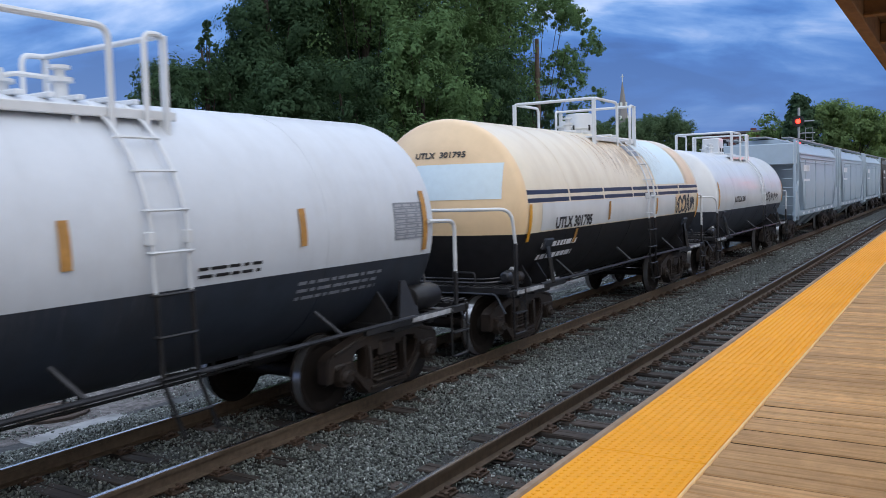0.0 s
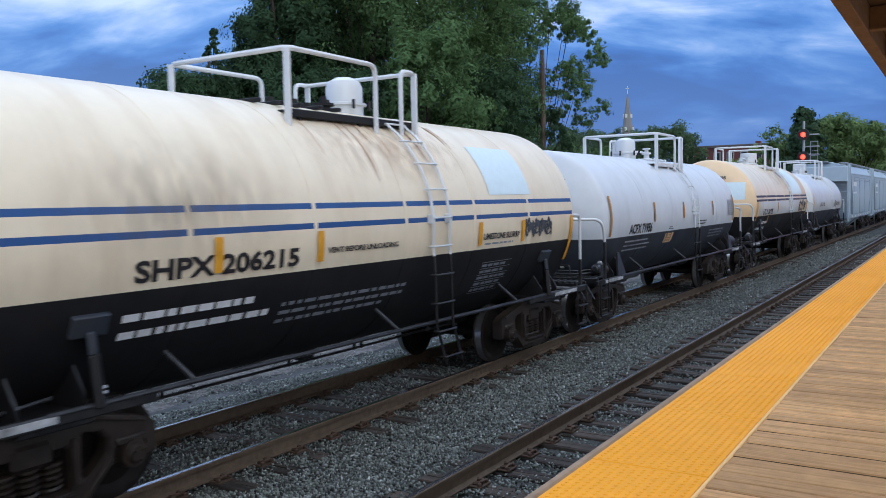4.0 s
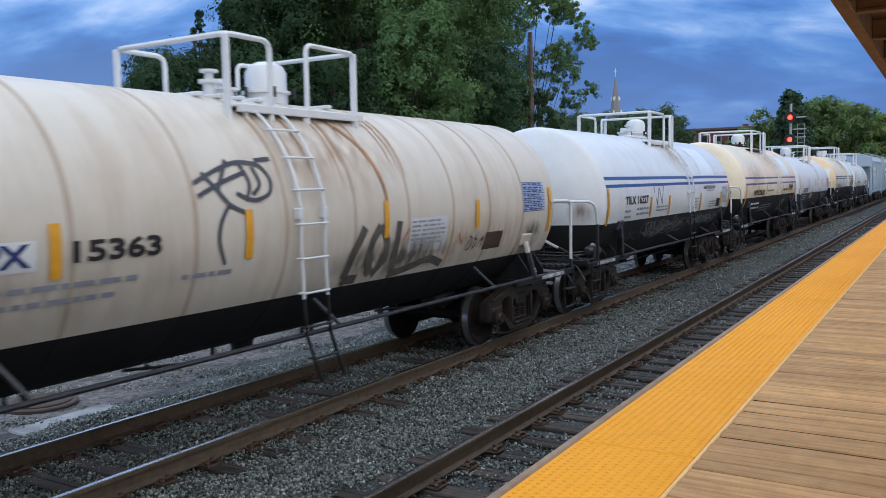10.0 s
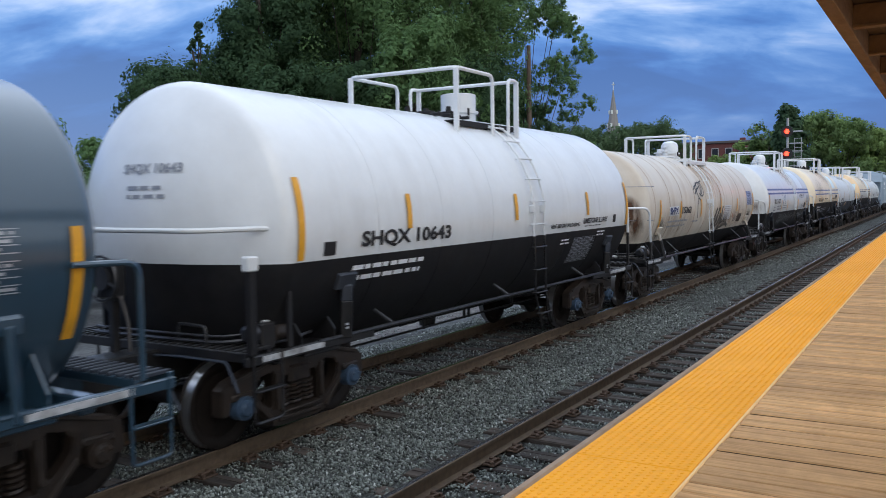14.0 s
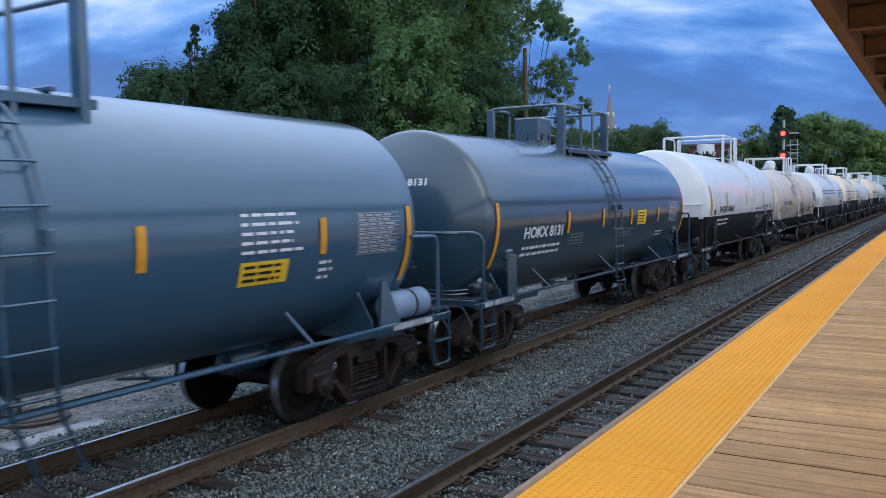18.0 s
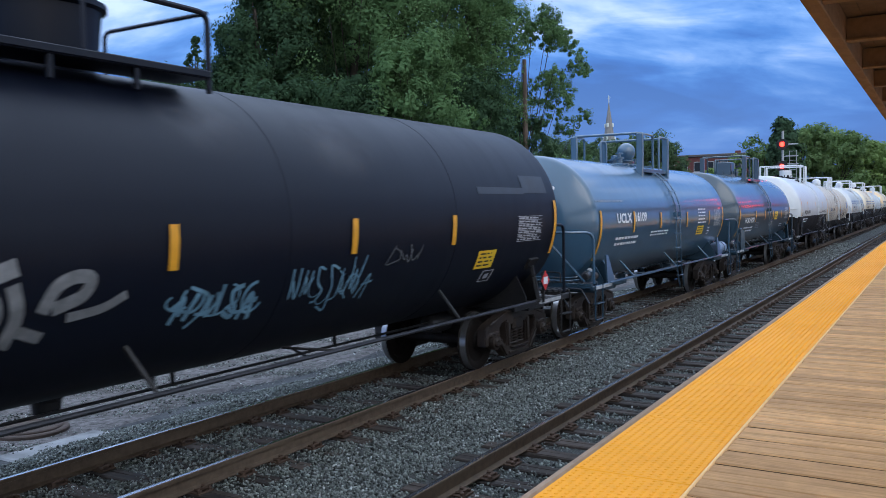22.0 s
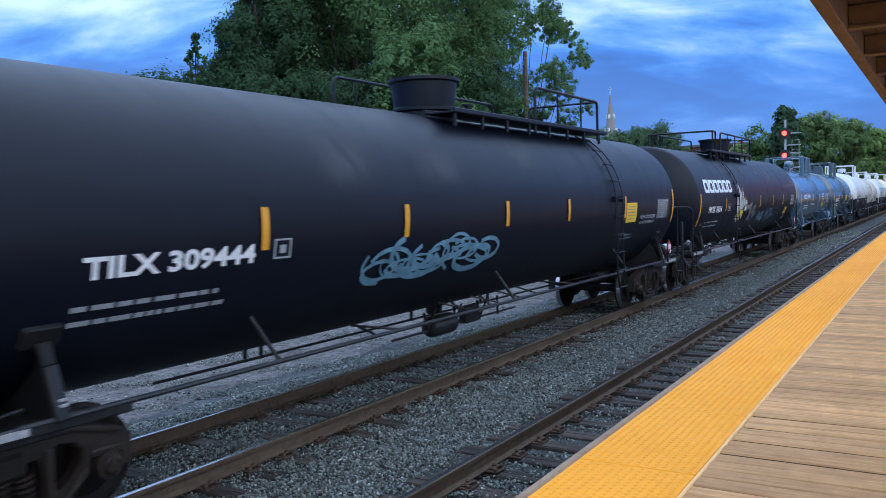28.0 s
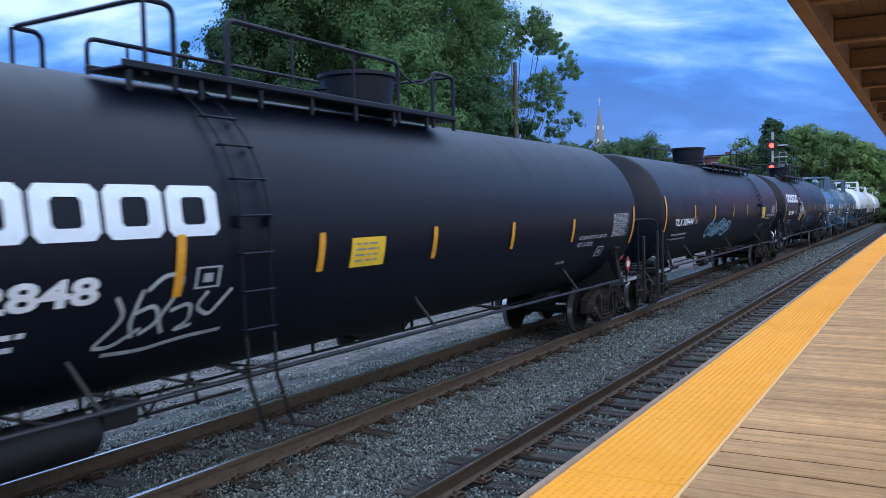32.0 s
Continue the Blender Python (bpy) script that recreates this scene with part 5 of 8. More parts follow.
    def square(self, x0, x1, z0, z1):
        """A small stencilled square: an outline with a mark inside."""
        g = Geo()
        t, u = (x1 - x0) * 0.10, (z1 - z0) * 0.09
        for q in ((x0, x1, z0, z0 + u), (x0, x1, z1 - u, z1), (x0, x0 + t, z0 + u, z1 - u), (x1 - t, x1, z0 + u, z1 - u), (x0 + 3.2 * t, x1 - 3.2 * t, z0 + 3 * u, z1 - 3.5 * u)):
            self.patch(g, *q, n=1, o=0.010)
        return part("square_label", g, M["dim_white"], self.tank, "small outlined square", smooth=0)

    def tapes(self, *rows, w=0.10, mat="reflector"):
        for x, z0, z1 in rows:
            self.sign("reflective_tape", x - w / 2, x + w / 2, z0, z1, mat, "vertical strip of yellow reflective tape", 0.018)

    def end_tapes(self, z0, z1):
        for x in (self.u - self.h + 0.06, self.u + self.h - 0.06):
            self.tapes((x, z0, z1))

    def bars(self, x0, x1, z0, z1, rows, mat, seed, name="small_print", fill=0.44, head=False, o=0.009):
        """Unreadable lines of print, as plain bars."""
        r = random.Random(seed)
        g = Geo()
        pitch = (z1 - z0) / rows
        for k in range(rows):
            z = z1 - pitch * (k + 0.5)
            x = x0
            end = x0 + (x1 - x0) * r.uniform(0.8, 1.0)
            while x < end - 0.02:
                w = min(r.uniform(0.06, 0.22), end - x)
                if head:
                    V = [self.on_head(a, b) for b in (z - pitch * fill / 2, z + pitch * fill / 2) for a in (x, x + w)]
                    g.add(V, [(0, 1, 3, 2)])
                else:
                    self.patch(g, x, x + w, z - pitch * fill / 2, z + pitch * fill / 2, n=1, o=o)
                x += w + r.uniform(0.025, 0.05)
        return part(name, g, M[mat], self.tank, smooth=0, kind="stuff")

    def table(self, x0, x1, z0, z1, rows, mat, back=None, seed=1):
        """A printed panel: ruled lines and rows of bars."""
        g = Geo()
        if back:
            self.sign("panel", x0, x1, z0, z1, back, o=0.005)
        for k in range(rows + 1):
            z = z0 + (z1 - z0) * k / rows
            self.patch(g, x0, x1, z - 0.004, z + 0.004, n=1, o=0.010)
        part("ruled_table", g, M[mat], self.tank, smooth=0, kind="stuff")
        return self.bars(x0 + 0.03, x1 - 0.02, z0, z1, rows, mat, seed, fill=0.42)

    def text(self, s, x0, x1, z0, z1, mat, head=False, fatten=0.034):
        """Lettering wrapped on the flank, or on the rear head."""
        cu = bpy.data.curves.new("lettering", "FONT")
        cu.body, cu.size, cu.offset = s, 1.0, fatten
        cu.resolution_u = 3
        ob = bpy.data.objects.new("lettering", cu)
        scene.collection.objects.link(ob)
        me = bpy.data.meshes.new_from_object(ob.evaluated_get(bpy.context.evaluated_depsgraph_get()))
        bpy.data.objects.remove(ob)
        bpy.data.curves.remove(cu)
        co = np.empty(len(me.vertices) * 3)
        me.vertices.foreach_get("co", co)
        co = co.reshape(-1, 3)
        lo, hi = co.min(0), co.max(0)
        for v in me.vertices:
            a = x0 + (v.co.x - lo[0]) / (hi[0] - lo[0]) * (x1 - x0)
            b = z0 + (v.co.y - lo[1]) / (hi[1] - lo[1]) * (z1 - z0)
            v.co = self.on_head(a, b, 0.012) if head else self.on(a, b, 0.012)
        # each letter is a piece of its own
        owner = list(range(len(me.vertices)))

        def root(i):
            while owner[i] != i:
                owner[i] = owner[owner[i]]
                i = owner[i]
            return i

        for f in me.polygons:
            for i in f.vertices[1:]:
                owner[root(i)] = root(f.vertices[0])
        pieces = {}
        for f in me.polygons:
            pieces.setdefault(root(f.vertices[0]), []).append(tuple(f.vertices))
        for faces in pieces.values():
            used = sorted({i for f in faces for i in f})
            at = {i: k for k, i in enumerate(used)}
            part("letter", Geo().add([me.vertices[i].co for i in used], [tuple(at[i] for i in f) for f in faces]), M[mat], self.tank, smooth=0)
        bpy.data.meshes.remove(me)

    def stroke(self, pts, w, mat, name="graffiti", geo=None, head=False, o=0.013):
        """A spray-paint line through (x, z) points."""
        g = geo or Geo()
        f = (lambda a, b: self.on_head(a, b, o)) if head else (lambda a, b: self.on(a, b, o))
        P = [Vector((a, b, 0)) for a, b in pts]
        P = bend(P, 0.25, 4) if len(P) > 2 else P
        V = []
        for i, p in enumerate(P):
            d = (P[min(i + 1, len(P) - 1)] - P[max(0, i - 1)])
            d = d.normalized() if d.length > 1e-6 else Vector((1, 0, 0))
            nrm = Vector((-d.y, d.x, 0)) * w / 2
            V += [f(*(p + nrm).xy), f(*(p - nrm).xy)]
        g.add(V, [(2 * i, 2 * i + 1, 2 * i + 3, 2 * i + 2) for i in range(len(P) - 1)])
        if geo is None:
            part(name, g, M[mat], self.tank, smooth=0)
        return g

    def scribble(self, x0, x1, z0, z1, seed, mat, w=0.05, count=9, label="", head=False):
        """A row of looping spray-painted signs that spell nothing."""
        r = random.Random(seed)
        g = Geo()
        step = (x1 - x0) / count
        pts = []
        for k in range(count):
            cx = x0 + step * (k + 0.5)
            style = r.randrange(3)
            if style == 0:      # a loop
                q = [(cx + 0.5 * step * math.cos(t), (z0 + z1) / 2 + 0.5 * (z1 - z0) * math.sin(t)) for t in (math.pi, 2.2, 0.9, 0, -0.9, -2.2, -3.6, -4.6)]
            elif style == 1:    # a zigzag
                q = [(cx - 0.45 * step, z0), (cx - 0.2 * step, z1), (cx, z0 + 0.3 * (z1 - z0)), (cx + 0.25 * step, z1 - 0.1 * (z1 - z0)), (cx + 0.5 * step, z0)]
            else:               # a hook
                q = [(cx - 0.4 * step, z1), (cx - 0.3 * step, z0 + 0.2 * (z1 - z0)), (cx + 0.1 * step, z0), (cx + 0.4 * step, z0 + 0.5 * (z1 - z0)), (cx, z0 + 0.6 * (z1 - z0)), (cx + 0.55 * step, z1)]
            pts += [(a + r.uniform(-0.12, 0.12) * step, b + r.uniform(-0.1, 0.1) * (z1 - z0)) for a, b in q]
        self.stroke(pts, w, mat, geo=g, head=head, o=0.013)
        return part("graffiti", g, M[mat], self.tank, label or "spray-painted scrawl", smooth=0, kind="stuff")

    def lettered_scrawl(self, x0, x1, z0, z1, seed, mat, w=0.04, count=9, label="", head=False):
        """A line of tall angular spray-painted signs that spell nothing: stems, bowls and hooks side by side."""
        r = random.Random(seed)
        g = Geo()
        step, tall = (x1 - x0) / count, z1 - z0
        for k in range(count):
            a = x0 + step * k
            lo, hi = z0 + r.uniform(0, 0.22) * tall, z1 - r.uniform(0, 0.22) * tall
            lean = r.uniform(0.05, 0.3) * step
            kind = r.randrange(4)
            runs = {0: [[(a, lo), (a + 0.4 * step + lean, hi), (a + 0.75 * step, lo)], [(a + 0.15 * step, (lo + hi) / 2), (a + 0.8 * step, (lo + hi) / 2 + 0.04)]],
                    1: [[(a + lean, hi), (a, lo)], [(a + lean, hi), (a + 0.8 * step, hi - 0.2 * tall), (a + 0.75 * step, lo + 0.2 * tall), (a, lo)]],
                    2: [[(a + 0.8 * step, hi), (a + 0.15 * step, hi - 0.1 * tall), (a + 0.25 * step, (lo + hi) / 2), (a + 0.8 * step, lo + 0.3 * tall), (a + 0.6 * step, lo), (a, lo + 0.05)]],
                    3: [[(a, hi), (a + 0.15 * step, lo), (a + 0.45 * step, hi - 0.1 * tall), (a + 0.6 * step, lo), (a + 0.9 * step, hi)]]}[kind]
            for pts in runs:
                pts = [(x + r.uniform(-0.28, 0.28) * step, z + r.uniform(-0.14, 0.14) * tall) for x, z in pts]
                self.stroke(pts, w * r.uniform(0.7, 1.25), mat, geo=g, head=head, o=0.013 + 0.0004 * (k % 5))
        return part("graffiti", g, M[mat], self.tank, label or "line of angular spray-paint signs", smooth=0, kind="stuff")

    def tangle(self, x0, x1, z0, z1, seed, mat, w=0.05, count=10, label=""):
        """Overlapping arcs and loops of spray paint."""
        r = random.Random(seed)
        g = Geo()
        for k in range(count):
            cx = x0 + (x1 - x0) * (k + 0.5) / count
            cz = (z0 + z1) / 2 + r.uniform(-0.2, 0.2) * (z1 - z0)
            a, b = r.uniform(0.10, 0.17) * (x1 - x0), r.uniform(0.2, 0.45) * (z1 - z0)
            t0, span = r.uniform(0, 6.28), r.uniform(2.6, 5.6)
            self.stroke([(cx + a * math.cos(t0 + span * i / 7), cz + b * math.sin(t0 + span * i / 7)) for i in range(8)], w * r.uniform(0.6, 1.3), mat, geo=g)
        return part("graffiti", g, M[mat], self.tank, label or "tangled spray-paint scrawl", smooth=0, kind="stuff")

    def head_patch(self, y0, y1, z0, z1, mat, name, label, n=10, oval=False):
        """Paint or a stain on the rear head."""
        V, F = [], []
        for j in range(n + 1):
            for k in range(n + 1):
                a, b = 2 * k / n - 1, 2 * j / n - 1
                if oval:
                    a, b = a * math.sqrt(1 - b * b / 2), b * math.sqrt(1 - a * a / 2)
                    a *= 1 + 0.18 * math.sin(b * 7)
                V.append(self.on_head((y0 + y1) / 2 + a * (y1 - y0) / 2, (z0 + z1) / 2 + b * (z1 - z0) / 2, 0.009))
        for j in range(n):
            for k in range(n):
                i = j * (n + 1) + k
                F.append((i, i + 1, i + n + 2, i + n + 1))
        return part(name, Geo().add(V, F), M[mat], self.tank, label)

    def streaks(self, x0, x1, z0, z1, count, seed, mat="rust_stain"):
        """Thin rust runs below the manway, wider at the top and fading out in a point."""
        r = random.Random(seed)
        for k in range(count):
            x, w, e = r.uniform(x0, x1), r.uniform(0.010, 0.034), r.uniform(z0, z1 - 0.2)
            V = []
            for j in range(7):
                t = j / 6
                z = z1 + (e - z1) * t
                dx, ww = r.uniform(-0.008, 0.008), w * (1 - t) ** 0.7 / 2 + 0.002
                V += [self.on(x + dx - ww, z, 0.007), self.on(x + dx + ww, z, 0.007)]
            part("rust_streak", Geo().add(V, [(2 * j, 2 * j + 2, 2 * j + 3, 2 * j + 1) for j in range(6)]), M[mat], self.tank, smooth=0)

    def running_gear(self, cap):
        h, R, zc, car = self.h, self.R, self.zc, self.car
        slat = Geo().box((0, 0, 1.098), (0.37, 0.045, 0.035), b=0.006).mesh("slat", [M["faded"] if self.under == M["slate"] else self.under])
        for s in (-1, 1):
            tx = s * (h - 0.60)
            truck(car, tx, cap)
            part("stub_sill", Geo().box((s * (h + 0.05), 0, 0.86), (2.9, 0.36, 0.34), b=0.02), self.under, car)
            c = part("coupler", COUPLER_ME, None, car, at=(s * (h + 0.62), 0, 0))
            if s < 0:
                c.rotation_euler = (0, 0, math.pi)
            # saddle over the truck: bed plate, web plates, flank legs
            bed = part("saddle", Geo().box((tx, 0, 0.95), (0.62, 2.84, 0.10), b=0.015), self.under, car, "steel saddle carrying the tank")
            for dx in (-0.28, 0.28):
                V = [(tx + dx + t, y, z) for t in (-0.012, 0.012) for y, z in ((-1.36, 0.98), (1.36, 0.98), (1.36, 1.12), (1.10, zc - R * 0.50), (-1.10, zc - R * 0.50), (-1.36, 1.12))]
                part("web_plate", Geo().add(V, [tuple(range(6)), tuple(range(11, 5, -1))] + [(k, (k + 1) % 6, 6 + (k + 1) % 6, 6 + k) for k in range(6)]), self.under, bed)
            for y in (-1, 1):
                if self.plate:
                    lo, hi = (y * 1.43, 0.98), (y * (R - 0.06), zc - 0.66)
                    V = [(tx + dx, p[0] + y * t, p[1]) for t in (-0.02, 0.02) for p, dx in ((lo, -0.24), (lo, 0.24), (hi, 0.05), (hi, -0.05))]
                    g = Geo().add(V, [(0, 1, 2, 3), (7, 6, 5, 4), (0, 4, 5, 1), (1, 5, 6, 2), (2, 6, 7, 3), (3, 7, 4, 0)])
                    part("saddle_leg", g, self.under, bed, "tapered saddle plate", smooth=0)
                    continue
                if not self.leg:
                    part("saddle_leg", Geo().beam((tx, y * 1.42, 0.98), (tx - s * 0.02, y * (R - 0.03), zc - 0.55), 0.16, 0.05, b=0.008), self.under, bed)
                    part("pad", Geo().box((tx - s * 0.02, y * (R - 0.10), zc - 0.56), (0.24, 0.12, 0.17), b=0.03), self.pads, bed)
                    continue
                # a broad pad on the shell, and a leg leaning out to the sill
                px, drop = s * (h - self.leg), zc - 1.66
                py = math.sqrt(R * R - drop * drop)
                tilt = Matrix.Rotation(-y * math.asin(drop / R), 3, "X")
                part("pad", Geo().box((px, y * (py + 0.012), 1.67), (0.33, 0.07, 0.19), b=0.012, turn=tilt), self.pads, bed, "broad saddle pad")
                top, foot = Vector((px + 0.01, y * (py + 0.02), 1.62)), Vector((px + 0.05, y * 1.455, 1.02))
                waist = top.lerp(foot, 0.30)
                part("saddle_leg", Geo().beam(top, waist, 0.13, 0.06, b=0.01), self.pads, bed)
                post = part("saddle_leg", Geo().beam(waist, foot, 0.135, 0.07, b=0.01), self.under, bed)
                for k in (0.62, 0.72):
                    m = waist.lerp(foot, k)
                    part("reflective_mark", Geo().box((m.x, m.y + y * 0.036, m.z), (0.10, 0.012, 0.025), b=0.003), M["dim_white"], post, "two small pale bars")
            end = h + (0.82 if s > 0 else self.board)
            for y in (-1.42, 1.42):
                part("side_sill", Geo().box((s * (h - 1.5 + end) / 2, y, 1.00), (end - h + 1.5, 0.07, 0.10), b=0.012), self.under, car)
            part("worn_strip", Geo().box((s * (h - 0.10), -1.459, 1.005), (0.95, 0.008, 0.06), b=0.002), M["worn_edge"], car, "pale worn strip on the sill")
            # a slatted board across the end, on two bearers
            mid = end - 0.20
            deck = part("end_deck", Geo().box((s * (mid - 0.16), 0, 1.045), (0.05, 2.80, 0.08), b=0.006).box((s * (mid + 0.17), 0, 1.045), (0.05, 2.86, 0.10), b=0.006), self.under, car, "slatted steel board across the car end")
            for k in range(25):
                part("slat", slat, None, deck, at=(s * mid, -1.38 + 0.115 * k, 0))
            part("end_beam", Geo().box((s * (h + 0.02), 0, 0.96), (0.14, 2.70, 0.16), b=0.015), self.under, car)
            if s > 0 and self.under == M["gear"]:
                part("worn_plate", Geo().box((h + 0.26, -0.35, 1.03), (0.15, 2.0, 0.016), b=0.003), M["worn_plate"], car, "pale worn plate behind the end board")
            e = s * (end + 0.05)
            part("uncoupling_lever", Geo().tube(bend([(e, -0.12, 0.98), (e, -0.55, 1.0), (e, -1.22, 1.0), (e + s * 0.03, -1.40, 0.72)], 0.06, 3), 0.016, 6), M["faded"], car, "worn steel uncoupling lever")
            e = s * (h + 1.02)
            part("air_hose", Geo().tube(bend([(e - s * 0.15, 0.34, 0.80), (e + s * 0.10, 0.36, 0.70), (e + s * 0.16, 0.30, 0.40), (e + s * 0.02, 0.16, 0.34)], 0.12, 4), 0.030, 7), M["hose"], car, "black rubber air hose")
            # stirrup steps below the deck
            for y in (-1.46, 1.46):
                a, b = s * (end - 0.48), s * (end - 0.08)
                g = Geo().tube(bend([(a, y, 1.05), (a, y, 0.38), (b, y, 0.38), (b, y, 1.05)], 0.05, 3), 0.018, 6)
                st = part("sill_step", g, self.under, car)
                part("tread", Geo().box(((a + b) / 2, y, 0.70), (0.38, 0.10, 0.02), b=0.004), self.under, st)
        self.railings()
        self.end_gear()
        # grab rods along both flanks, hung on struts
        for y in (-1.44, 1.44):
            rod = part("grab_rod", Geo().rod((-h + 0.5, y, 1.04), (h - 0.5, y, 1.04), 0.026, 8), self.rods, car, "long grab rod below the tank")
            part("train_pipe", Geo().rod((-h + 0.9, y * 0.55, 0.86), (h - 0.9, y * 0.55, 0.86), 0.018, 6), M["under"], rod)
            for k in (-0.42, -0.36, 0.24, 0.30):
                part("hanger", Geo().rod((k * h, y * 0.98, 1.03), (k * h + (0.35 if k in (-0.42, 0.24) else -0.25), y * 0.55, zc - R * 0.90), 0.016, 6), self.under, rod)
            for k in (-0.62, 0.0, 0.62):
                part("strut", Geo().rod((k * h, y, 1.04), (k * h - 0.12, y * 0.80, zc - R * 0.62), 0.023, 7), self.under if self.trim == M["black"] else self.rods, rod)
        # brake rigging and bottom outlet under the belly
        zb = zc - R
        part("brake_rod", Geo().rod((-h * 0.7, -0.35, zb - 0.08), (h * 0.75, -0.35, zb - 0.08), 0.017, 6), self.under, car)
        part("brake_cylinder", Geo().lathe([(0, 0.05), (0.04, 0.13), (0.10, 0.15), (0.60, 0.15), (0.65, 0.10)], 14, "x", (h - 2.3, -0.3, 0.78)), self.under, car)
        part("outlet_valve", Geo().lathe([(zc - R - 0.17, 0.07), (zc - R - 0.15, 0.13), (zc - R - 0.04, 0.14), (zc - R + 0.1, 0.26)], 14, "z", (-0.1, 0, 0)), self.under, car)
        part("air_line", Geo().rod((-h + 1.2, 0.3, zb - 0.03), (h - 1.2, 0.3, zb - 0.03), 0.022, 6), self.under, car)
        me = Geo().box((0, -0.35, zb - 0.02), (0.03, 0.05, 0.16), b=0.008).mesh("hanger", [self.under])
        for k in (-0.55, -0.52, -0.15, 0.1, 0.13, 0.45):
            part("hanger", me, None, car, at=(k * h, 0, 0))

    def railings(self):
        """Railing round the rear head, and the grab posts of the front deck."""
        h, car, low = self.h, self.car, self.post_low
        z = self.zc + 0.03 if low > 1.3 else self.zc - 0.16
        e = h + self.rail_out
        out = h + self.R * 0.5 + 0.12
        pts = [(-e + (0.12 if low > 1.3 else 0), -1.46, low), (-e, -1.46, z), (-out, -1.10, z), (-out, 1.10, z), (-e, 1.46, z), (-e + (0.12 if low > 1.3 else 0), 1.46, low)]
        part("end_railing", Geo().tube(bend(pts, 0.20, 5), 0.027, 8), self.trim, car, "tubular railing round the tank end")
        for y in (-1.46, 1.46):
            pts = [(h - 0.15, y, z + 0.02), (h + self.post_out, y, z), (h + self.post_out, y, max(low - 0.25, 1.08))]
            part("grab_post", Geo().tube(bend(pts, 0.14, 4), 0.027, 8), self.trim, car)
        if low > 1.3:
            for x, z in ((-e + 0.12, low), (h + self.post_out, max(low - 0.25, 1.08))):
                for y in (-1.46, 1.46):
                    part("rail_foot", Geo().box((x, y, (z + 1.08) / 2 + 0.01), (0.06, 0.05, z - 1.04), b=0.008), self.under, car)
        if self.braced:
            for y in (-1, 1):
                top, foot = Vector((-out - 0.02, y * 0.52, z)), Vector((-h - self.board + 0.10, y * 1.25, 1.10))
                k = top.lerp(foot, 0.42 if low > 1.3 else 0.97)
                part("brace", Geo().beam(top, k, 0.07, 0.04, b=0.006), self.trim, car)
                part("brace", Geo().beam(k, foot, 0.07, 0.04, b=0.006), self.under, car)
                part("rail_clamp", Geo().box((-out - 0.01, y * 0.52, z), (0.07, 0.10, 0.09), b=0.012), self.under, car)

    def end_gear(self):
        """Brake control valve on the rear sill, pipes across the rear board, and the hand brake on the coupler sill."""
        h, car = self.h, self.car
        x, y = -h - 0.12, -1.24
        v = part("control_valve", Geo().box((x, y, 1.19), (0.20, 0.16, 0.28), b=0.02), self.under, car, "sooty brake control valve with its pipes")
        part("valve_body", Geo().lathe([(-0.19, 0.05), (-0.17, 0.085), (-0.06, 0.09), (-0.04, 0.06)], 14, "x", (x - 0.09, y - 0.01, 1.24)), M["rod"], v)
        part("valve_body", Geo().lathe([(0.04, 0.06), (0.06, 0.09), (0.20, 0.085), (0.23, 0.04)], 14, "x", (x + 0.06, y - 0.01, 1.20)), M["truck"], v)
        part("valve_cap", Geo().lathe([(1.30, 0.05), (1.34, 0.055), (1.37, 0.03)], 10, "z", (x + 0.02, y, 0)), M["worn_edge"], v, "pale worn cap")
        for dz, r in ((0.0, 0.020), (0.06, 0.014)):
            part("pipe", Geo().tube(bend([(x - 0.1, y + 0.06, 1.16 + dz), (x - 0.32, y + 0.30, 1.14 + dz), (x - 0.40, -0.3, 1.145 + dz), (x - 0.40, 0.9, 1.14 + dz)], 0.12, 3), r, 6), self.rods, v)
        part("pipe", Geo().tube(bend([(x + 0.1, y, 1.10), (x + 0.35, y + 0.02, 1.08), (x + 0.85, y + 0.10, 1.10)], 0.08, 3), 0.018, 6), M["rod"], v)
        stand = part("pipe_stand", Geo().tube(bend([(x - 0.36, -0.78, 1.10), (x - 0.36, -0.78, 1.30), (x - 0.36, -0.38, 1.31), (x - 0.36, -0.38, 1.10)], 0.05, 3), 0.016, 6), M["rod"], car)
        part("crossbar", Geo().rod((x - 0.36, -0.78, 1.20), (x - 0.36, -0.38, 1.20), 0.012, 6), M["rod"], stand)
        if not self.brake:
            return
        x = -h - 0.86
        b = part("hand_brake", Geo().box((x, 0.14, 1.30), (0.08, 0.10, 0.60), b=0.012).box((x - 0.01, 0.14, 1.78), (0.16, 0.30, 0.42), b=0.04), self.under, car, "hand brake housing on a post")
        ring = [(x - 0.13, 0.14 + 0.23 * math.cos(k * 0.3491), 1.80 + 0.23 * math.sin(k * 0.3491)) for k in range(19)]
        w = part("brake_wheel", Geo().tube(ring, 0.016, 6, ends=False), self.rods, b)
        for k in range(4):
            a = 0.4 + 1.5708 * k
            part("spoke", Geo().rod((x - 0.115, 0.14, 1.80), (x - 0.13, 0.14 + 0.23 * math.cos(a), 1.80 + 0.23 * math.sin(a)), 0.012, 6), self.rods, w)
        part("brake_chain", Geo().tube(bend([(x - 0.02, 0.0, 1.62), (x + 0.02, -0.06, 1.35), (x, -0.10, 1.05)], 0.1, 3), 0.022, 6), self.rods, b)
        part("housing_cover", Geo().lathe([(0.0, 0.12), (0.03, 0.115), (0.05, 0.06)], 14, "x", (x - 0.14, 0.14, 1.80)), M["rod"], b)

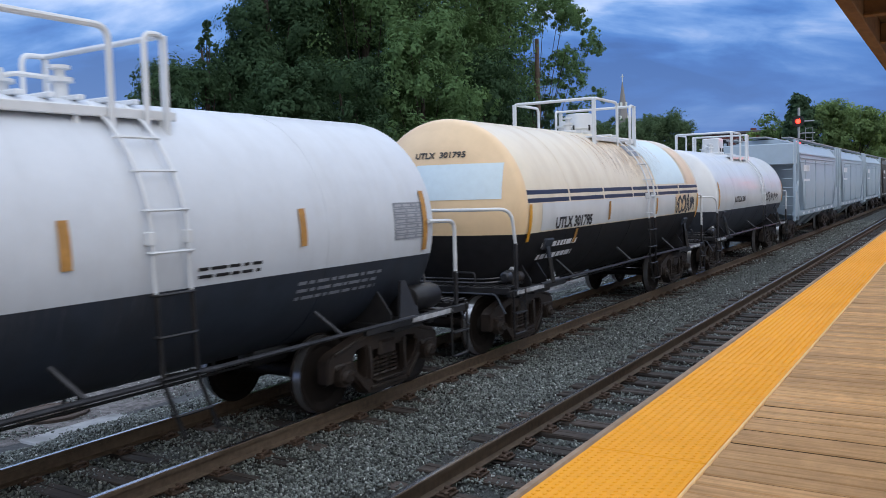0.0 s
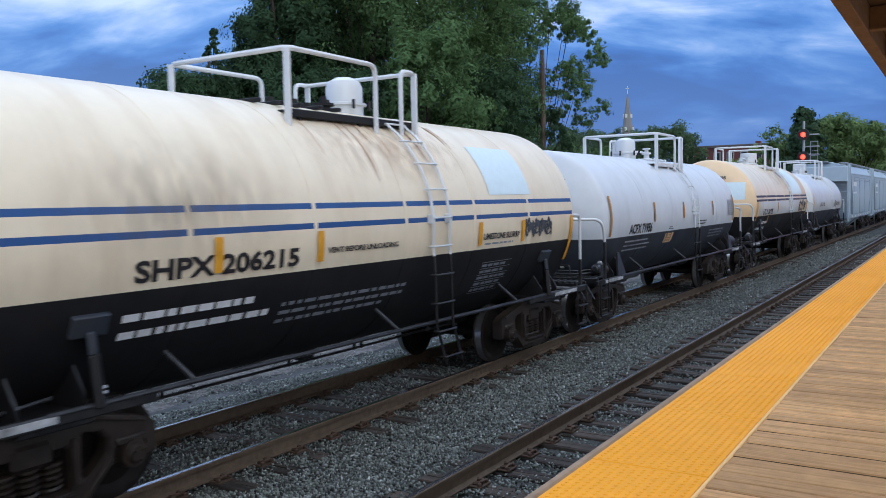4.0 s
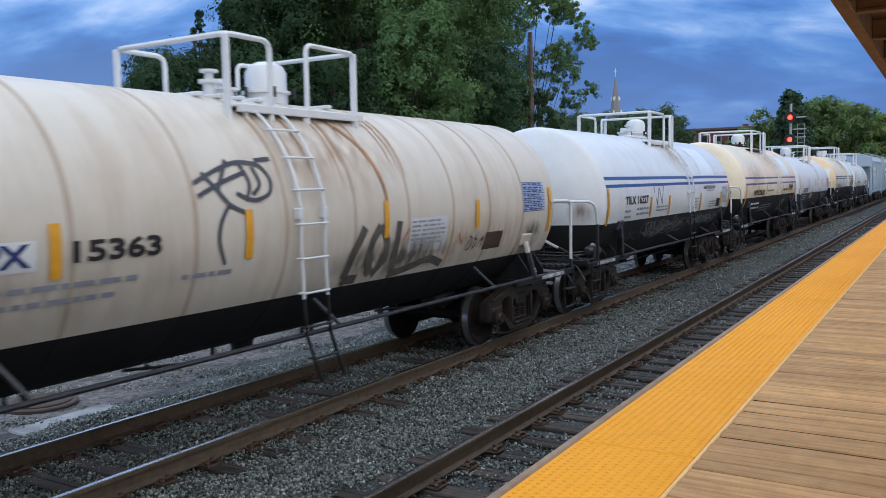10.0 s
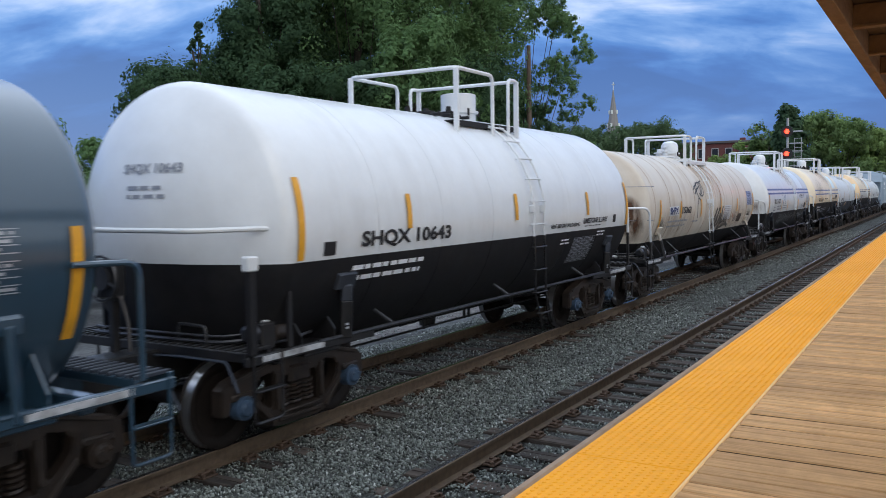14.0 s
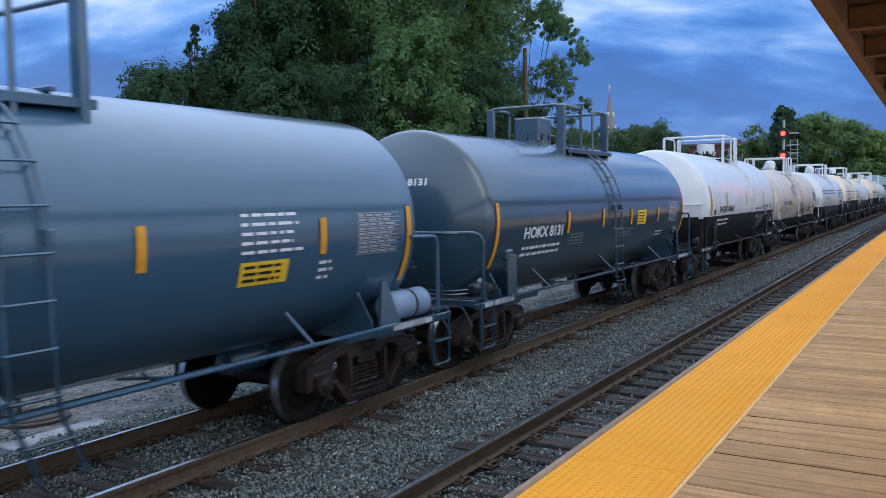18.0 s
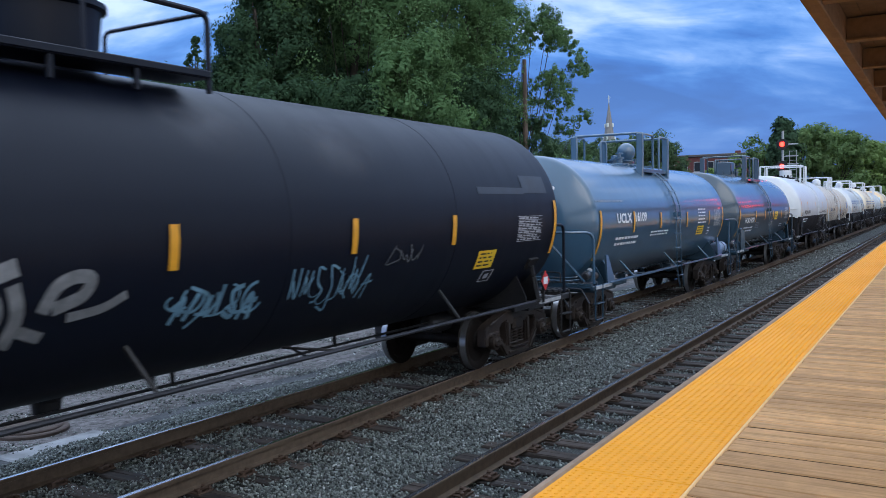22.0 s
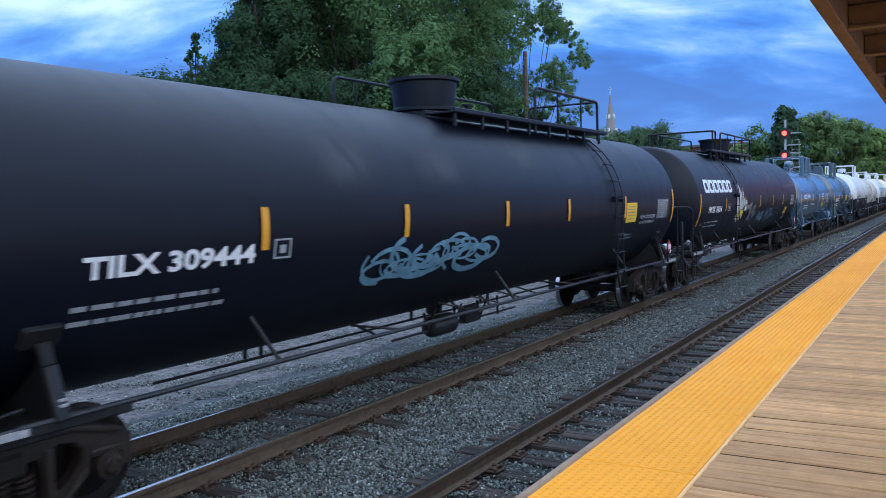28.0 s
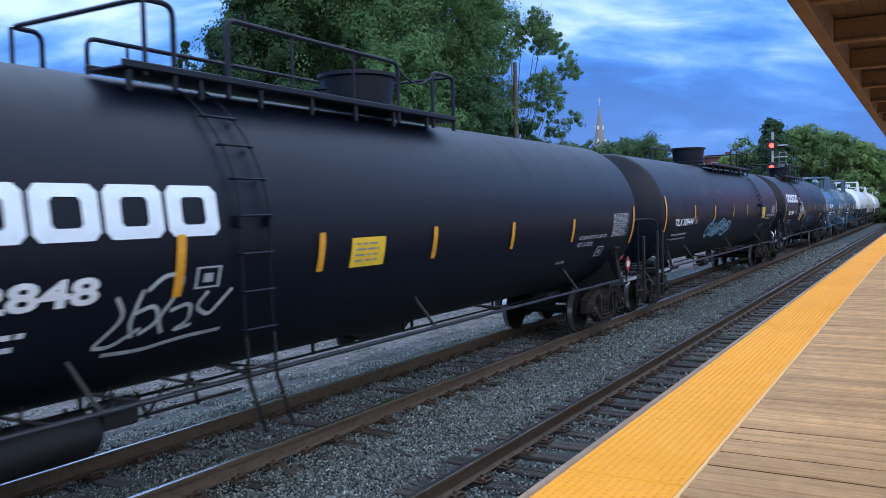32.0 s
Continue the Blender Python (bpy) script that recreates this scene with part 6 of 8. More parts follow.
    def top(self, a, b, rail, dome, dome_x, ladder, near, far, stub, w=0.9, post=0.042, mat=None, walk_mat=None, front=None):
        """Manway platform: a railing behind it (side rails end at near and far), one ahead of it (stub), the dome and a ladder."""
        m = mat or self.trim
        R, zc, car, u = self.R, self.zc, self.car, self.u
        top = zc + R
        ys = zc + math.sqrt(R * R - w * w) - 0.03
        a, b, near, far, stub = (q - u for q in (a, b, near, far, stub))
        fr = front or rail
        rd = part("top_railing", Geo().tube(bend([(far, w, ys), (far, w, rail), (a, w, rail), (a, -w, rail), (near, -w, rail), (near, -w, ys - 0.10)], 0.13, 5), 0.031, 8), m, car, "tubular safety railing")
        for x, z in ((a, rail), (b, fr)):
            for y in (-w, w):
                part("railing_post", Geo().box((x, y * 0.99, (ys - 0.05 + z) / 2), (post, post * 2, z - ys + 0.05), b=post * 0.2), m, rd)
        part("front_rail", Geo().tube(bend([(b - 0.25, w, ys), (b - 0.25, w, fr), (b, w, fr), (b, -w, fr), (stub, -w, fr), (stub, -w, ys - 0.10)], 0.1, 4), 0.029, 8), m, rd)
        wm = M[walk_mat] if walk_mat else m
        c0, c1 = a + 0.12, b + 0.14
        plank = Geo().box(((c0 + c1) / 2, 0, top - 0.16), (c1 - c0, 0.24, 0.03), b=0.006).mesh("walkway_plank", [wm])
        edge = Geo().box(((c0 + c1) / 2, 0, top - 0.19), (c1 - c0, 0.04, 0.09), b=0.01).mesh("toe_board", [wm])
        leg = Geo().box((0, 0, top - 0.30), (0.045, 0.05, 0.24), b=0.008).mesh("bracket", [wm])
        for y in (-1, 1):
            p = part("walkway_plank", plank, None, car, "steel grating beside the manway", (0, y * 0.74, 0))
            part("toe_board", edge, None, p, at=(0, y * 0.13, 0))
            for k in range(3):
                part("bracket", leg, None, p, at=(c0 + 0.15 + (c1 - c0 - 0.3) * k / 2, y * 0.10, 0))
        beam = Geo().box((0, 0, top - 0.03), (0.07, w * 1.1, 0.05), b=0.01).mesh("crossbeam", [wm])
        for k in range(8):
            if abs(a + (b - a) * k / 7 - (dome_x - u)) > 0.42:
                part("crossbeam", beam, None, car, at=(a + (b - a) * k / 7, 0, 0))
        self.fittings(dome, dome_x - u, m, a, b, wm)
        self.ladder(ladder - u, m)

    def fittings(self, kind, x, m, a, b, low=None):
        top = self.zc + self.R
        car = self.car
        if kind == "dome":
            g = Geo().lathe([(top - 0.1, 0.26), (top + 0.10, 0.26), (top + 0.11, 0.30), (top + 0.14, 0.30), (top + 0.15, 0.25), (top + 0.36, 0.25), (top + 0.44, 0.21), (top + 0.49, 0.12), (top + 0.505, 0.02)], 28, "z", (x, 0, 0))
        elif kind == "can":
            g = Geo().lathe([(top - 0.1, 0.30), (top + 0.08, 0.30), (top + 0.10, 0.34), (top + 0.14, 0.34), (top + 0.14, 0.30), (top + 0.42, 0.30), (top + 0.43, 0.27), (top + 0.43, 0.02)], 28, "z", (x, 0, 0))
        elif kind == "ball":
            g = Geo().lathe([(top - 0.1, 0.2), (top + 0.08, 0.2), (top + 0.10, 0.32), (top + 0.14, 0.32)] + [(top + 0.36 - 0.24 * math.cos(k * math.pi / 10), max(0.02, 0.24 * math.sin(k * math.pi / 10))) for k in range(2, 11)], 26, "z", (x, 0, 0))
        elif kind == "box":
            g = Geo().box((x, 0, top + 0.25), (0.62, 0.55, 0.50), b=0.03).lathe([(top - 0.1, 0.36), (top + 0.04, 0.36)], 24, "z", (x, 0, 0))
        else:
            g = Geo().lathe([(top - 0.1, 0.46), (top + 0.06, 0.46), (top + 0.08, 0.52), (top + 0.12, 0.52), (top + 0.14, 0.49), (top + 0.52, 0.53), (top + 0.54, 0.58), (top + 0.59, 0.58), (top + 0.60, 0.53), (top + 0.63, 0.05)], 32, "z", (x, 0, 0))
        d = part("manway_dome", g, m, car, "valve housing on top of the tank")
        bolt = Geo().rod((0, 0, top + 0.05), (0, 0, top + 0.17), 0.022, 6).mesh("bolt", [self.under])
        for k in range(6):
            part("bolt", bolt, None, d, at=(x + 0.34 * math.cos(1.0472 * k), 0.34 * math.sin(1.0472 * k), 0))
        if low is not None and low != m:
            # low dark valves and bolted flanges behind the dome
            for k, (dx, y) in enumerate(((-0.52, 0.2), (-0.70, -0.22), (-0.95, 0.05), (-1.12, 0.3))):
                part("valve", Geo().lathe([(top - 0.05, 0.10), (top + 0.03, 0.10), (top + 0.04, 0.14), (top + 0.07, 0.14), (top + 0.08, 0.05), (top + 0.13 + 0.03 * (k % 2), 0.04)], 14, "z", (x + dx, y, 0)), low, car)
            return
        q = 0.62 if x < (a + b) / 2 else -0.62
        part("valve", Geo().lathe([(top - 0.05, 0.13), (top + 0.10, 0.13), (top + 0.11, 0.18), (top + 0.14, 0.18), (top + 0.15, 0.10), (top + 0.24, 0.09), (top + 0.25, 0.03)], 16, "z", (x + q, 0.1, 0)), m, car)
        part("valve", Geo().lathe([(top - 0.05, 0.07), (top + 0.12, 0.07), (top + 0.13, 0.12), (top + 0.17, 0.12), (top + 0.18, 0.05), (top + 0.24, 0.05), (top + 0.25, 0.10), (top + 0.28, 0.10), (top + 0.29, 0.02)], 14, "z", (x + 1.75 * q, -0.18, 0)), m, car)
        part("vent_pipe", Geo().tube(bend([(x + q, 0.1, top + 0.14), (x + 1.2 * q, 0.0, top + 0.20), (x + 1.75 * q, -0.18, top + 0.16)], 0.1, 3), 0.025, 6), m, car)

    def ladder(self, x, m):
        """Thin stringers hug the flank and carry rungs that stand off it; the foot leans forward below the belly."""
        R, zc = self.R + 0.07, self.zc
        foot = self.bound or 1.45
        line = [(0.0, -R * math.cos(radians(p)), zc + R * math.sin(radians(p))) for p in range(62, -9, -7)] + [(0.0, -R, min(foot, zc - 0.25)), (0.03, -R, 1.02), (0.22, -R - 0.02, 0.50)]
        thick = 0.013 if m == M["black"] else 0.018
        l = None
        for dx in (-0.19, 0.19):
            ob = part("ladder" if l is None else "stringer", Geo().tube([(x + dx + q, y, z) for q, y, z in line[:-2]], thick, 6), m, l or self.car, "steel ladder on the flank" if l is None else "")
            l = l or ob
            part("lower_stringer", Geo().tube([(x + dx + q, y, z) for q, y, z in line[-3:]], 0.020, 6), self.under, l)
        rung, low = (Geo().tube(bend([(x - 0.21, 0.05, 0), (x - 0.21, -0.03, 0), (x + 0.21, -0.03, 0), (x + 0.21, 0.05, 0)], 0.03, 2), 0.014, 6).mesh("rung", [q]) for q in (m, self.under))
        length, want = 0.0, 0.16
        for (x0, y0, z0), (x1, y1, z1) in zip(line, line[1:]):
            d = math.dist((x0, y0, z0), (x1, y1, z1))
            while want < length + d:
                t = (want - length) / d
                z = z0 + (z1 - z0) * t
                part("rung", rung if z > line[-3][2] else low, None, l, at=(x0 + (x1 - x0) * t, y0 + (y1 - y0) * t, z))
                want += 0.36
            length += d
        br = Geo().box((x, -R + 0.03, 0), (0.06, 0.09, 0.12), b=0.01).mesh("bracket", [m])
        for dx in (-0.20, 0.20):
            part("bracket", br, None, l, at=(dx, 0, zc + 0.10))

    def catwalk(self, x0, x1, manway, ladder, rails, rail, beyond=(), hoop=None, chain=None):
        """Long walkway of the black cars, railed in stretches."""
        u, R, zc, m = self.u, self.R, self.zc, self.trim
        top = zc + R
        a, b = x0 - u, x1 - u
        c = part("catwalk", Geo().box(((a + b) / 2, -0.78, top - 0.05), (b - a, 0.50, 0.025), b=0.004), m, self.car, "black steel walkway along the tank top")
        for y in (-1.03, -0.53):
            part("edge_bar", Geo().box(((a + b) / 2, y, top - 0.02), (b - a, 0.04, 0.07), b=0.01), m, c)
        k = a + 0.1
        leg = Geo().box((0, -0.99, top - 0.15), (0.05, 0.05, 0.22), b=0.008).mesh("bracket", [m])
        while k < b:
            part("bracket", leg, None, c, at=(k, 0, 0))
            k += 0.85
        post = Geo().rod((0, -1.0, top), (0, -1.0, rail), 0.018, 6).mesh("post", [m])
        for r0, r1, kind in rails:
            p, q = r0 - u, r1 - u
            part("railing", Geo().tube(bend([(p, -1.0, top - 0.2), (p, -1.0, rail), (q, -1.0, rail), (q, -1.0, top - 0.2)], 0.12, 4), 0.028, 8), m, c)
            k = p + 1.0
            while k < q - 0.3:
                part("post", post, None, c, at=(k, 0, 0))
                k += 1.15
            if kind:
                for e in (q,):
                    part("cross_rail", Geo().tube(bend([(e, -1.0, rail), (e, 0.55, rail), (e, 0.55, top - 0.1)], 0.1, 3), 0.022, 6), m, c)
        if hoop:
            p, q = hoop[0] - u, hoop[1] - u
            z = zc + math.sqrt(R * R - 1.0)
            part("cross_rail", Geo().tube(bend([(p, -1.0, top - 0.2), (p, -1.0, rail), (q, -1.0, rail), (q, 1.0, rail), (p, 1.0, rail), (p, 1.0, z - 0.05)], 0.12, 4), 0.028, 8), m, c)
            for y, e in ((-1.0, top - 0.1), (1.0, z - 0.05)):
                part("post", Geo().rod((q, y, e), (q, y, rail), 0.024, 6), m, c)
        if chain:
            p, q = chain[0] - u, chain[1] - u
            sag = [(p + (q - p) * k / 10, -1.0, rail - 0.06 - 0.62 * (k / 10) * (1 - k / 10)) for k in range(11)]
            part("chain", Geo().tube(sag, 0.012, 6), m, c, "slack chain across the gap in the railing")
        for r0, r1 in beyond:
            p, q = r0 - u, r1 - u
            z = zc + math.sqrt(R * R - 1.0)
            part("railing", Geo().tube(bend([(p, 1.0, z - 0.05), (p, 1.0, rail + 0.04), (q, 1.0, rail + 0.04), (q, 1.0, z - 0.05)], 0.12, 4), 0.028, 8), m, c)
            part("post", Geo().rod((p + 0.55, 1.0, z - 0.05), (p + 0.55, 1.0, rail + 0.03), 0.018, 6), m, c)
        self.fittings("drum", manway - u, m, a, b)
        self.ladder(ladder - u, m)

    def rigging(self, x):
        """Brake gear slung below the belly: a cylinder, a lever box and a lattice of hangers."""
        a, zb = x - self.u, self.zc - self.R
        k = part("brake_rigging", Geo().lathe([(-0.40, 0.05), (-0.36, 0.13), (-0.30, 0.16), (0.24, 0.16), (0.28, 0.11), (0.46, 0.05)], 16, "x", (a - 0.55, -0.62, 0.74)), self.under, self.car, "sooty brake cylinder with its hangers")
        part("lever_box", Geo().box((a + 0.25, -0.66, 0.80), (0.42, 0.16, 0.26), b=0.02), self.under, k)
        for dx, e, y in ((-1.15, 0.30, -0.95), (-0.85, -0.30, -0.95), (-0.30, 0.32, -1.0), (-0.05, -0.28, -1.0), (0.45, 0.30, -1.05), (0.80, -0.34, -1.05), (1.15, 0.2, -1.05)):
            part("hanger", Geo().beam((a + dx, y, zb + 0.22), (a + dx + e, -1.38, 1.02), 0.035, 0.025, b=0.004), self.under, k)
            part("drop_bar", Geo().beam((a + dx, -0.70, zb + 0.06), (a + dx + e * 0.6, -0.64, 0.66), 0.04, 0.02, b=0.004), self.under, k)
        part("pull_rod", Geo().rod((a - 1.9, -0.64, 0.70), (a + 1.9, -0.64, 0.70), 0.018, 6), self.under, k)

    def placard(self, x, y, z, s=0.16, end=False):
        """A red and white diamond in its holder, on the flank or (end) on the rear deck."""
        turn = Matrix.Rotation(radians(-90), 3, "Z") if end else Matrix.Identity(3)
        at = Vector((x, y, z))

        def flat(pts):
            return [at + turn @ Vector(p) for p in pts]

        o = part("placard_holder", Geo().box(at + turn @ Vector((0, 0.015, 0)), (s * 2.1, 0.02, s * 2.1), b=0.004, turn=turn @ Matrix.Rotation(radians(45), 3, "Y")), self.under, self.car)
        q = 1.4 * s
        part("placard", Geo().add(flat([(-q, 0, 0), (0, 0, -q), (q, 0, 0), (0, 0, q)]), [(0, 1, 2, 3)]), M["placard_red"], o, "red diamond placard", smooth=0)
        a, b = s * 0.74, s * 0.50
        part("placard_panel", Geo().add(flat([(-a, -0.004, -b), (a, -0.004, -b), (a, -0.004, b), (-a, -0.004, b)]), [(0, 1, 2, 3)]), M["letter_white"], o, smooth=0)
        part("placard_post", Geo().box((x, y + (0 if end else 0.04), (1.0 + z - s) / 2), (0.04, 0.04, max(0.05, z - s - 1.0)), b=0.005), self.under, o)


def rings(rear, front, n):
    return [rear + (front - rear) * (k + 1) / (n + 1) for k in range(n)]


def brand_blocks(c, x0, x1, z0, z1, count=6):
    """A maker's mark, as plain white rounded frames."""
    w = (x1 - x0) / count
    for k in range(count):
        g = Geo()
        a, b = x0 + w * k + w * 0.035, x0 + w * (k + 1) - w * 0.035
        t, u, q = (b - a) * 0.27, (z1 - z0) * 0.23, w * 0.10
        outer = [(a, z0 + q), (a + q, z0), (b - q, z0), (b, z0 + q), (b, z1 - q), (b - q, z1), (a + q, z1), (a, z1 - q)]
        inner = [(a + t, z0 + u + q / 2), (a + t + q / 2, z0 + u), (b - t - q / 2, z0 + u), (b - t, z0 + u + q / 2), (b - t, z1 - u - q / 2), (b - t - q / 2, z1 - u), (a + t + q / 2, z1 - u), (a + t, z1 - u - q / 2)]
        g.add([c.on(x, z, 0.012) for x, z in outer + inner], [(i, (i + 1) % 8, 8 + (i + 1) % 8, 8 + i) for i in range(8)])
        part("mark", g, M["mark_white"], c.tank, "plain white block of a painted mark", smooth=0)


def build_tanks():
    # white car ahead
    c = Tank(24.2, 33.9, 1.40, 2.18, "white tank car with a faded black belly", "white", "faded", 1.78, bands=rings(24.2, 33.9, 4))
    c.top(28.0, 30.3, 4.2, "box", 29.2, 30.2, 29.2, 29.2, 30.0)
    c.end_tapes(1.85, 2.6)
    c.text("UTLX 30", 26.2, 27.6, 1.98, 2.16, "ink")
    c.scribble(30.6, 33.0, 1.9, 2.2, 3, "spray_black", 0.05, 6)

    # cream car with blue stripes
    c = Tank(11.9, 21.65, 1.495, 2.26, "cream tank car with two blue stripes and a black belly", "cream", "under", 1.88, ((2.36, 2.43), (2.49, 2.56)), head="tan", bands=rings(11.9, 21.65, 5), stripe="stripe_navy")
    c.top(16.2, 18.6, 4.36, "can", 17.6, 17.75, 17.5, 17.4, 18.3)
    c.end_tapes(1.75, 2.34)
    c.text("UTLX 301795", 12.95, 14.55, 1.90, 2.10, "ink")
    c.sign("paint_patch", 18.35, 20.6, 2.60, 3.66, "pale_patch", "pale blue repaint patch")
    c.sign("worn_patch", 17.55, 18.3, 3.22, 3.45, "grey_text", "dark worn patch below the walkway", 0.009)
    c.sign("paint_patch", 12.4, 19.7, 1.90, 2.345, "white", "whitish repaint band below the stripes")
    c.bars(12.6, 14.3, 1.35, 1.75, 2, "letter_white", 4)
    c.scribble(19.7, 21.3, 1.9, 2.3, 5, "spray_black", 0.06, 6)
    c.tapes((13.9, 1.62, 1.86), (15.4, 1.95, 2.3), (18.3, 1.95, 2.3), mat="dull_reflector")
    c.sign("paint_patch", 20.75, 21.5, 2.58, 3.5, "tan", "tan repaint patch", 0.0065)
    c.sign("paint_patch", 19.75, 20.6, 1.92, 2.34, "tan", "tan repaint patch", 0.0075)
    c.head_patch(-0.67, 0.76, 2.44, 3.00, "pale_patch", "paint_patch", "pale blue repaint patch")
    c.streaks(15.6, 19.4, 2.8, 3.62, 14, 7, "rust_top")
    c.sign("rust_stain", 15.2, 19.6, 2.65, 3.7, "side_rust", "orange rust washed down from the manway", 0.008)
    c.text("UTLX  301795", -0.72, 0.18, 3.10, 3.20, "ink", head=True)

    # white and black car
    c = Tank(-0.90, 9.25, 1.39, 2.16, "matt white tank car with a black belly and black numbers", "dull_white", "faded", 1.79, plate=True, bands=rings(-0.8, 9.25, 4), head="dull_white", board=0.70, brake=False)
    c.top(3.48, 5.52, 4.09, "dome", 3.86, 5.05, 4.93, 4.6, 5.30, w=0.92)
    c.tapes((-0.79, 1.83, 2.62), (1.87, 2.04, 2.47), (4.09, 2.06, 2.45), (6.80, 2.06, 2.45), (9.1, 1.85, 2.6), mat="dull_reflector")
    c.text("ACFX 71956", 0.30, 1.74, 1.82, 2.03, "ink")
    c.sign("notice", 2.85, 3.45, 1.52, 1.74, "orange_plate", "pale orange painted notice")
    c.bars(2.9, 3.4, 1.54, 1.72, 3, "rust_top", 108, fill=0.5)
    c.bars(3.0, 3.35, 1.82, 1.90, 2, "ink", 109)
    c.bars(0.2, 1.9, 1.45, 1.72, 3, "dim_white", 8, fill=0.34)
    c.streaks(0.0, 2.2, 1.15, 1.79, 34, 110, "spray_black")
    c.streaks(2.6, 5.4, 1.30, 1.79, 22, 111, "spray_black")
    c.head_patch(-0.02, 0.40, 1.55, 2.25, "head_rust", "rust_stain", "small brown rust stain")
    c.bars(5.4, 6.3, 1.84, 1.98, 2, "ink", 9)
    c.bars(6.8, 8.4, 1.45, 1.7, 3, "grey_text", 10)
    c.table(8.45, 9.15, 2.01, 2.46, 7, "dim_white", "grey_text", 3)
    part("air_reservoir", Geo().lathe([(-0.32, 0.05), (-0.28, 0.15), (-0.22, 0.17), (0.22, 0.17), (0.28, 0.15), (0.32, 0.05)], 20, "x", (c.h + 0.0, -1.20, 1.22)), M["gear"], c.car, "black air tank on the end deck")
    c.text("ACFX 71956", -0.52, 0.23, 2.86, 2.97, "grey_text", head=True)
    c.bars(-0.42, -0.02, 2.30, 2.46, 2, "grey_text", 11, head=True)
    c.bars(-0.35, 0.2, 1.2, 1.6, 4, "letter_white", 12, head=True)

    # cream slurry car
    c = Tank(-13.0, -2.95, 1.52, 2.26, "cream tank car with blue stripes, rust marks and a black belly", "cream", "under", 1.90, ((2.325, 2.385), (2.53, 2.59)), head="cream", bands=rings(-12.8, -2.95, 5))
    c.top(-9.25, -6.80, 4.28, "dome", -7.12, -7.20, -7.67, -7.72, -7.12, w=0.94, walk_mat="under")
    c.end_tapes(1.55, 2.30)
    c.tapes((-10.85, 1.98, 2.30), (-9.46, 1.98, 2.30), (-6.1, 1.96, 2.28), (-4.80, 1.96, 2.28))
    c.text("SHPX 206215", -11.74, -9.78, 1.96, 2.15, "ink")
    c.text("VENT BEFORE UNLOADING", -9.34, -8.06, 2.06, 2.12, "ink")
    c.text("LIMESTONE SLURRY", -6.0, -4.9, 2.03, 2.12, "ink")
    c.bars(-5.95, -4.95, 1.94, 2.0, 1, "grey_text", 13)
    c.sign("paint_patch", -5.75, -4.45, 2.66, 3.36, "pale_patch", "pale blue repaint patch")
    c.bars(-11.8, -10.0, 1.45, 1.75, 2, "letter_white", 14)
    c.bars(-9.9, -7.7, 1.35, 1.62, 3, "grey_text", 15)
    c.table(-5.9, -5.0, 1.25, 1.7, 5, "grey_text", None, 16)
    c.scribble(-4.72, -3.80, 2.02, 2.30, 17, "spray_black", 0.04, 8)
    c.tangle(-4.70, -3.85, 2.02, 2.26, 117, "spray_black", 0.03, 6)
    c.text("SHPX 206215", -0.75, 0.15, 2.50, 2.60, "ink", head=True)
    c.bars(-0.7, -0.1, 2.2, 2.42, 2, "grey_text", 18, head=True)
    c.head_patch(-0.05, 0.70, 1.80, 2.60, "head_rust", "rust_stain", "thin brown rust stain")
    c.sign("rust_stain", -9.6, -5.8, 2.75, 3.74, "side_rust", "orange rust washed down from the manway", 0.008)
    c.sign("grime", -12.6, -9.8, 2.0, 3.2, "side_grime", "grey grime on the flank", 0.007)
    c.streaks(-9.4, -5.9, 2.75, 3.62, 9, 19, "rust_top")

    # white slurry car
    c = Tank(-25.76, -15.38, 1.51, 2.17, "glossy white tank car with blue stripes and a black belly", "white", "under", 1.73, ((2.435, 2.50), (2.585, 2.655)), bands=(), braced=True, board=0.80)
    c.top(-21.22, -19.34, 4.22, "dome", -19.54, -19.80, -20.07, -20.04, -19.56, w=0.92)
    c.end_tapes(1.70, 2.42)
    c.tapes((-23.0, 1.76, 2.2), (-21.58, 1.76, 2.2), (-18.72, 1.72, 2.2), (-16.47, 1.72, 2.2))
    c.text("TILX 16227", -24.7, -23.2, 2.07, 2.25, "ink")
    sign = Geo()
    for pts in ([(-22.78, 2.44), (-22.54, 2.02)], [(-22.54, 2.02), (-22.40, 2.40)], [(-22.38, 2.40), (-22.18, 2.02)], [(-22.18, 2.02), (-22.04, 2.44)]):
        c.stroke(pts, 0.042, "spray_slate", geo=sign)
    part("graffiti", sign, M["spray_slate"], c.tank, "thin slate-blue zigzag of spray paint", smooth=0, kind="stuff")
    c.text("LIMESTONE SLURRY", -18.4, -17.1, 2.30, 2.39, "ink")
    c.bars(-18.1, -17.2, 2.23, 2.28, 1, "grey_text", 20)
    c.bars(-24.7, -24.25, 1.76, 2.0, 2, "grey_text", 21, fill=0.4)
    c.bars(-23.95, -22.95, 1.80, 2.02, 2, "grey_text", 121, fill=0.45)
    c.bars(-22.6, -21.7, 1.85, 2.0, 2, "grey_text", 22)
    c.bars(-19.4, -18.95, 1.8, 2.1, 4, "grey_text", 23)
    c.bars(-17.8, -16.95, 1.78, 1.98, 3, "grey_text", 24)
    c.table(-16.35, -15.62, 1.88, 2.34, 7, "grey_text", None, 25)
    c.sign("dark_panel", -16.95, -16.56, 1.79, 2.02, "ink", "black stencil panel")
    c.sign("paint_patch", -18.35, -16.95, 2.68, 3.42, "repaint", "fresh white repaint patch")
    c.sign("paint_patch", -16.93, -15.75, 2.68, 3.30, "white", "older white repaint patch")
    c.streaks(-20.9, -19.0, 2.75, 3.45, 9, 29, "rust_top")
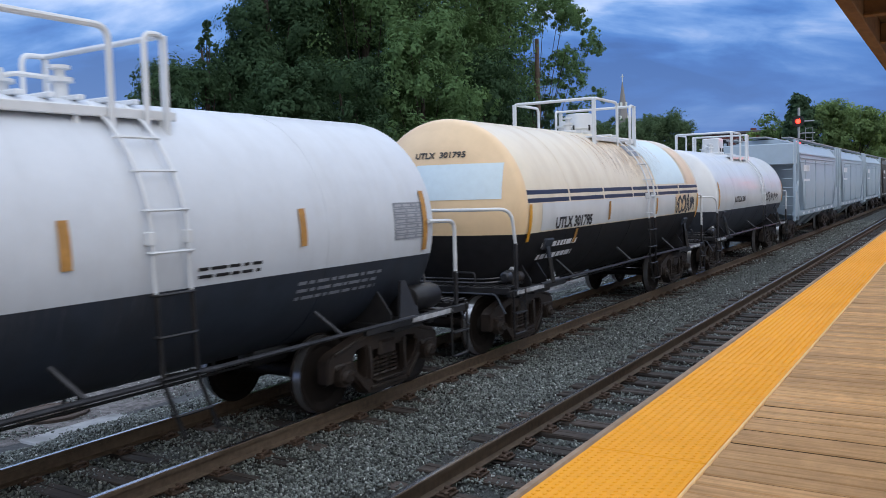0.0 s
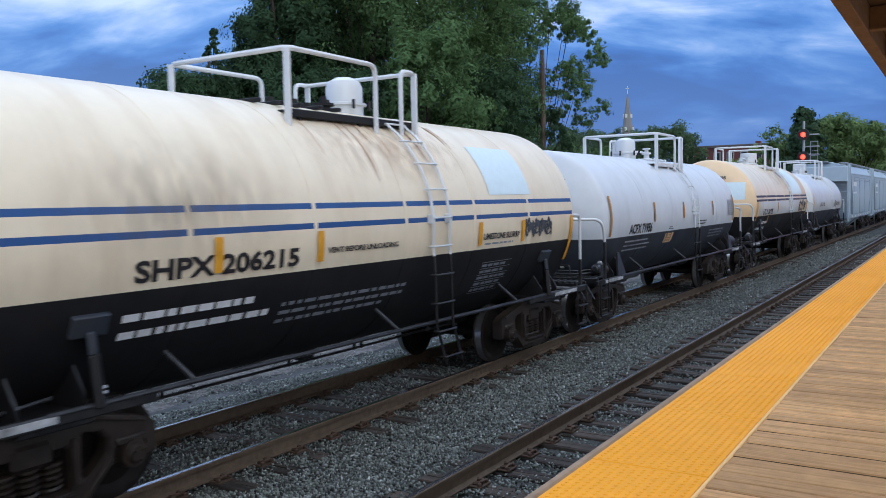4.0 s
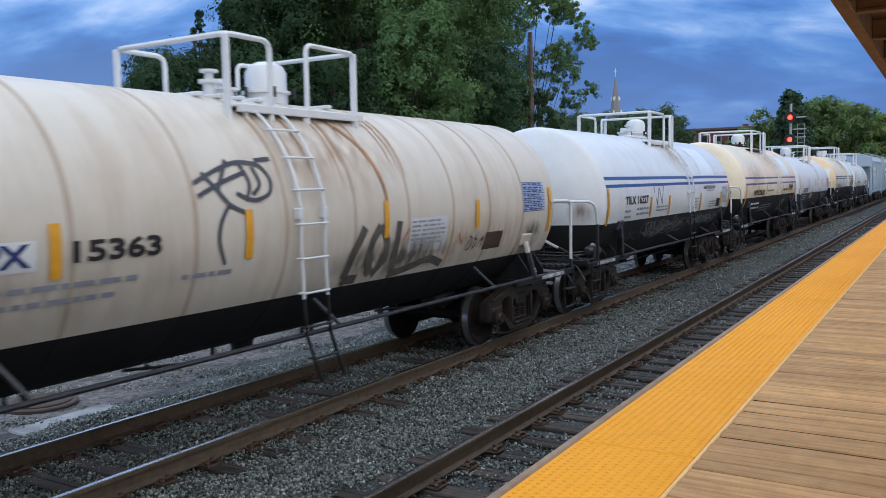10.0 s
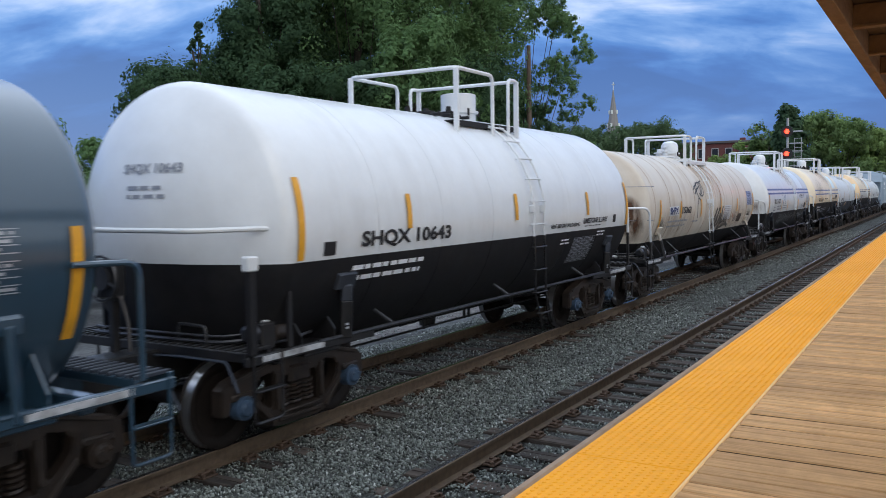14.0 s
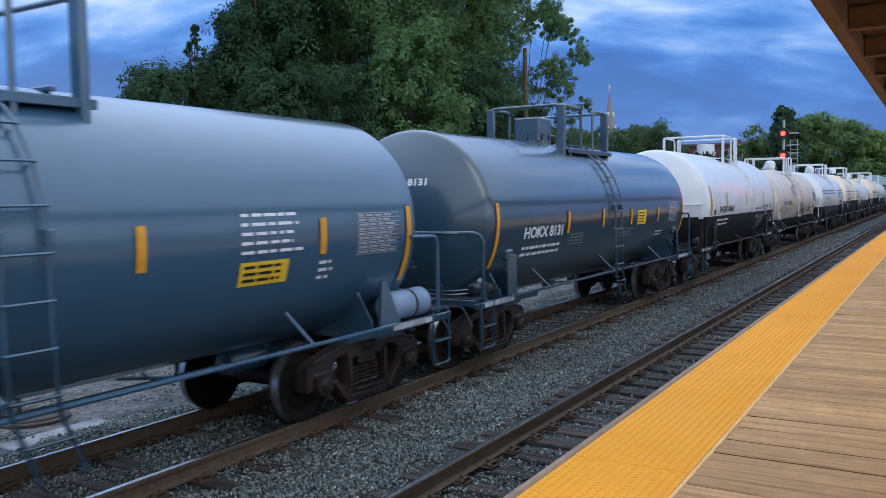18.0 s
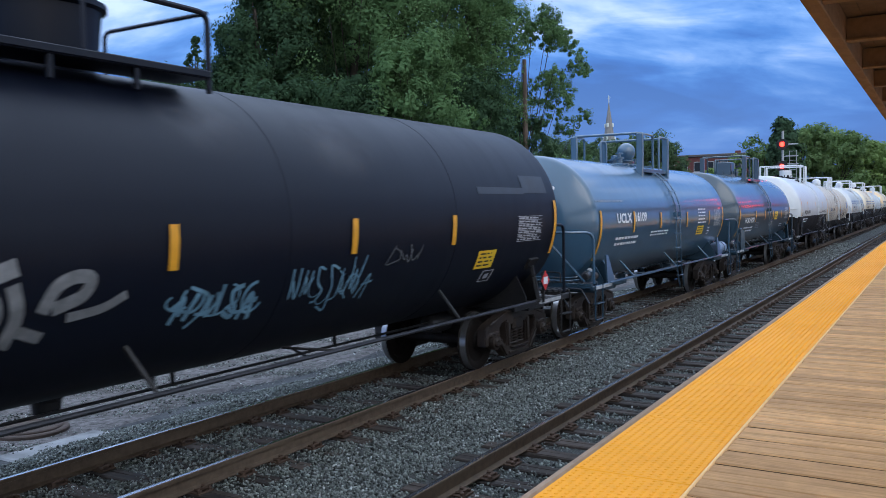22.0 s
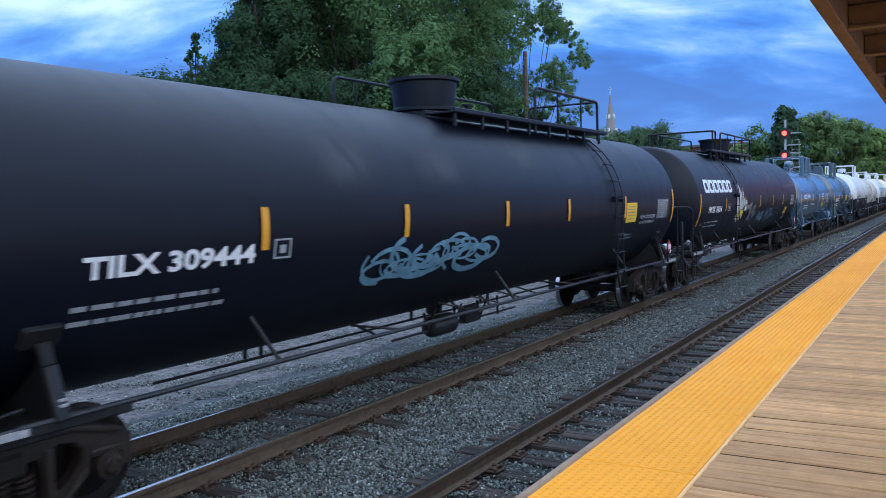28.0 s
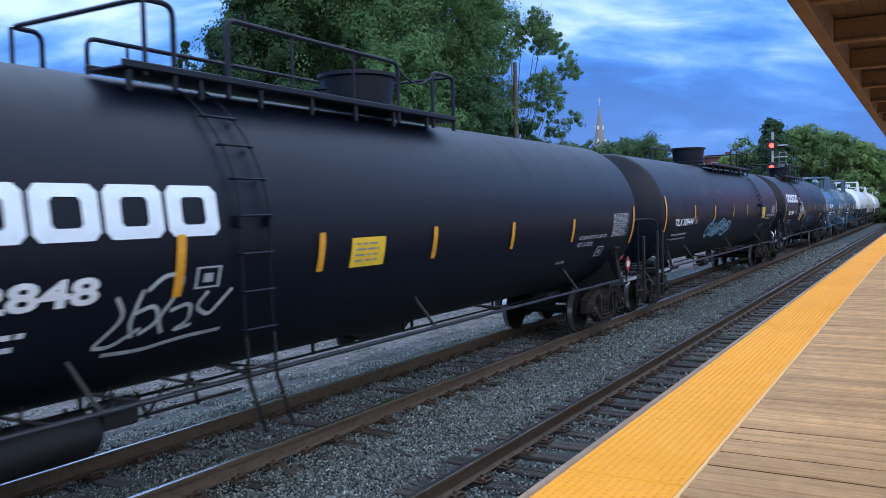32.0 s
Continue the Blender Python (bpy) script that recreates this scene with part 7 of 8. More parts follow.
    c.sign("rust_stain", -21.2, -18.9, 2.7, 3.58, "side_rust", "orange rust washed down from the manway", 0.008)
    c.head_patch(0.40, 0.95, 1.74, 2.25, "head_haze", "rust_stain", "brown rust stain")
    c.tangle(-24.6, -23.3, 1.30, 1.52, 126, "spray_dim", 0.016, 6)
    c.lettered_scrawl(-23.0, -19.85, 1.28, 1.66, 131, "spray_grey", 0.040, 11)
    c.tangle(-22.9, -19.9, 1.30, 1.62, 231, "spray_dim", 0.026, 16)
    c.tangle(-19.4, -16.6, 1.36, 1.64, 232, "spray_dim", 0.026, 15)
    c.lettered_scrawl(-19.55, -16.5, 1.34, 1.68, 132, "spray_grey", 0.034, 11)
    c.text("TILX 16227", -0.85, -0.1, 2.68, 2.80, "grey_text", head=True)
    c.bars(-0.85, -0.1, 2.28, 2.62, 3, "grey_text", 28, head=True)

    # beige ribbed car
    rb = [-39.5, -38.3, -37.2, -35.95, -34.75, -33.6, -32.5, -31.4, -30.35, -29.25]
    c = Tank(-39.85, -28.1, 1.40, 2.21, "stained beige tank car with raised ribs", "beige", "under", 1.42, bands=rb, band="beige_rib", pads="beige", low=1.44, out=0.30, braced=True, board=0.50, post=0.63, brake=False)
    c.top(-34.98, -32.86, 4.16, "dome", -33.50, -34.42, -34.35, -34.3, -33.75, w=0.86, front=4.20)
    c.tapes((-39.1, 1.72, 2.4), (-37.35, 1.92, 2.35), (-35.3, 1.9, 2.38), (-33.0, 1.95, 2.4), (-30.75, 1.95, 2.35), (-28.24, 1.75, 2.5))
    c.text("SHPX", -38.28, -37.55, 2.03, 2.21, "ink_blue")
    c.text("15363", -37.2, -36.35, 2.03, 2.21, "ink")
    c.bars(-38.4, -36.4, 1.68, 1.92, 2, "grey_text", 30, fill=0.36)
    c.bars(-36.1, -35.3, 1.75, 1.85, 1, "grey_text", 31)
    c.sign("paint_patch", -32.46, -31.56, 1.72, 2.16, "dull_white", "whitish painted panel")
    c.bars(-32.44, -31.60, 1.80, 2.14, 6, "grey_text", 32)
    c.sign("paint_patch", -38.33, -37.5, 2.0, 2.23, "white", "white patch behind the letters")
    c.table(-29.25, -28.45, 2.12, 2.58, 8, "ink_blue", "label_blue", 33)
    c.sign("dark_panel", -30.42, -29.87, 1.60, 1.86, "ink", "black stencil panel")
    g = Geo()
    for pts in ([(-35.92, 2.64), (-35.62, 2.76), (-35.31, 2.85), (-35.0, 2.82), (-34.90, 2.66), (-34.96, 2.52), (-35.2, 2.45), (-35.42, 2.54)], [(-35.44, 2.86), (-35.56, 2.70), (-35.66, 2.56), (-35.52, 2.42), (-35.28, 2.33)],
                [(-35.80, 2.74), (-35.66, 2.58), (-35.50, 2.40)], [(-35.90, 2.52), (-35.6, 2.64), (-35.25, 2.74)], [(-35.28, 2.82), (-35.2, 2.64), (-35.3, 2.46)], [(-35.12, 2.80), (-35.06, 2.62), (-35.2, 2.52)],
                [(-35.05, 2.86), (-34.82, 2.88)], [(-35.55, 2.42), (-35.66, 2.28), (-35.70, 2.10), (-35.60, 1.87)]):
        c.stroke(pts, 0.042, "spray_black", geo=g)
    part("graffiti", g, M["spray_black"], c.tank, "tangled black spray-paint scrawl", smooth=0, kind="stuff")
    g = Geo()
    for pts, w in (([(-33.43, 2.10), (-33.52, 1.95), (-33.62, 1.78), (-33.66, 1.52)], 0.13), ([(-33.68, 1.50), (-33.40, 1.49)], 0.11), ([(-33.12, 2.10), (-33.28, 1.92), (-33.30, 1.70), (-33.16, 1.52)], 0.12),
                   ([(-33.12, 2.10), (-32.96, 1.95), (-32.92, 1.72), (-33.12, 1.50)], 0.11), ([(-32.72, 2.14), (-32.76, 1.80), (-32.70, 1.50)], 0.12), ([(-32.74, 1.47), (-32.3, 1.52), (-31.9, 1.62), (-31.5, 1.50)], 0.10)):
        c.stroke(pts, w, "spray_faint", geo=g)
    part("graffiti", g, M["spray_faint"], c.tank, "broad faded dark spray-paint strokes", smooth=0, kind="stuff")
    c.sign("soot", -34.2, -31.2, 1.44, 1.95, "side_soot", "dark soot round the faded strokes", 0.0085)
    g = Geo()
    for pts in ([(-32.62, 1.9), (-32.50, 2.04)], [(-33.05, 2.02), (-32.9, 1.9)], [(-31.24, 1.9), (-31.1, 1.74)]):
        c.stroke(pts, 0.028, "spray_red", geo=g)
    part("graffiti", g, M["spray_red"], c.tank, "thin red spray-paint marks", smooth=0, kind="stuff")
    c.lettered_scrawl(-30.95, -30.45, 1.62, 1.84, 137, "spray_black", 0.022, 3)
    c.stroke([(-33.5, 3.42), (-33.15, 3.1), (-32.97, 2.6), (-32.98, 2.1)], 0.05, "rust_top", "rust_streak")
    c.text("SHPX 15363", -0.72, 0.13, 2.82, 2.92, "grey_text", head=True)
    c.bars(-0.7, 0.0, 2.5, 2.72, 2, "grey_text", 38, head=True, fill=0.35)
    for z in (1.95, 2.72):
        c.stroke([(-1.0, z), (-0.3, z), (0.4, z), (1.05, z)], 0.014, "grey_text", "weld_seam", head=True)
    c.sign("rust_stain", -39.3, -38.6, 1.44, 2.0, "side_soot", "soot about the saddle pad", 0.0085)
    c.sign("rust_stain", -29.3, -28.4, 1.44, 2.0, "side_soot", "soot about the saddle pad", 0.0085)
    c.head_patch(0.14, 0.92, 1.40, 2.55, "head_rust", "rust_stain", "dark brown rust stain")
    c.streaks(-35.0, -32.4, 2.6, 3.42, 14, 39, "rust_top")
    c.sign("rust_stain", -35.3, -32.3, 2.3, 3.55, "side_rust", "orange rust washed down from the manway", 0.008)
    c.sign("grime", -39.6, -35.6, 1.40, 2.3, "side_grime", "grey grime low on the flank", 0.0075)
    c.sign("grime", -33.6, -28.5, 1.40, 2.2, "side_rust", "rusty grime low on the flank", 0.0075)

    # large white car
    c = Tank(-52.18, -42.1, 1.61, 2.26, "clean white tank car with a deep black belly", "white", "under", 1.93, bands=rings(-52.15, -42.25, 6), cap=CAP_BLUE_ME, low=1.98, out=0.10)
    for y in (-1.46, 1.46):
        stub = part("corner_post", Geo().box((-c.h - 0.52, y, 1.49), (0.085, 0.085, 0.84), b=0.01), M["under"], c.car, "square black corner post")
        part("cap", Geo().box((-c.h - 0.52, y, 1.96), (0.14, 0.11, 0.15), b=0.015), M["white"], stub, "white post cap")
    c.top(-47.87, -45.88, 4.47, "can", -46.14, -46.52, -46.75, -46.54, -46.2, w=0.98, walk_mat="under")
    c.end_tapes(1.95, 2.80)
    c.tapes((-50.14, 2.2, 2.62), (-47.21, 2.2, 2.6), (-44.30, 2.2, 2.61))
    c.text("SHQX 10643", -51.1, -49.15, 2.0, 2.21, "ink")
    c.text("VENT BEFORE UNLOADING", -45.92, -44.64, 2.01, 2.08, "ink")
    c.text("LIMESTONE SLURRY", -44.48, -43.27, 2.045, 2.145, "ink")
    c.bars(-44.4, -43.5, 1.98, 2.02, 1, "ink", 44)
    c.sign("dark_panel", -42.94, -42.79, 2.02, 2.17, "ink")
    c.sign("dark_panel", -51.75, -51.55, 1.97, 2.12, "ink")
    c.bars(-51.2, -49.5, 1.62, 1.86, 2, "letter_white", 40)
    c.bars(-45.35, -44.93, 1.70, 1.82, 2, "letter_white", 41)
    c.bars(-43.7, -43.25, 1.78, 1.90, 2, "letter_white", 45)
    c.table(-44.80, -43.75, 1.36, 1.80, 9, "grey_text", None, 42)
    c.text("SHQX 10643", -0.72, 0.13, 2.85, 2.97, "grey_text", head=True)
    c.bars(-0.62, 0.0, 2.58, 2.76, 2, "grey_text", 43, head=True)

    # slate blue car
    c = Tank(-65.0, -54.45, 1.43, 2.24, "slate blue tank car with white numbers", "slate", trim="slate", under="slate", rods="slate", pads="slate", bands=(), low=1.1, out=0.42, leg=0)
    c.top(-60.86, -58.46, 4.37, "box", -60.50, -59.6, -59.86, -60.0, -59.2, w=0.78, post=0.085)
    c.tapes((-64.89, 1.5, 2.5), (-62.1, 1.92, 2.32), (-60.32, 1.96, 2.32), (-58.6, 1.96, 2.28), (-56.65, 1.96, 2.28), (-54.53, 1.5, 2.4))
    c.text("HOKX 8131", -63.92, -62.34, 1.90, 2.09, "letter_white")
    c.bars(-63.9, -62.2, 1.58, 1.80, 2, "letter_white", 50)
    c.bars(-61.95, -61.2, 1.68, 1.92, 4, "grey_text", 51)
    c.bars(-59.2, -58.4, 1.7, 1.9, 3, "grey_text", 52)
    c.sign("notice", -58.15, -57.55, 1.93, 2.25, "yellow_plate", "yellow painted notice")
    c.bars(-58.1, -57.6, 1.96, 2.22, 4, "ink", 53, fill=0.4)
    c.table(-55.75, -55.0, 1.93, 2.4, 8, "dim_white", None, 54)
    c.bars(-56.6, -55.9, 1.6, 1.75, 2, "letter_white", 55)
    c.text("HOKX 8131", -0.75, 0.1, 2.78, 2.89, "letter_white", head=True)
    c.bars(-0.65, -0.2, 2.32, 2.46, 1, "letter_white", 56, head=True)
    c.bars(-0.6, -0.1, 1.5, 1.75, 3, "grey_text", 57, head=True)

    # steel blue car
    c = Tank(-78.0, -67.17, 1.39, 2.25, "steel blue tank car with white numbers", "blue", trim="blue", under="slate", rods="blue", pads="blue", plate=True, bands=(), low=1.1, out=0.45, braced=True, board=0.46, brake=False)
    c.top(-73.66, -71.50, 4.35, "ball", -72.16, -72.45, -72.64, -72.95, -72.12, w=0.86, post=0.085)
    c.tapes((-77.87, 1.5, 2.5), (-75.8, 2.0, 2.46), (-73.78, 2.04, 2.42), (-71.38, 2.0, 2.4), (-68.97, 2.0, 2.4), (-67.28, 1.55, 2.5))
    c.text("UCLX", -76.9, -75.95, 2.22, 2.43, "letter_white")
    c.text("16109", -75.7, -74.9, 2.23, 2.44, "letter_white")
    c.bars(-76.9, -75.2, 1.72, 1.96, 2, "letter_white", 60)
    c.bars(-74.5, -72.9, 1.86, 2.0, 2, "letter_white", 61)
    c.bars(-78.0, -76.3, 2.66, 2.72, 1, "grey_text", 62)
    c.bars(-70.2, -69.3, 2.04, 2.5, 5, "letter_white", 63, fill=0.35)
    c.sign("notice", -70.2, -69.5, 1.75, 1.99, "yellow_plate", "yellow painted notice")
    c.bars(-70.15, -69.55, 1.77, 1.97, 3, "ink", 64, fill=0.45)
    c.table(-68.35, -67.5, 1.95, 2.43, 9, "dim_white", None, 65)
    c.bars(-69.0, -68.75, 1.7, 1.95, 3, "letter_white", 66)
    c.text("UCLX  16109", -0.8, 0.2, 2.89, 3.0, "letter_white", head=True)
    c.bars(-0.65, -0.1, 2.58, 2.66, 1, "letter_white", 67, head=True)
    c.bars(-0.6, -0.05, 1.3, 1.65, 4, "grey_text", 68, head=True)
    tank_air = part("air_reservoir", Geo().lathe([(-0.45, 0.05), (-0.42, 0.15), (-0.36, 0.19), (0.36, 0.19), (0.42, 0.15), (0.45, 0.05)], 20, "x", (c.h - 0.02, -1.24, 1.235)), M["air_blue"], c.car, "pale blue air tank on the sill with a dark strap")
    part("strap", Geo().lathe([(-0.02, 0.185), (-0.02, 0.196), (0.02, 0.196), (0.02, 0.185)], 20, "x", (c.h + 0.02, -1.24, 1.235), close=False), M["under"], tank_air, "dark strap")

    # three long black cars
    def long_black(rear, front, zc, R, label, n=0, posts=True):
        c = Tank(rear, front, R, zc, label, "black", trim="black", pads="under", bands=rings(rear, front, n), group="long black tank cars", low=1.1, out=0.48, leg=0.80 if posts else 0.63)
        if posts:
            # square uprights of the step ladders at both ends
            for x, top in ((-c.h - 0.58, 2.0), (-c.h - 0.16, 2.0), (c.h + 0.80, 1.92)):
                for y in (-1.49, 1.49):
                    part("step_post", Geo().box((x, y, (top + 0.42) / 2), (0.075, 0.05, top - 0.42), b=0.008), M["gear"], c.car, "square black step upright")
        return c

    c = long_black(-97.2, -80.4, 2.43, 1.53, "long black tank car with a big white mark and graffiti", 4, False)
    c.catwalk(-93.75, -87.7, -88.8, -92.7, ((-92.38, -87.7, 1),), 4.54, ((-92.45, -88.2),), (-93.03, -93.42))
    c.tapes((-97.09, 1.72, 2.6), (-94.02, 2.08, 2.46), (-91.25, 2.08, 2.48), (-88.66, 2.1, 2.5), (-86.09, 2.1, 2.5), (-83.87, 2.1, 2.5), (-80.48, 1.8, 2.7))
    c.rigging(-93.6)
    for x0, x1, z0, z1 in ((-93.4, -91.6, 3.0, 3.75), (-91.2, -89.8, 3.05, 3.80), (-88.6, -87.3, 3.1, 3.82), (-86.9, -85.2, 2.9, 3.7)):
        c.sign("blotch", x0, x1, z0, z1, "side_blotch", "pale hazy blotch down the flank", 0.006)
    brand_blocks(c, -96.56, -93.14, 2.63, 3.0)
    c.text("PROX 34034", -96.10, -94.52, 2.05, 2.24, "letter_white")
    c.bars(-96.2, -94.6, 1.62, 1.85, 2, "dim_white", 70, fill=0.3)
    c.square(-93.7, -93.35, 2.06, 2.28)
    c.sign("notice", -92.02, -91.40, 1.74, 2.05, "yellow_plate", "yellow painted notice", 0.018)
    c.bars(-91.97, -91.46, 1.77, 2.02, 4, "grey_text", 71, fill=0.35, o=0.021)
    smear = Geo()
    r = random.Random(72)
    for pts in ([(-92.26, 2.86), (-92.18, 2.52), (-92.08, 2.04)], [(-92.12, 2.85), (-91.98, 2.52), (-91.90, 2.06)], [(-92.01, 2.76), (-91.86, 2.36), (-91.79, 2.06)], [(-91.84, 2.64), (-91.80, 2.36), (-91.74, 2.08)],
                [(-91.58, 2.69), (-91.67, 2.36), (-91.71, 2.08)], [(-91.47, 2.48), (-91.55, 2.25), (-91.60, 2.10)], [(-92.38, 2.60), (-92.30, 2.24), (-92.10, 1.89), (-91.96, 1.70)], [(-92.44, 2.4), (-92.36, 2.0), (-92.18, 1.72)]):
        for k in range(4):
            dx, dz = r.uniform(-0.07, 0.07), r.uniform(-0.05, 0.05)
            c.stroke([(x + dx, z + dz * (1 if i else 1.8)) for i, (x, z) in enumerate(pts)], r.uniform(0.035, 0.085), "spray_white", geo=smear, o=0.0128 + 0.0004 * k)
    c.stroke([(-91.42, 2.20), (-91.30, 2.30), (-91.08, 2.32), (-90.94, 2.22), (-91.02, 2.08), (-91.25, 2.08)], 0.13, "spray_white", geo=smear)
    part("graffiti", smear, M["spray_white"], c.tank, "broad white smear of spray paint", smooth=0, kind="stuff")
    blob = Geo()
    for pts, w in (([(-90.90, 1.98), (-90.86, 2.12), (-90.62, 2.13), (-90.42, 2.12), (-90.07, 2.23)], 0.14), ([(-90.40, 2.10), (-90.24, 1.98), (-90.22, 1.84), (-90.34, 1.68)], 0.15), ([(-90.10, 2.10), (-90.02, 1.86), (-90.10, 1.62)], 0.11),
                   ([(-89.84, 1.86), (-89.76, 2.06), (-89.60, 2.13), (-89.43, 2.11), (-89.50, 1.96), (-89.76, 1.88)], 0.11), ([(-89.62, 1.80), (-89.30, 1.84), (-89.10, 1.94)], 0.08), ([(-90.00, 1.74), (-89.80, 1.66)], 0.09)):
        c.stroke(pts, w, "spray_grey", geo=blob)
    part("graffiti", blob, M["spray_grey"], c.tank, "fat grey spray-paint strokes", smooth=0, kind="stuff")
    c.lettered_scrawl(-88.60, -87.5, 1.56, 1.96, 74, "spray_blue", 0.045, 5)
    c.tangle(-88.60, -87.5, 1.58, 1.94, 174, "spray_blue", 0.028, 7)
    c.lettered_scrawl(-87.1, -85.6, 1.50, 2.02, 75, "spray_blue", 0.024, 7)
    c.tangle(-86.7, -85.9, 1.55, 1.95, 275, "spray_blue", 0.016, 5)
    c.lettered_scrawl(-85.35, -84.6, 1.90, 2.15, 175, "spray_dim", 0.018, 3)
    c.sign("notice", -83.05, -82.5, 1.70, 1.97, "yellow_plate", "yellow painted notice")
    c.bars(-83.0, -82.55, 1.72, 1.95, 4, "ink", 176, fill=0.4)
    c.square(-82.7, -82.35, 1.48, 1.66)
    c.table(-81.9, -81.0, 2.06, 2.45, 7, "dim_white", None, 76)
    c.sign("paint_patch", -83.1, -81.6, 2.80, 2.90, "faded", "faded grey repaint band")
    c.sign("paint_patch", -81.6, -80.7, 2.82, 3.10, "faded", "faded grey repaint patch")
    c.text("PROX 34034", -0.8, 0.05, 2.97, 3.09, "letter_white", head=True)
    c.bars(-0.8, -0.1, 2.55, 2.90, 3, "letter_white", 77, head=True, fill=0.4)
    c.lettered_scrawl(-0.75, 0.45, 1.76, 2.08, 78, "spray_grey", 0.034, 7, head=True)
    c.stroke([(-0.50, 1.58), (-0.2, 1.70), (0.10, 1.74)], 0.022, "spray_grey", head=True)
    c.placard(c.h - 0.48, -1.53, 1.37, 0.12)
    c.placard(-c.h - 0.62, -0.53, 1.40, 0.105, True)

    c = long_black(-116.9, -99.62, 2.45, 1.515, "long black tank car with blue graffiti and white numbers")
    c.catwalk(-109.3, -102.9, -108.46, -103.75, ((-106.4, -103.35, 1),), 4.56, ((-109.5, -104.2),))
    c.tapes((-116.77, 1.95, 2.85), (-113.84, 2.18, 2.6), (-111.35, 2.18, 2.58), (-108.6, 2.2, 2.58), (-106.2, 2.2, 2.58), (-103.2, 2.15, 2.6), (-99.73, 1.95, 2.75))
    c.rigging(-108.6)
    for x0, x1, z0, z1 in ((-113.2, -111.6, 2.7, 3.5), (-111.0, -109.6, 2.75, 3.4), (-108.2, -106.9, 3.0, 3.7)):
        c.sign("blotch", x0, x1, z0, z1, "side_blotch", "pale hazy blotch down the flank", 0.006)
    c.text("TILX 309444", -115.84, -113.96, 2.06, 2.25, "letter_white")
    c.bars(-115.9, -114.1, 1.66, 1.9, 2, "dim_white", 80, fill=0.36)
    c.square(-113.7, -113.45, 2.08, 2.28)
    c.tangle(-111.9, -109.0, 1.58, 2.15, 81, "spray_blue", 0.065, 13, "pale blue looping spray-paint scrawl")
    c.tangle(-111.9, -109.1, 1.62, 2.05, 82, "spray_blue", 0.04, 10)
    c.sign("notice", -103.08, -102.42, 2.05, 2.46, "yellow_plate", "yellow painted notice")
    c.bars(-103.0, -102.5, 2.09, 2.42, 5, "grey_text", 83, fill=0.35)
    c.text("NON-ODORIZED", -102.15, -101.1, 2.10, 2.18, "dim_white", fatten=0.02)
    c.text("LIQUEFIED PETROLEUM GAS", -102.15, -101.1, 1.98, 2.05, "dim_white", fatten=0.02)
    c.table(-100.98, -100.05, 2.08, 2.5, 9, "dim_white", None, 84)
    c.bars(-103.1, -102.3, 1.68, 1.82, 2, "grey_text", 85)
    c.text("TILX 309444", -0.85, 0.0, 2.82, 2.93, "letter_white", head=True)
    c.bars(-0.85, -0.1, 2.55, 2.76, 2, "letter_white", 86, head=True, fill=0.4)
    part("air_reservoir", Geo().lathe([(-0.32, 0.05), (-0.28, 0.15), (-0.22, 0.17), (0.22, 0.17), (0.28, 0.15), (0.32, 0.05)], 20, "x", (c.h - 0.06, -1.22, 1.235)), M["under"], c.car, "black air tank splashed with pale paint")
    g = Geo()
    r = random.Random(3)
    for k in range(7):
        a, x = radians(-20 + 14 * k), c.h - 0.02 + r.uniform(-0.04, 0.04)
        b, w = a + radians(14), r.uniform(0.10, 0.19)
        g.add([(x + q * w, -1.22 - 0.176 * math.cos(e), 1.235 + 0.176 * math.sin(e)) for e in (a, b) for q in (-1, 1)], [(0, 1, 3, 2)])
    part("paint_splash", g, M["pale_patch"], c.car, "pale blue paint splash", smooth=0)
    c.lettered_scrawl(-0.85, 0.2, 3.20, 3.40, 87, "spray_grey", 0.016, 9, head=True)
    c.lettered_scrawl(-0.7, 0.2, 3.02, 3.18, 187, "spray_grey", 0.015, 8, head=True)
    c.bars(-0.65, -0.1, 1.5, 1.7, 3, "grey_text", 88, head=True)
    c.placard(c.h - 0.48, -1.53, 1.37, 0.12)
    c.placard(-c.h - 0.62, -0.53, 1.40, 0.105, True)

    c = long_black(-136.3, -119.39, 2.45, 1.55, "long black tank car with white mark and yellow notice")
    part("outlet_skid", Geo().add([(x + dx, 7.0 - TRAIN_Y + y, z) for x in (-127.55 - c.u,) for y in (-0.16, 0.16) for dx, z in ((-0.75, 0.94), (-0.45, 0.82), (0.55, 0.80), (0.75, 0.94))], [(0, 1, 2, 3), (7, 6, 5, 4), (0, 4, 5, 1), (1, 5, 6, 2), (2, 6, 7, 3), (3, 7, 4, 0)]), M["under"], c.car, "black skid below the bottom outlet", smooth=0)
    c.catwalk(-132.42, -126.45, -127.5, -131.42, ((-131.1, -127.95, 0), (-127.05, -126.46, 1)), 4.60, ((-131.25, -126.5),), (-131.8, -132.14), (-127.95, -127.05))
    c.tapes((-136.15, 1.9, 2.8), (-132.3, 1.9, 2.45), (-130.35, 1.98, 2.4), (-127.98, 1.98, 2.4), (-125.6, 1.98, 2.4), (-123.05, 1.98, 2.4), (-119.52, 1.8, 2.6))
    c.rigging(-132.6)
    brand_blocks(c, -135.6, -131.82, 2.43, 2.88)
    c.text("92848", -134.4, -133.1, 1.92, 2.15, "letter_white")
    c.bars(-134.6, -133.5, 1.6, 1.8, 2, "letter_white", 90)
    part("brake_reservoir", Geo().lathe([(-0.65, 0.05), (-0.60, 0.15), (-0.52, 0.20), (0.52, 0.20), (0.60, 0.15), (0.65, 0.05)], 20, "x", (-133.3 - c.u, -0.80, 0.72)), M["under"], c.car, "sooty air reservoir hung below the tank")
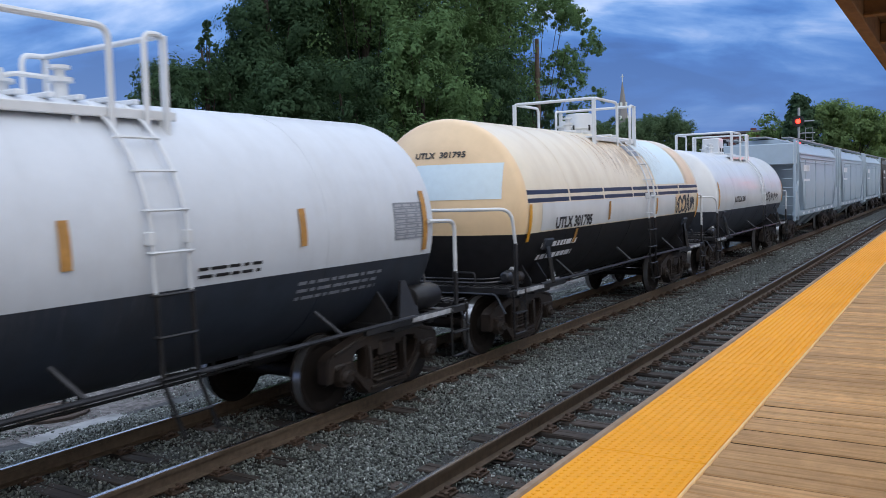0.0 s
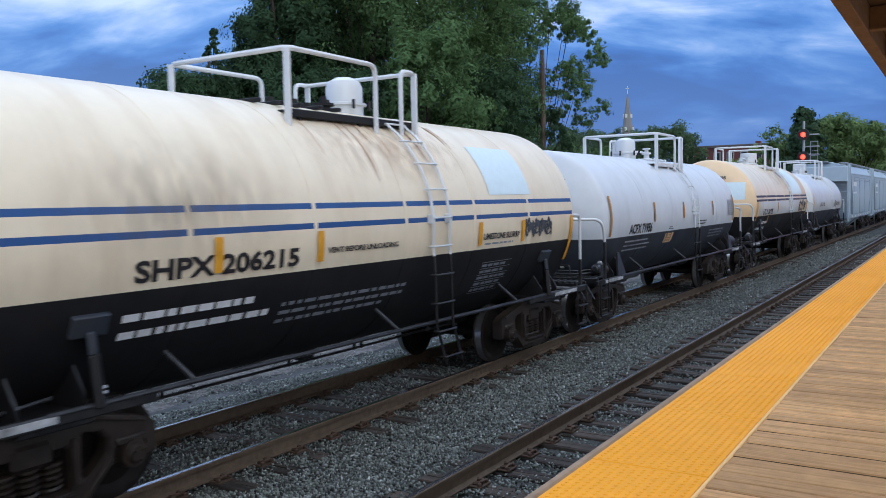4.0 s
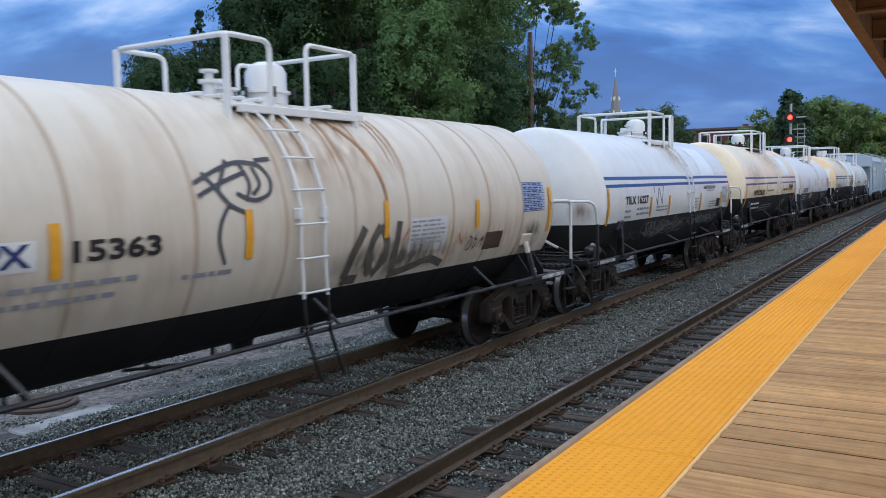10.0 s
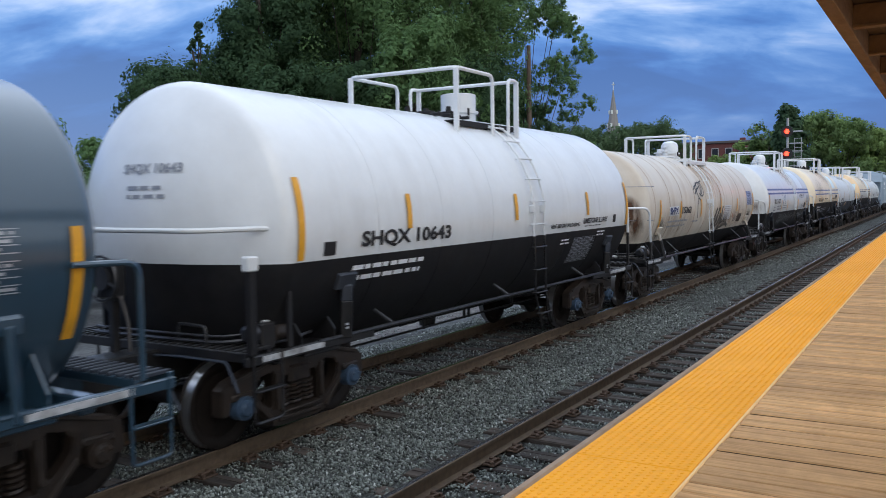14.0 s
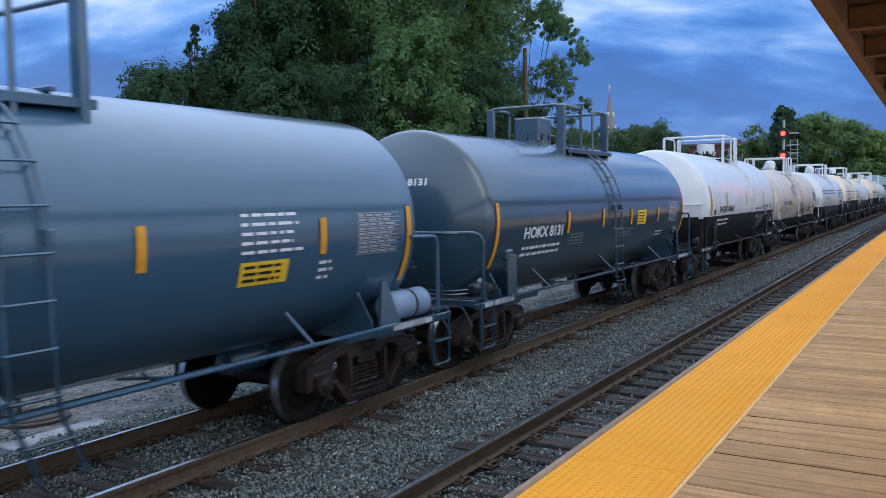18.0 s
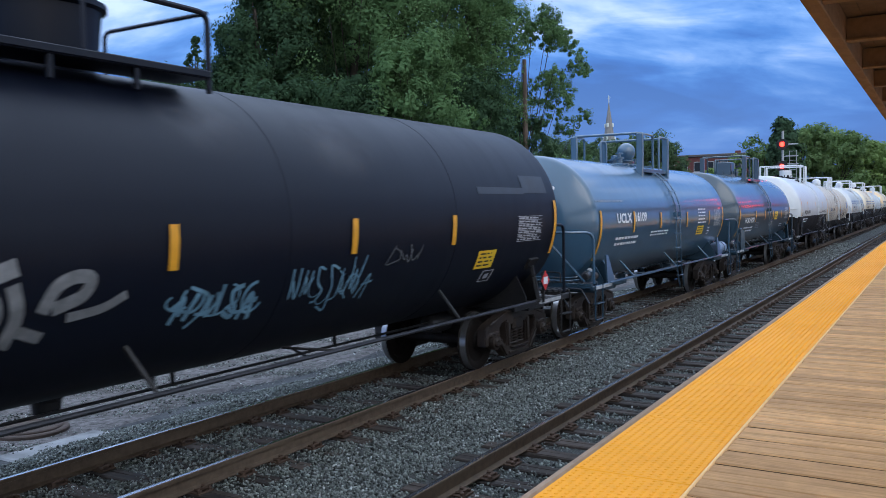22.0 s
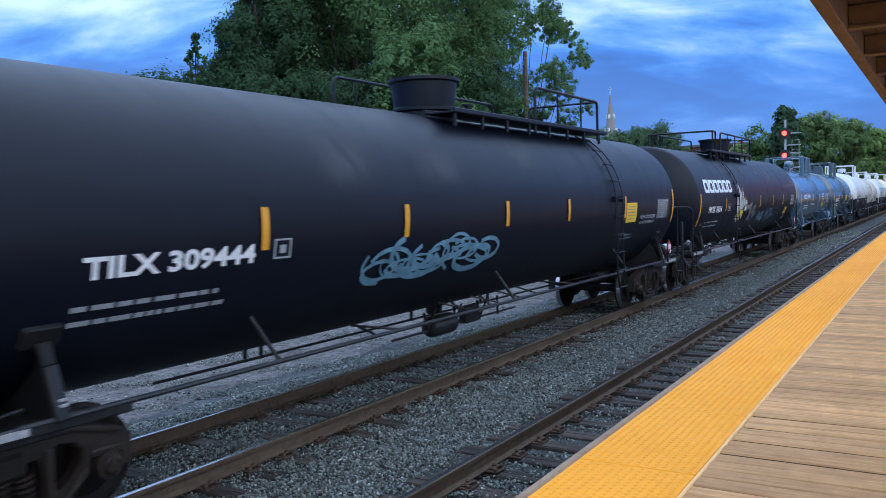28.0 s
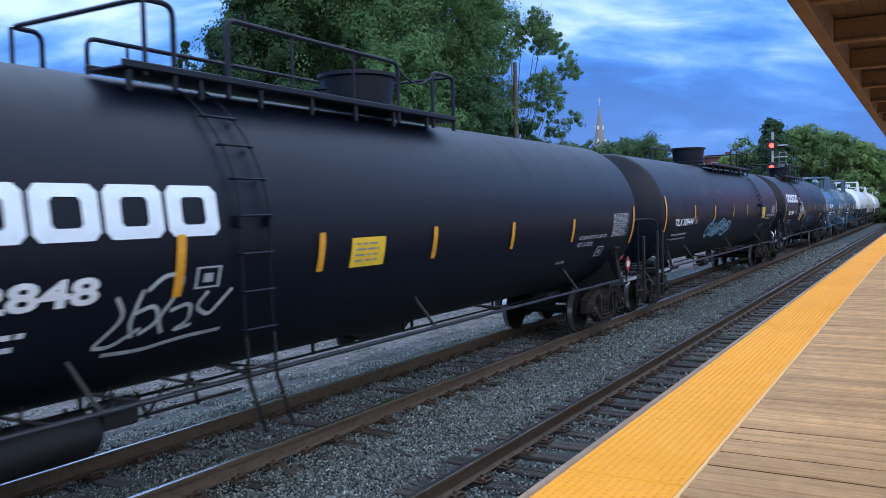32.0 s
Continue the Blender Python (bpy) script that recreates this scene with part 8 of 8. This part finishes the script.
    c.square(-132.1, -131.8, 1.95, 2.15)
    c.sign("notice", -129.8, -129.13, 1.98, 2.32, "yellow_plate", "yellow painted notice")
    c.bars(-129.72, -129.2, 2.02, 2.28, 4, "grey_text", 91, fill=0.35)
    g = Geo()
    for pts in ([(-132.92, 1.96), (-132.80, 1.78), (-132.96, 1.62), (-133.04, 1.54), (-132.86, 1.52), (-132.6, 1.66)], [(-132.66, 2.0), (-132.74, 1.72), (-132.66, 1.58)], [(-132.70, 1.80), (-132.5, 1.86), (-132.42, 1.70), (-132.6, 1.60)],
                [(-132.62, 1.98), (-132.44, 2.12), (-132.22, 2.08), (-132.30, 1.92), (-132.44, 1.72), (-132.34, 1.58)], [(-132.32, 1.78), (-132.10, 1.84), (-132.06, 1.66), (-132.24, 1.58), (-132.02, 1.62)],
                [(-131.92, 1.92), (-132.04, 1.78), (-131.84, 1.68), (-131.74, 1.80), (-131.62, 1.92)], [(-132.90, 1.46), (-132.5, 1.44), (-132.1, 1.50), (-131.6, 1.52)]):
        c.stroke(pts, 0.038, "spray_white", geo=g)
    part("graffiti", g, M["spray_white"], c.tank, "looping white spray-paint scrawl", smooth=0, kind="stuff")
    c.text("LIQUEFIED PETROLEUM GAS", -122.67, -121.15, 1.985, 2.065, "dim_white", fatten=0.02)
    c.text("NOT-ODORIZED", -122.66, -121.86, 1.86, 1.94, "dim_white", fatten=0.02)
    c.square(-121.47, -121.1, 1.62, 1.82)
    c.bars(-123.35, -122.95, 1.55, 1.66, 1, "grey_text", 94)
    c.table(-120.85, -119.85, 2.0, 2.46, 9, "dim_white", None, 95)
    c.placard(c.h - 0.48, -1.53, 1.37, 0.12)


build_tanks()


# ---- covered hopper cars at the head of the train ----
def hopper_car(u, length, mat, label):
    car = thing("hopper_car", label, "hopper car", (0, TRAIN_Y, 0), "hopper cars of the train")
    CARS.append((car, u))
    h = length / 2
    # bowed flanks, roof and slope sheets as one shell
    g = Geo()
    ring = [(-1.30, 1.15), (-1.50, 1.35), (-1.54, 2.4), (-1.50, 3.75), (-1.25, 4.12), (-0.6, 4.32), (0.6, 4.32), (1.25, 4.12), (1.50, 3.75), (1.54, 2.4), (1.50, 1.35), (1.30, 1.15)]
    n = len(ring)
    xs = [-h + 0.9 + (2 * h - 1.8) * k / 6 for k in range(7)]

    def at(i, z):
        """The ends slope inward below the roof."""
        slope = 0.52 * max(0.0, 3.75 - z)
        return xs[i] + (slope if i == 0 else -slope if i == 6 else 0.0)

    g.add([(at(i, z), y, z) for i in range(7) for y, z in ring], [(i * n + k, i * n + (k + 1) % n, (i + 1) * n + (k + 1) % n, (i + 1) * n + k) for i in range(6) for k in range(n)]
          + [(3, 4, 5, 6, 7, 8), (8, 9, 10, 11, 0, 1, 2, 3), tuple(6 * n + k for k in (8, 7, 6, 5, 4, 3)), tuple(6 * n + k for k in (3, 2, 1, 0, 11, 10, 9, 8))])
    body = part("body", g, M[mat], car, "bowed steel hopper body")
    for s in (-1, 1):
        part("end_sheet", Geo().box((s * (h - 0.55), 0, 3.68), (1.0, 2.86, 0.86), b=0.03), M[mat], car, "grey end sheet below the roof")
        for y in (-1.47, 1.47):
            V = [(s * (h - d), y + t, z) for t in (-0.015, 0.015) for d, z in ((0.05, 1.15), (0.05, 2.15), (0.55, 2.15), (1.5, 1.15))]
            part("end_gusset", Geo().add(V, [(0, 1, 2, 3), (7, 6, 5, 4)] + [(k, 4 + k, 4 + (k + 1) % 4, (k + 1) % 4) for k in range(4)]), M[mat], car, smooth=0)
        for y in (-1.45, 1.45):
            for d in (0.12, 0.85):
                part("end_post", Geo().box((s * (h - d), y, 2.6), (0.10, 0.10, 3.3), b=0.01), M[mat], car)
            part("brace", Geo().beam((s * (h - 0.12), y, 1.3), (s * (h - 0.85), y, 2.6), 0.06, 0.06), M[mat], car)
        for k in range(8):
            part("rung", Geo().rod((s * (h - 0.1), -1.45, 1.2 + 0.37 * k), (s * (h - 0.1), -1.0, 1.2 + 0.37 * k), 0.018, 5), M[mat], car)
        truck(car, s * (h - 1.65))
        c = part("coupler", COUPLER_ME, None, car, at=(s * (h - 0.2), 0, 0))
        if s < 0:
            c.rotation_euler = (0, 0, math.pi)
    for k in range(3):
        x = (k - 1) * (length - 4.6) / 3
        g = Geo().add([(x + a * w, b * v, z) for z, w, v in ((1.2, (length - 4.6) / 6, 1.3), (0.42, 0.5, 0.45)) for a, b in ((-1, -1), (1, -1), (1, 1), (-1, 1))],
                      [(0, 4, 5, 1), (1, 5, 6, 2), (2, 6, 7, 3), (3, 7, 4, 0), (4, 7, 6, 5)])
        part("hopper_chute", g, M[mat], car, smooth=0)
    for y in (-1.4, 1.4):
        part("side_sill", Geo().box((0, y, 1.20), (length - 0.3, 0.12, 0.22), b=0.02), M[mat], car)
    for k in range(4):
        part("seam", Geo().box((-h + 2.2 + (2 * h - 4.4) * k / 3, -1.538, 2.4), (0.025, 0.03, 2.1), b=0.005), M[mat], car)
    for k in range(3):
        part("roof_rib", Geo().box((0, -1.525 + 0.0 * k, 3.35 + 0.17 * k), (length - 2.0, 0.05, 0.035), b=0.008), M[mat], car)
    for k in range(9):
        part("reflective_tape", Geo().box((-h + 0.8 + (2 * h - 1.6) * k / 8, -1.465, 1.20), (0.45, 0.012, 0.09)), M["letter_white"], car, "white reflective dash")
    for y, w in ((-1.1, 0.35), (0, 0.7), (1.1, 0.35)):
        part("roof_walk", Geo().box((0, y, 4.40 if y == 0 else 4.34), (length - 0.4, w, 0.05), b=0.01), M["galv"], car, "galvanised roof walk")
    for k in range(4):
        part("hatch", Geo().lathe([(4.30, 0.40), (4.42, 0.40), (4.45, 0.34), (4.47, 0.05)], 18, "z", (-h + 2.4 + (2 * h - 4.8) * k / 3, 0.0, 0)), M[mat], car)
    g = Geo()
    r = random.Random(int(u))
    for k in range(5):
        g.box((-h * 0.75 + k * 0.32, -1.575, 3.1), (0.24, 0.01, 0.26))
    for k in range(6):
        g.box((-h * 0.75 + k * 0.28, -1.575, 2.6 - 0.0 * k), (0.2, 0.01, 0.10))
    part("lettering", g, M["letter_white"], car, smooth=0, kind="stuff")


for k in range(6):
    hopper_car(43.0 + 14.0 * k, 13.4, "hopper" if k < 3 else "hopper_dark", "grey covered hopper car with a ribbed roof" if k < 3 else "dark weathered covered hopper car")


# ---- the train rolls ----
def motions():
    whole = [k * 0.5 for k in range(65)]
    fine = [k * 0.1 for k in range(321)]
    for car, u in CARS:
        walk(car, [(t, pose(u + travel(t), TRAIN_Y, 0)) for t in whole])
    spin = [(t, math.degrees(travel(t) / WHEEL_R)) for t in fine]
    for w, x in WHEELSETS:
        walk(w, [(t, pose(x, 0, WHEEL_R, 0, a, 0)) for t, a in spin])


motions()
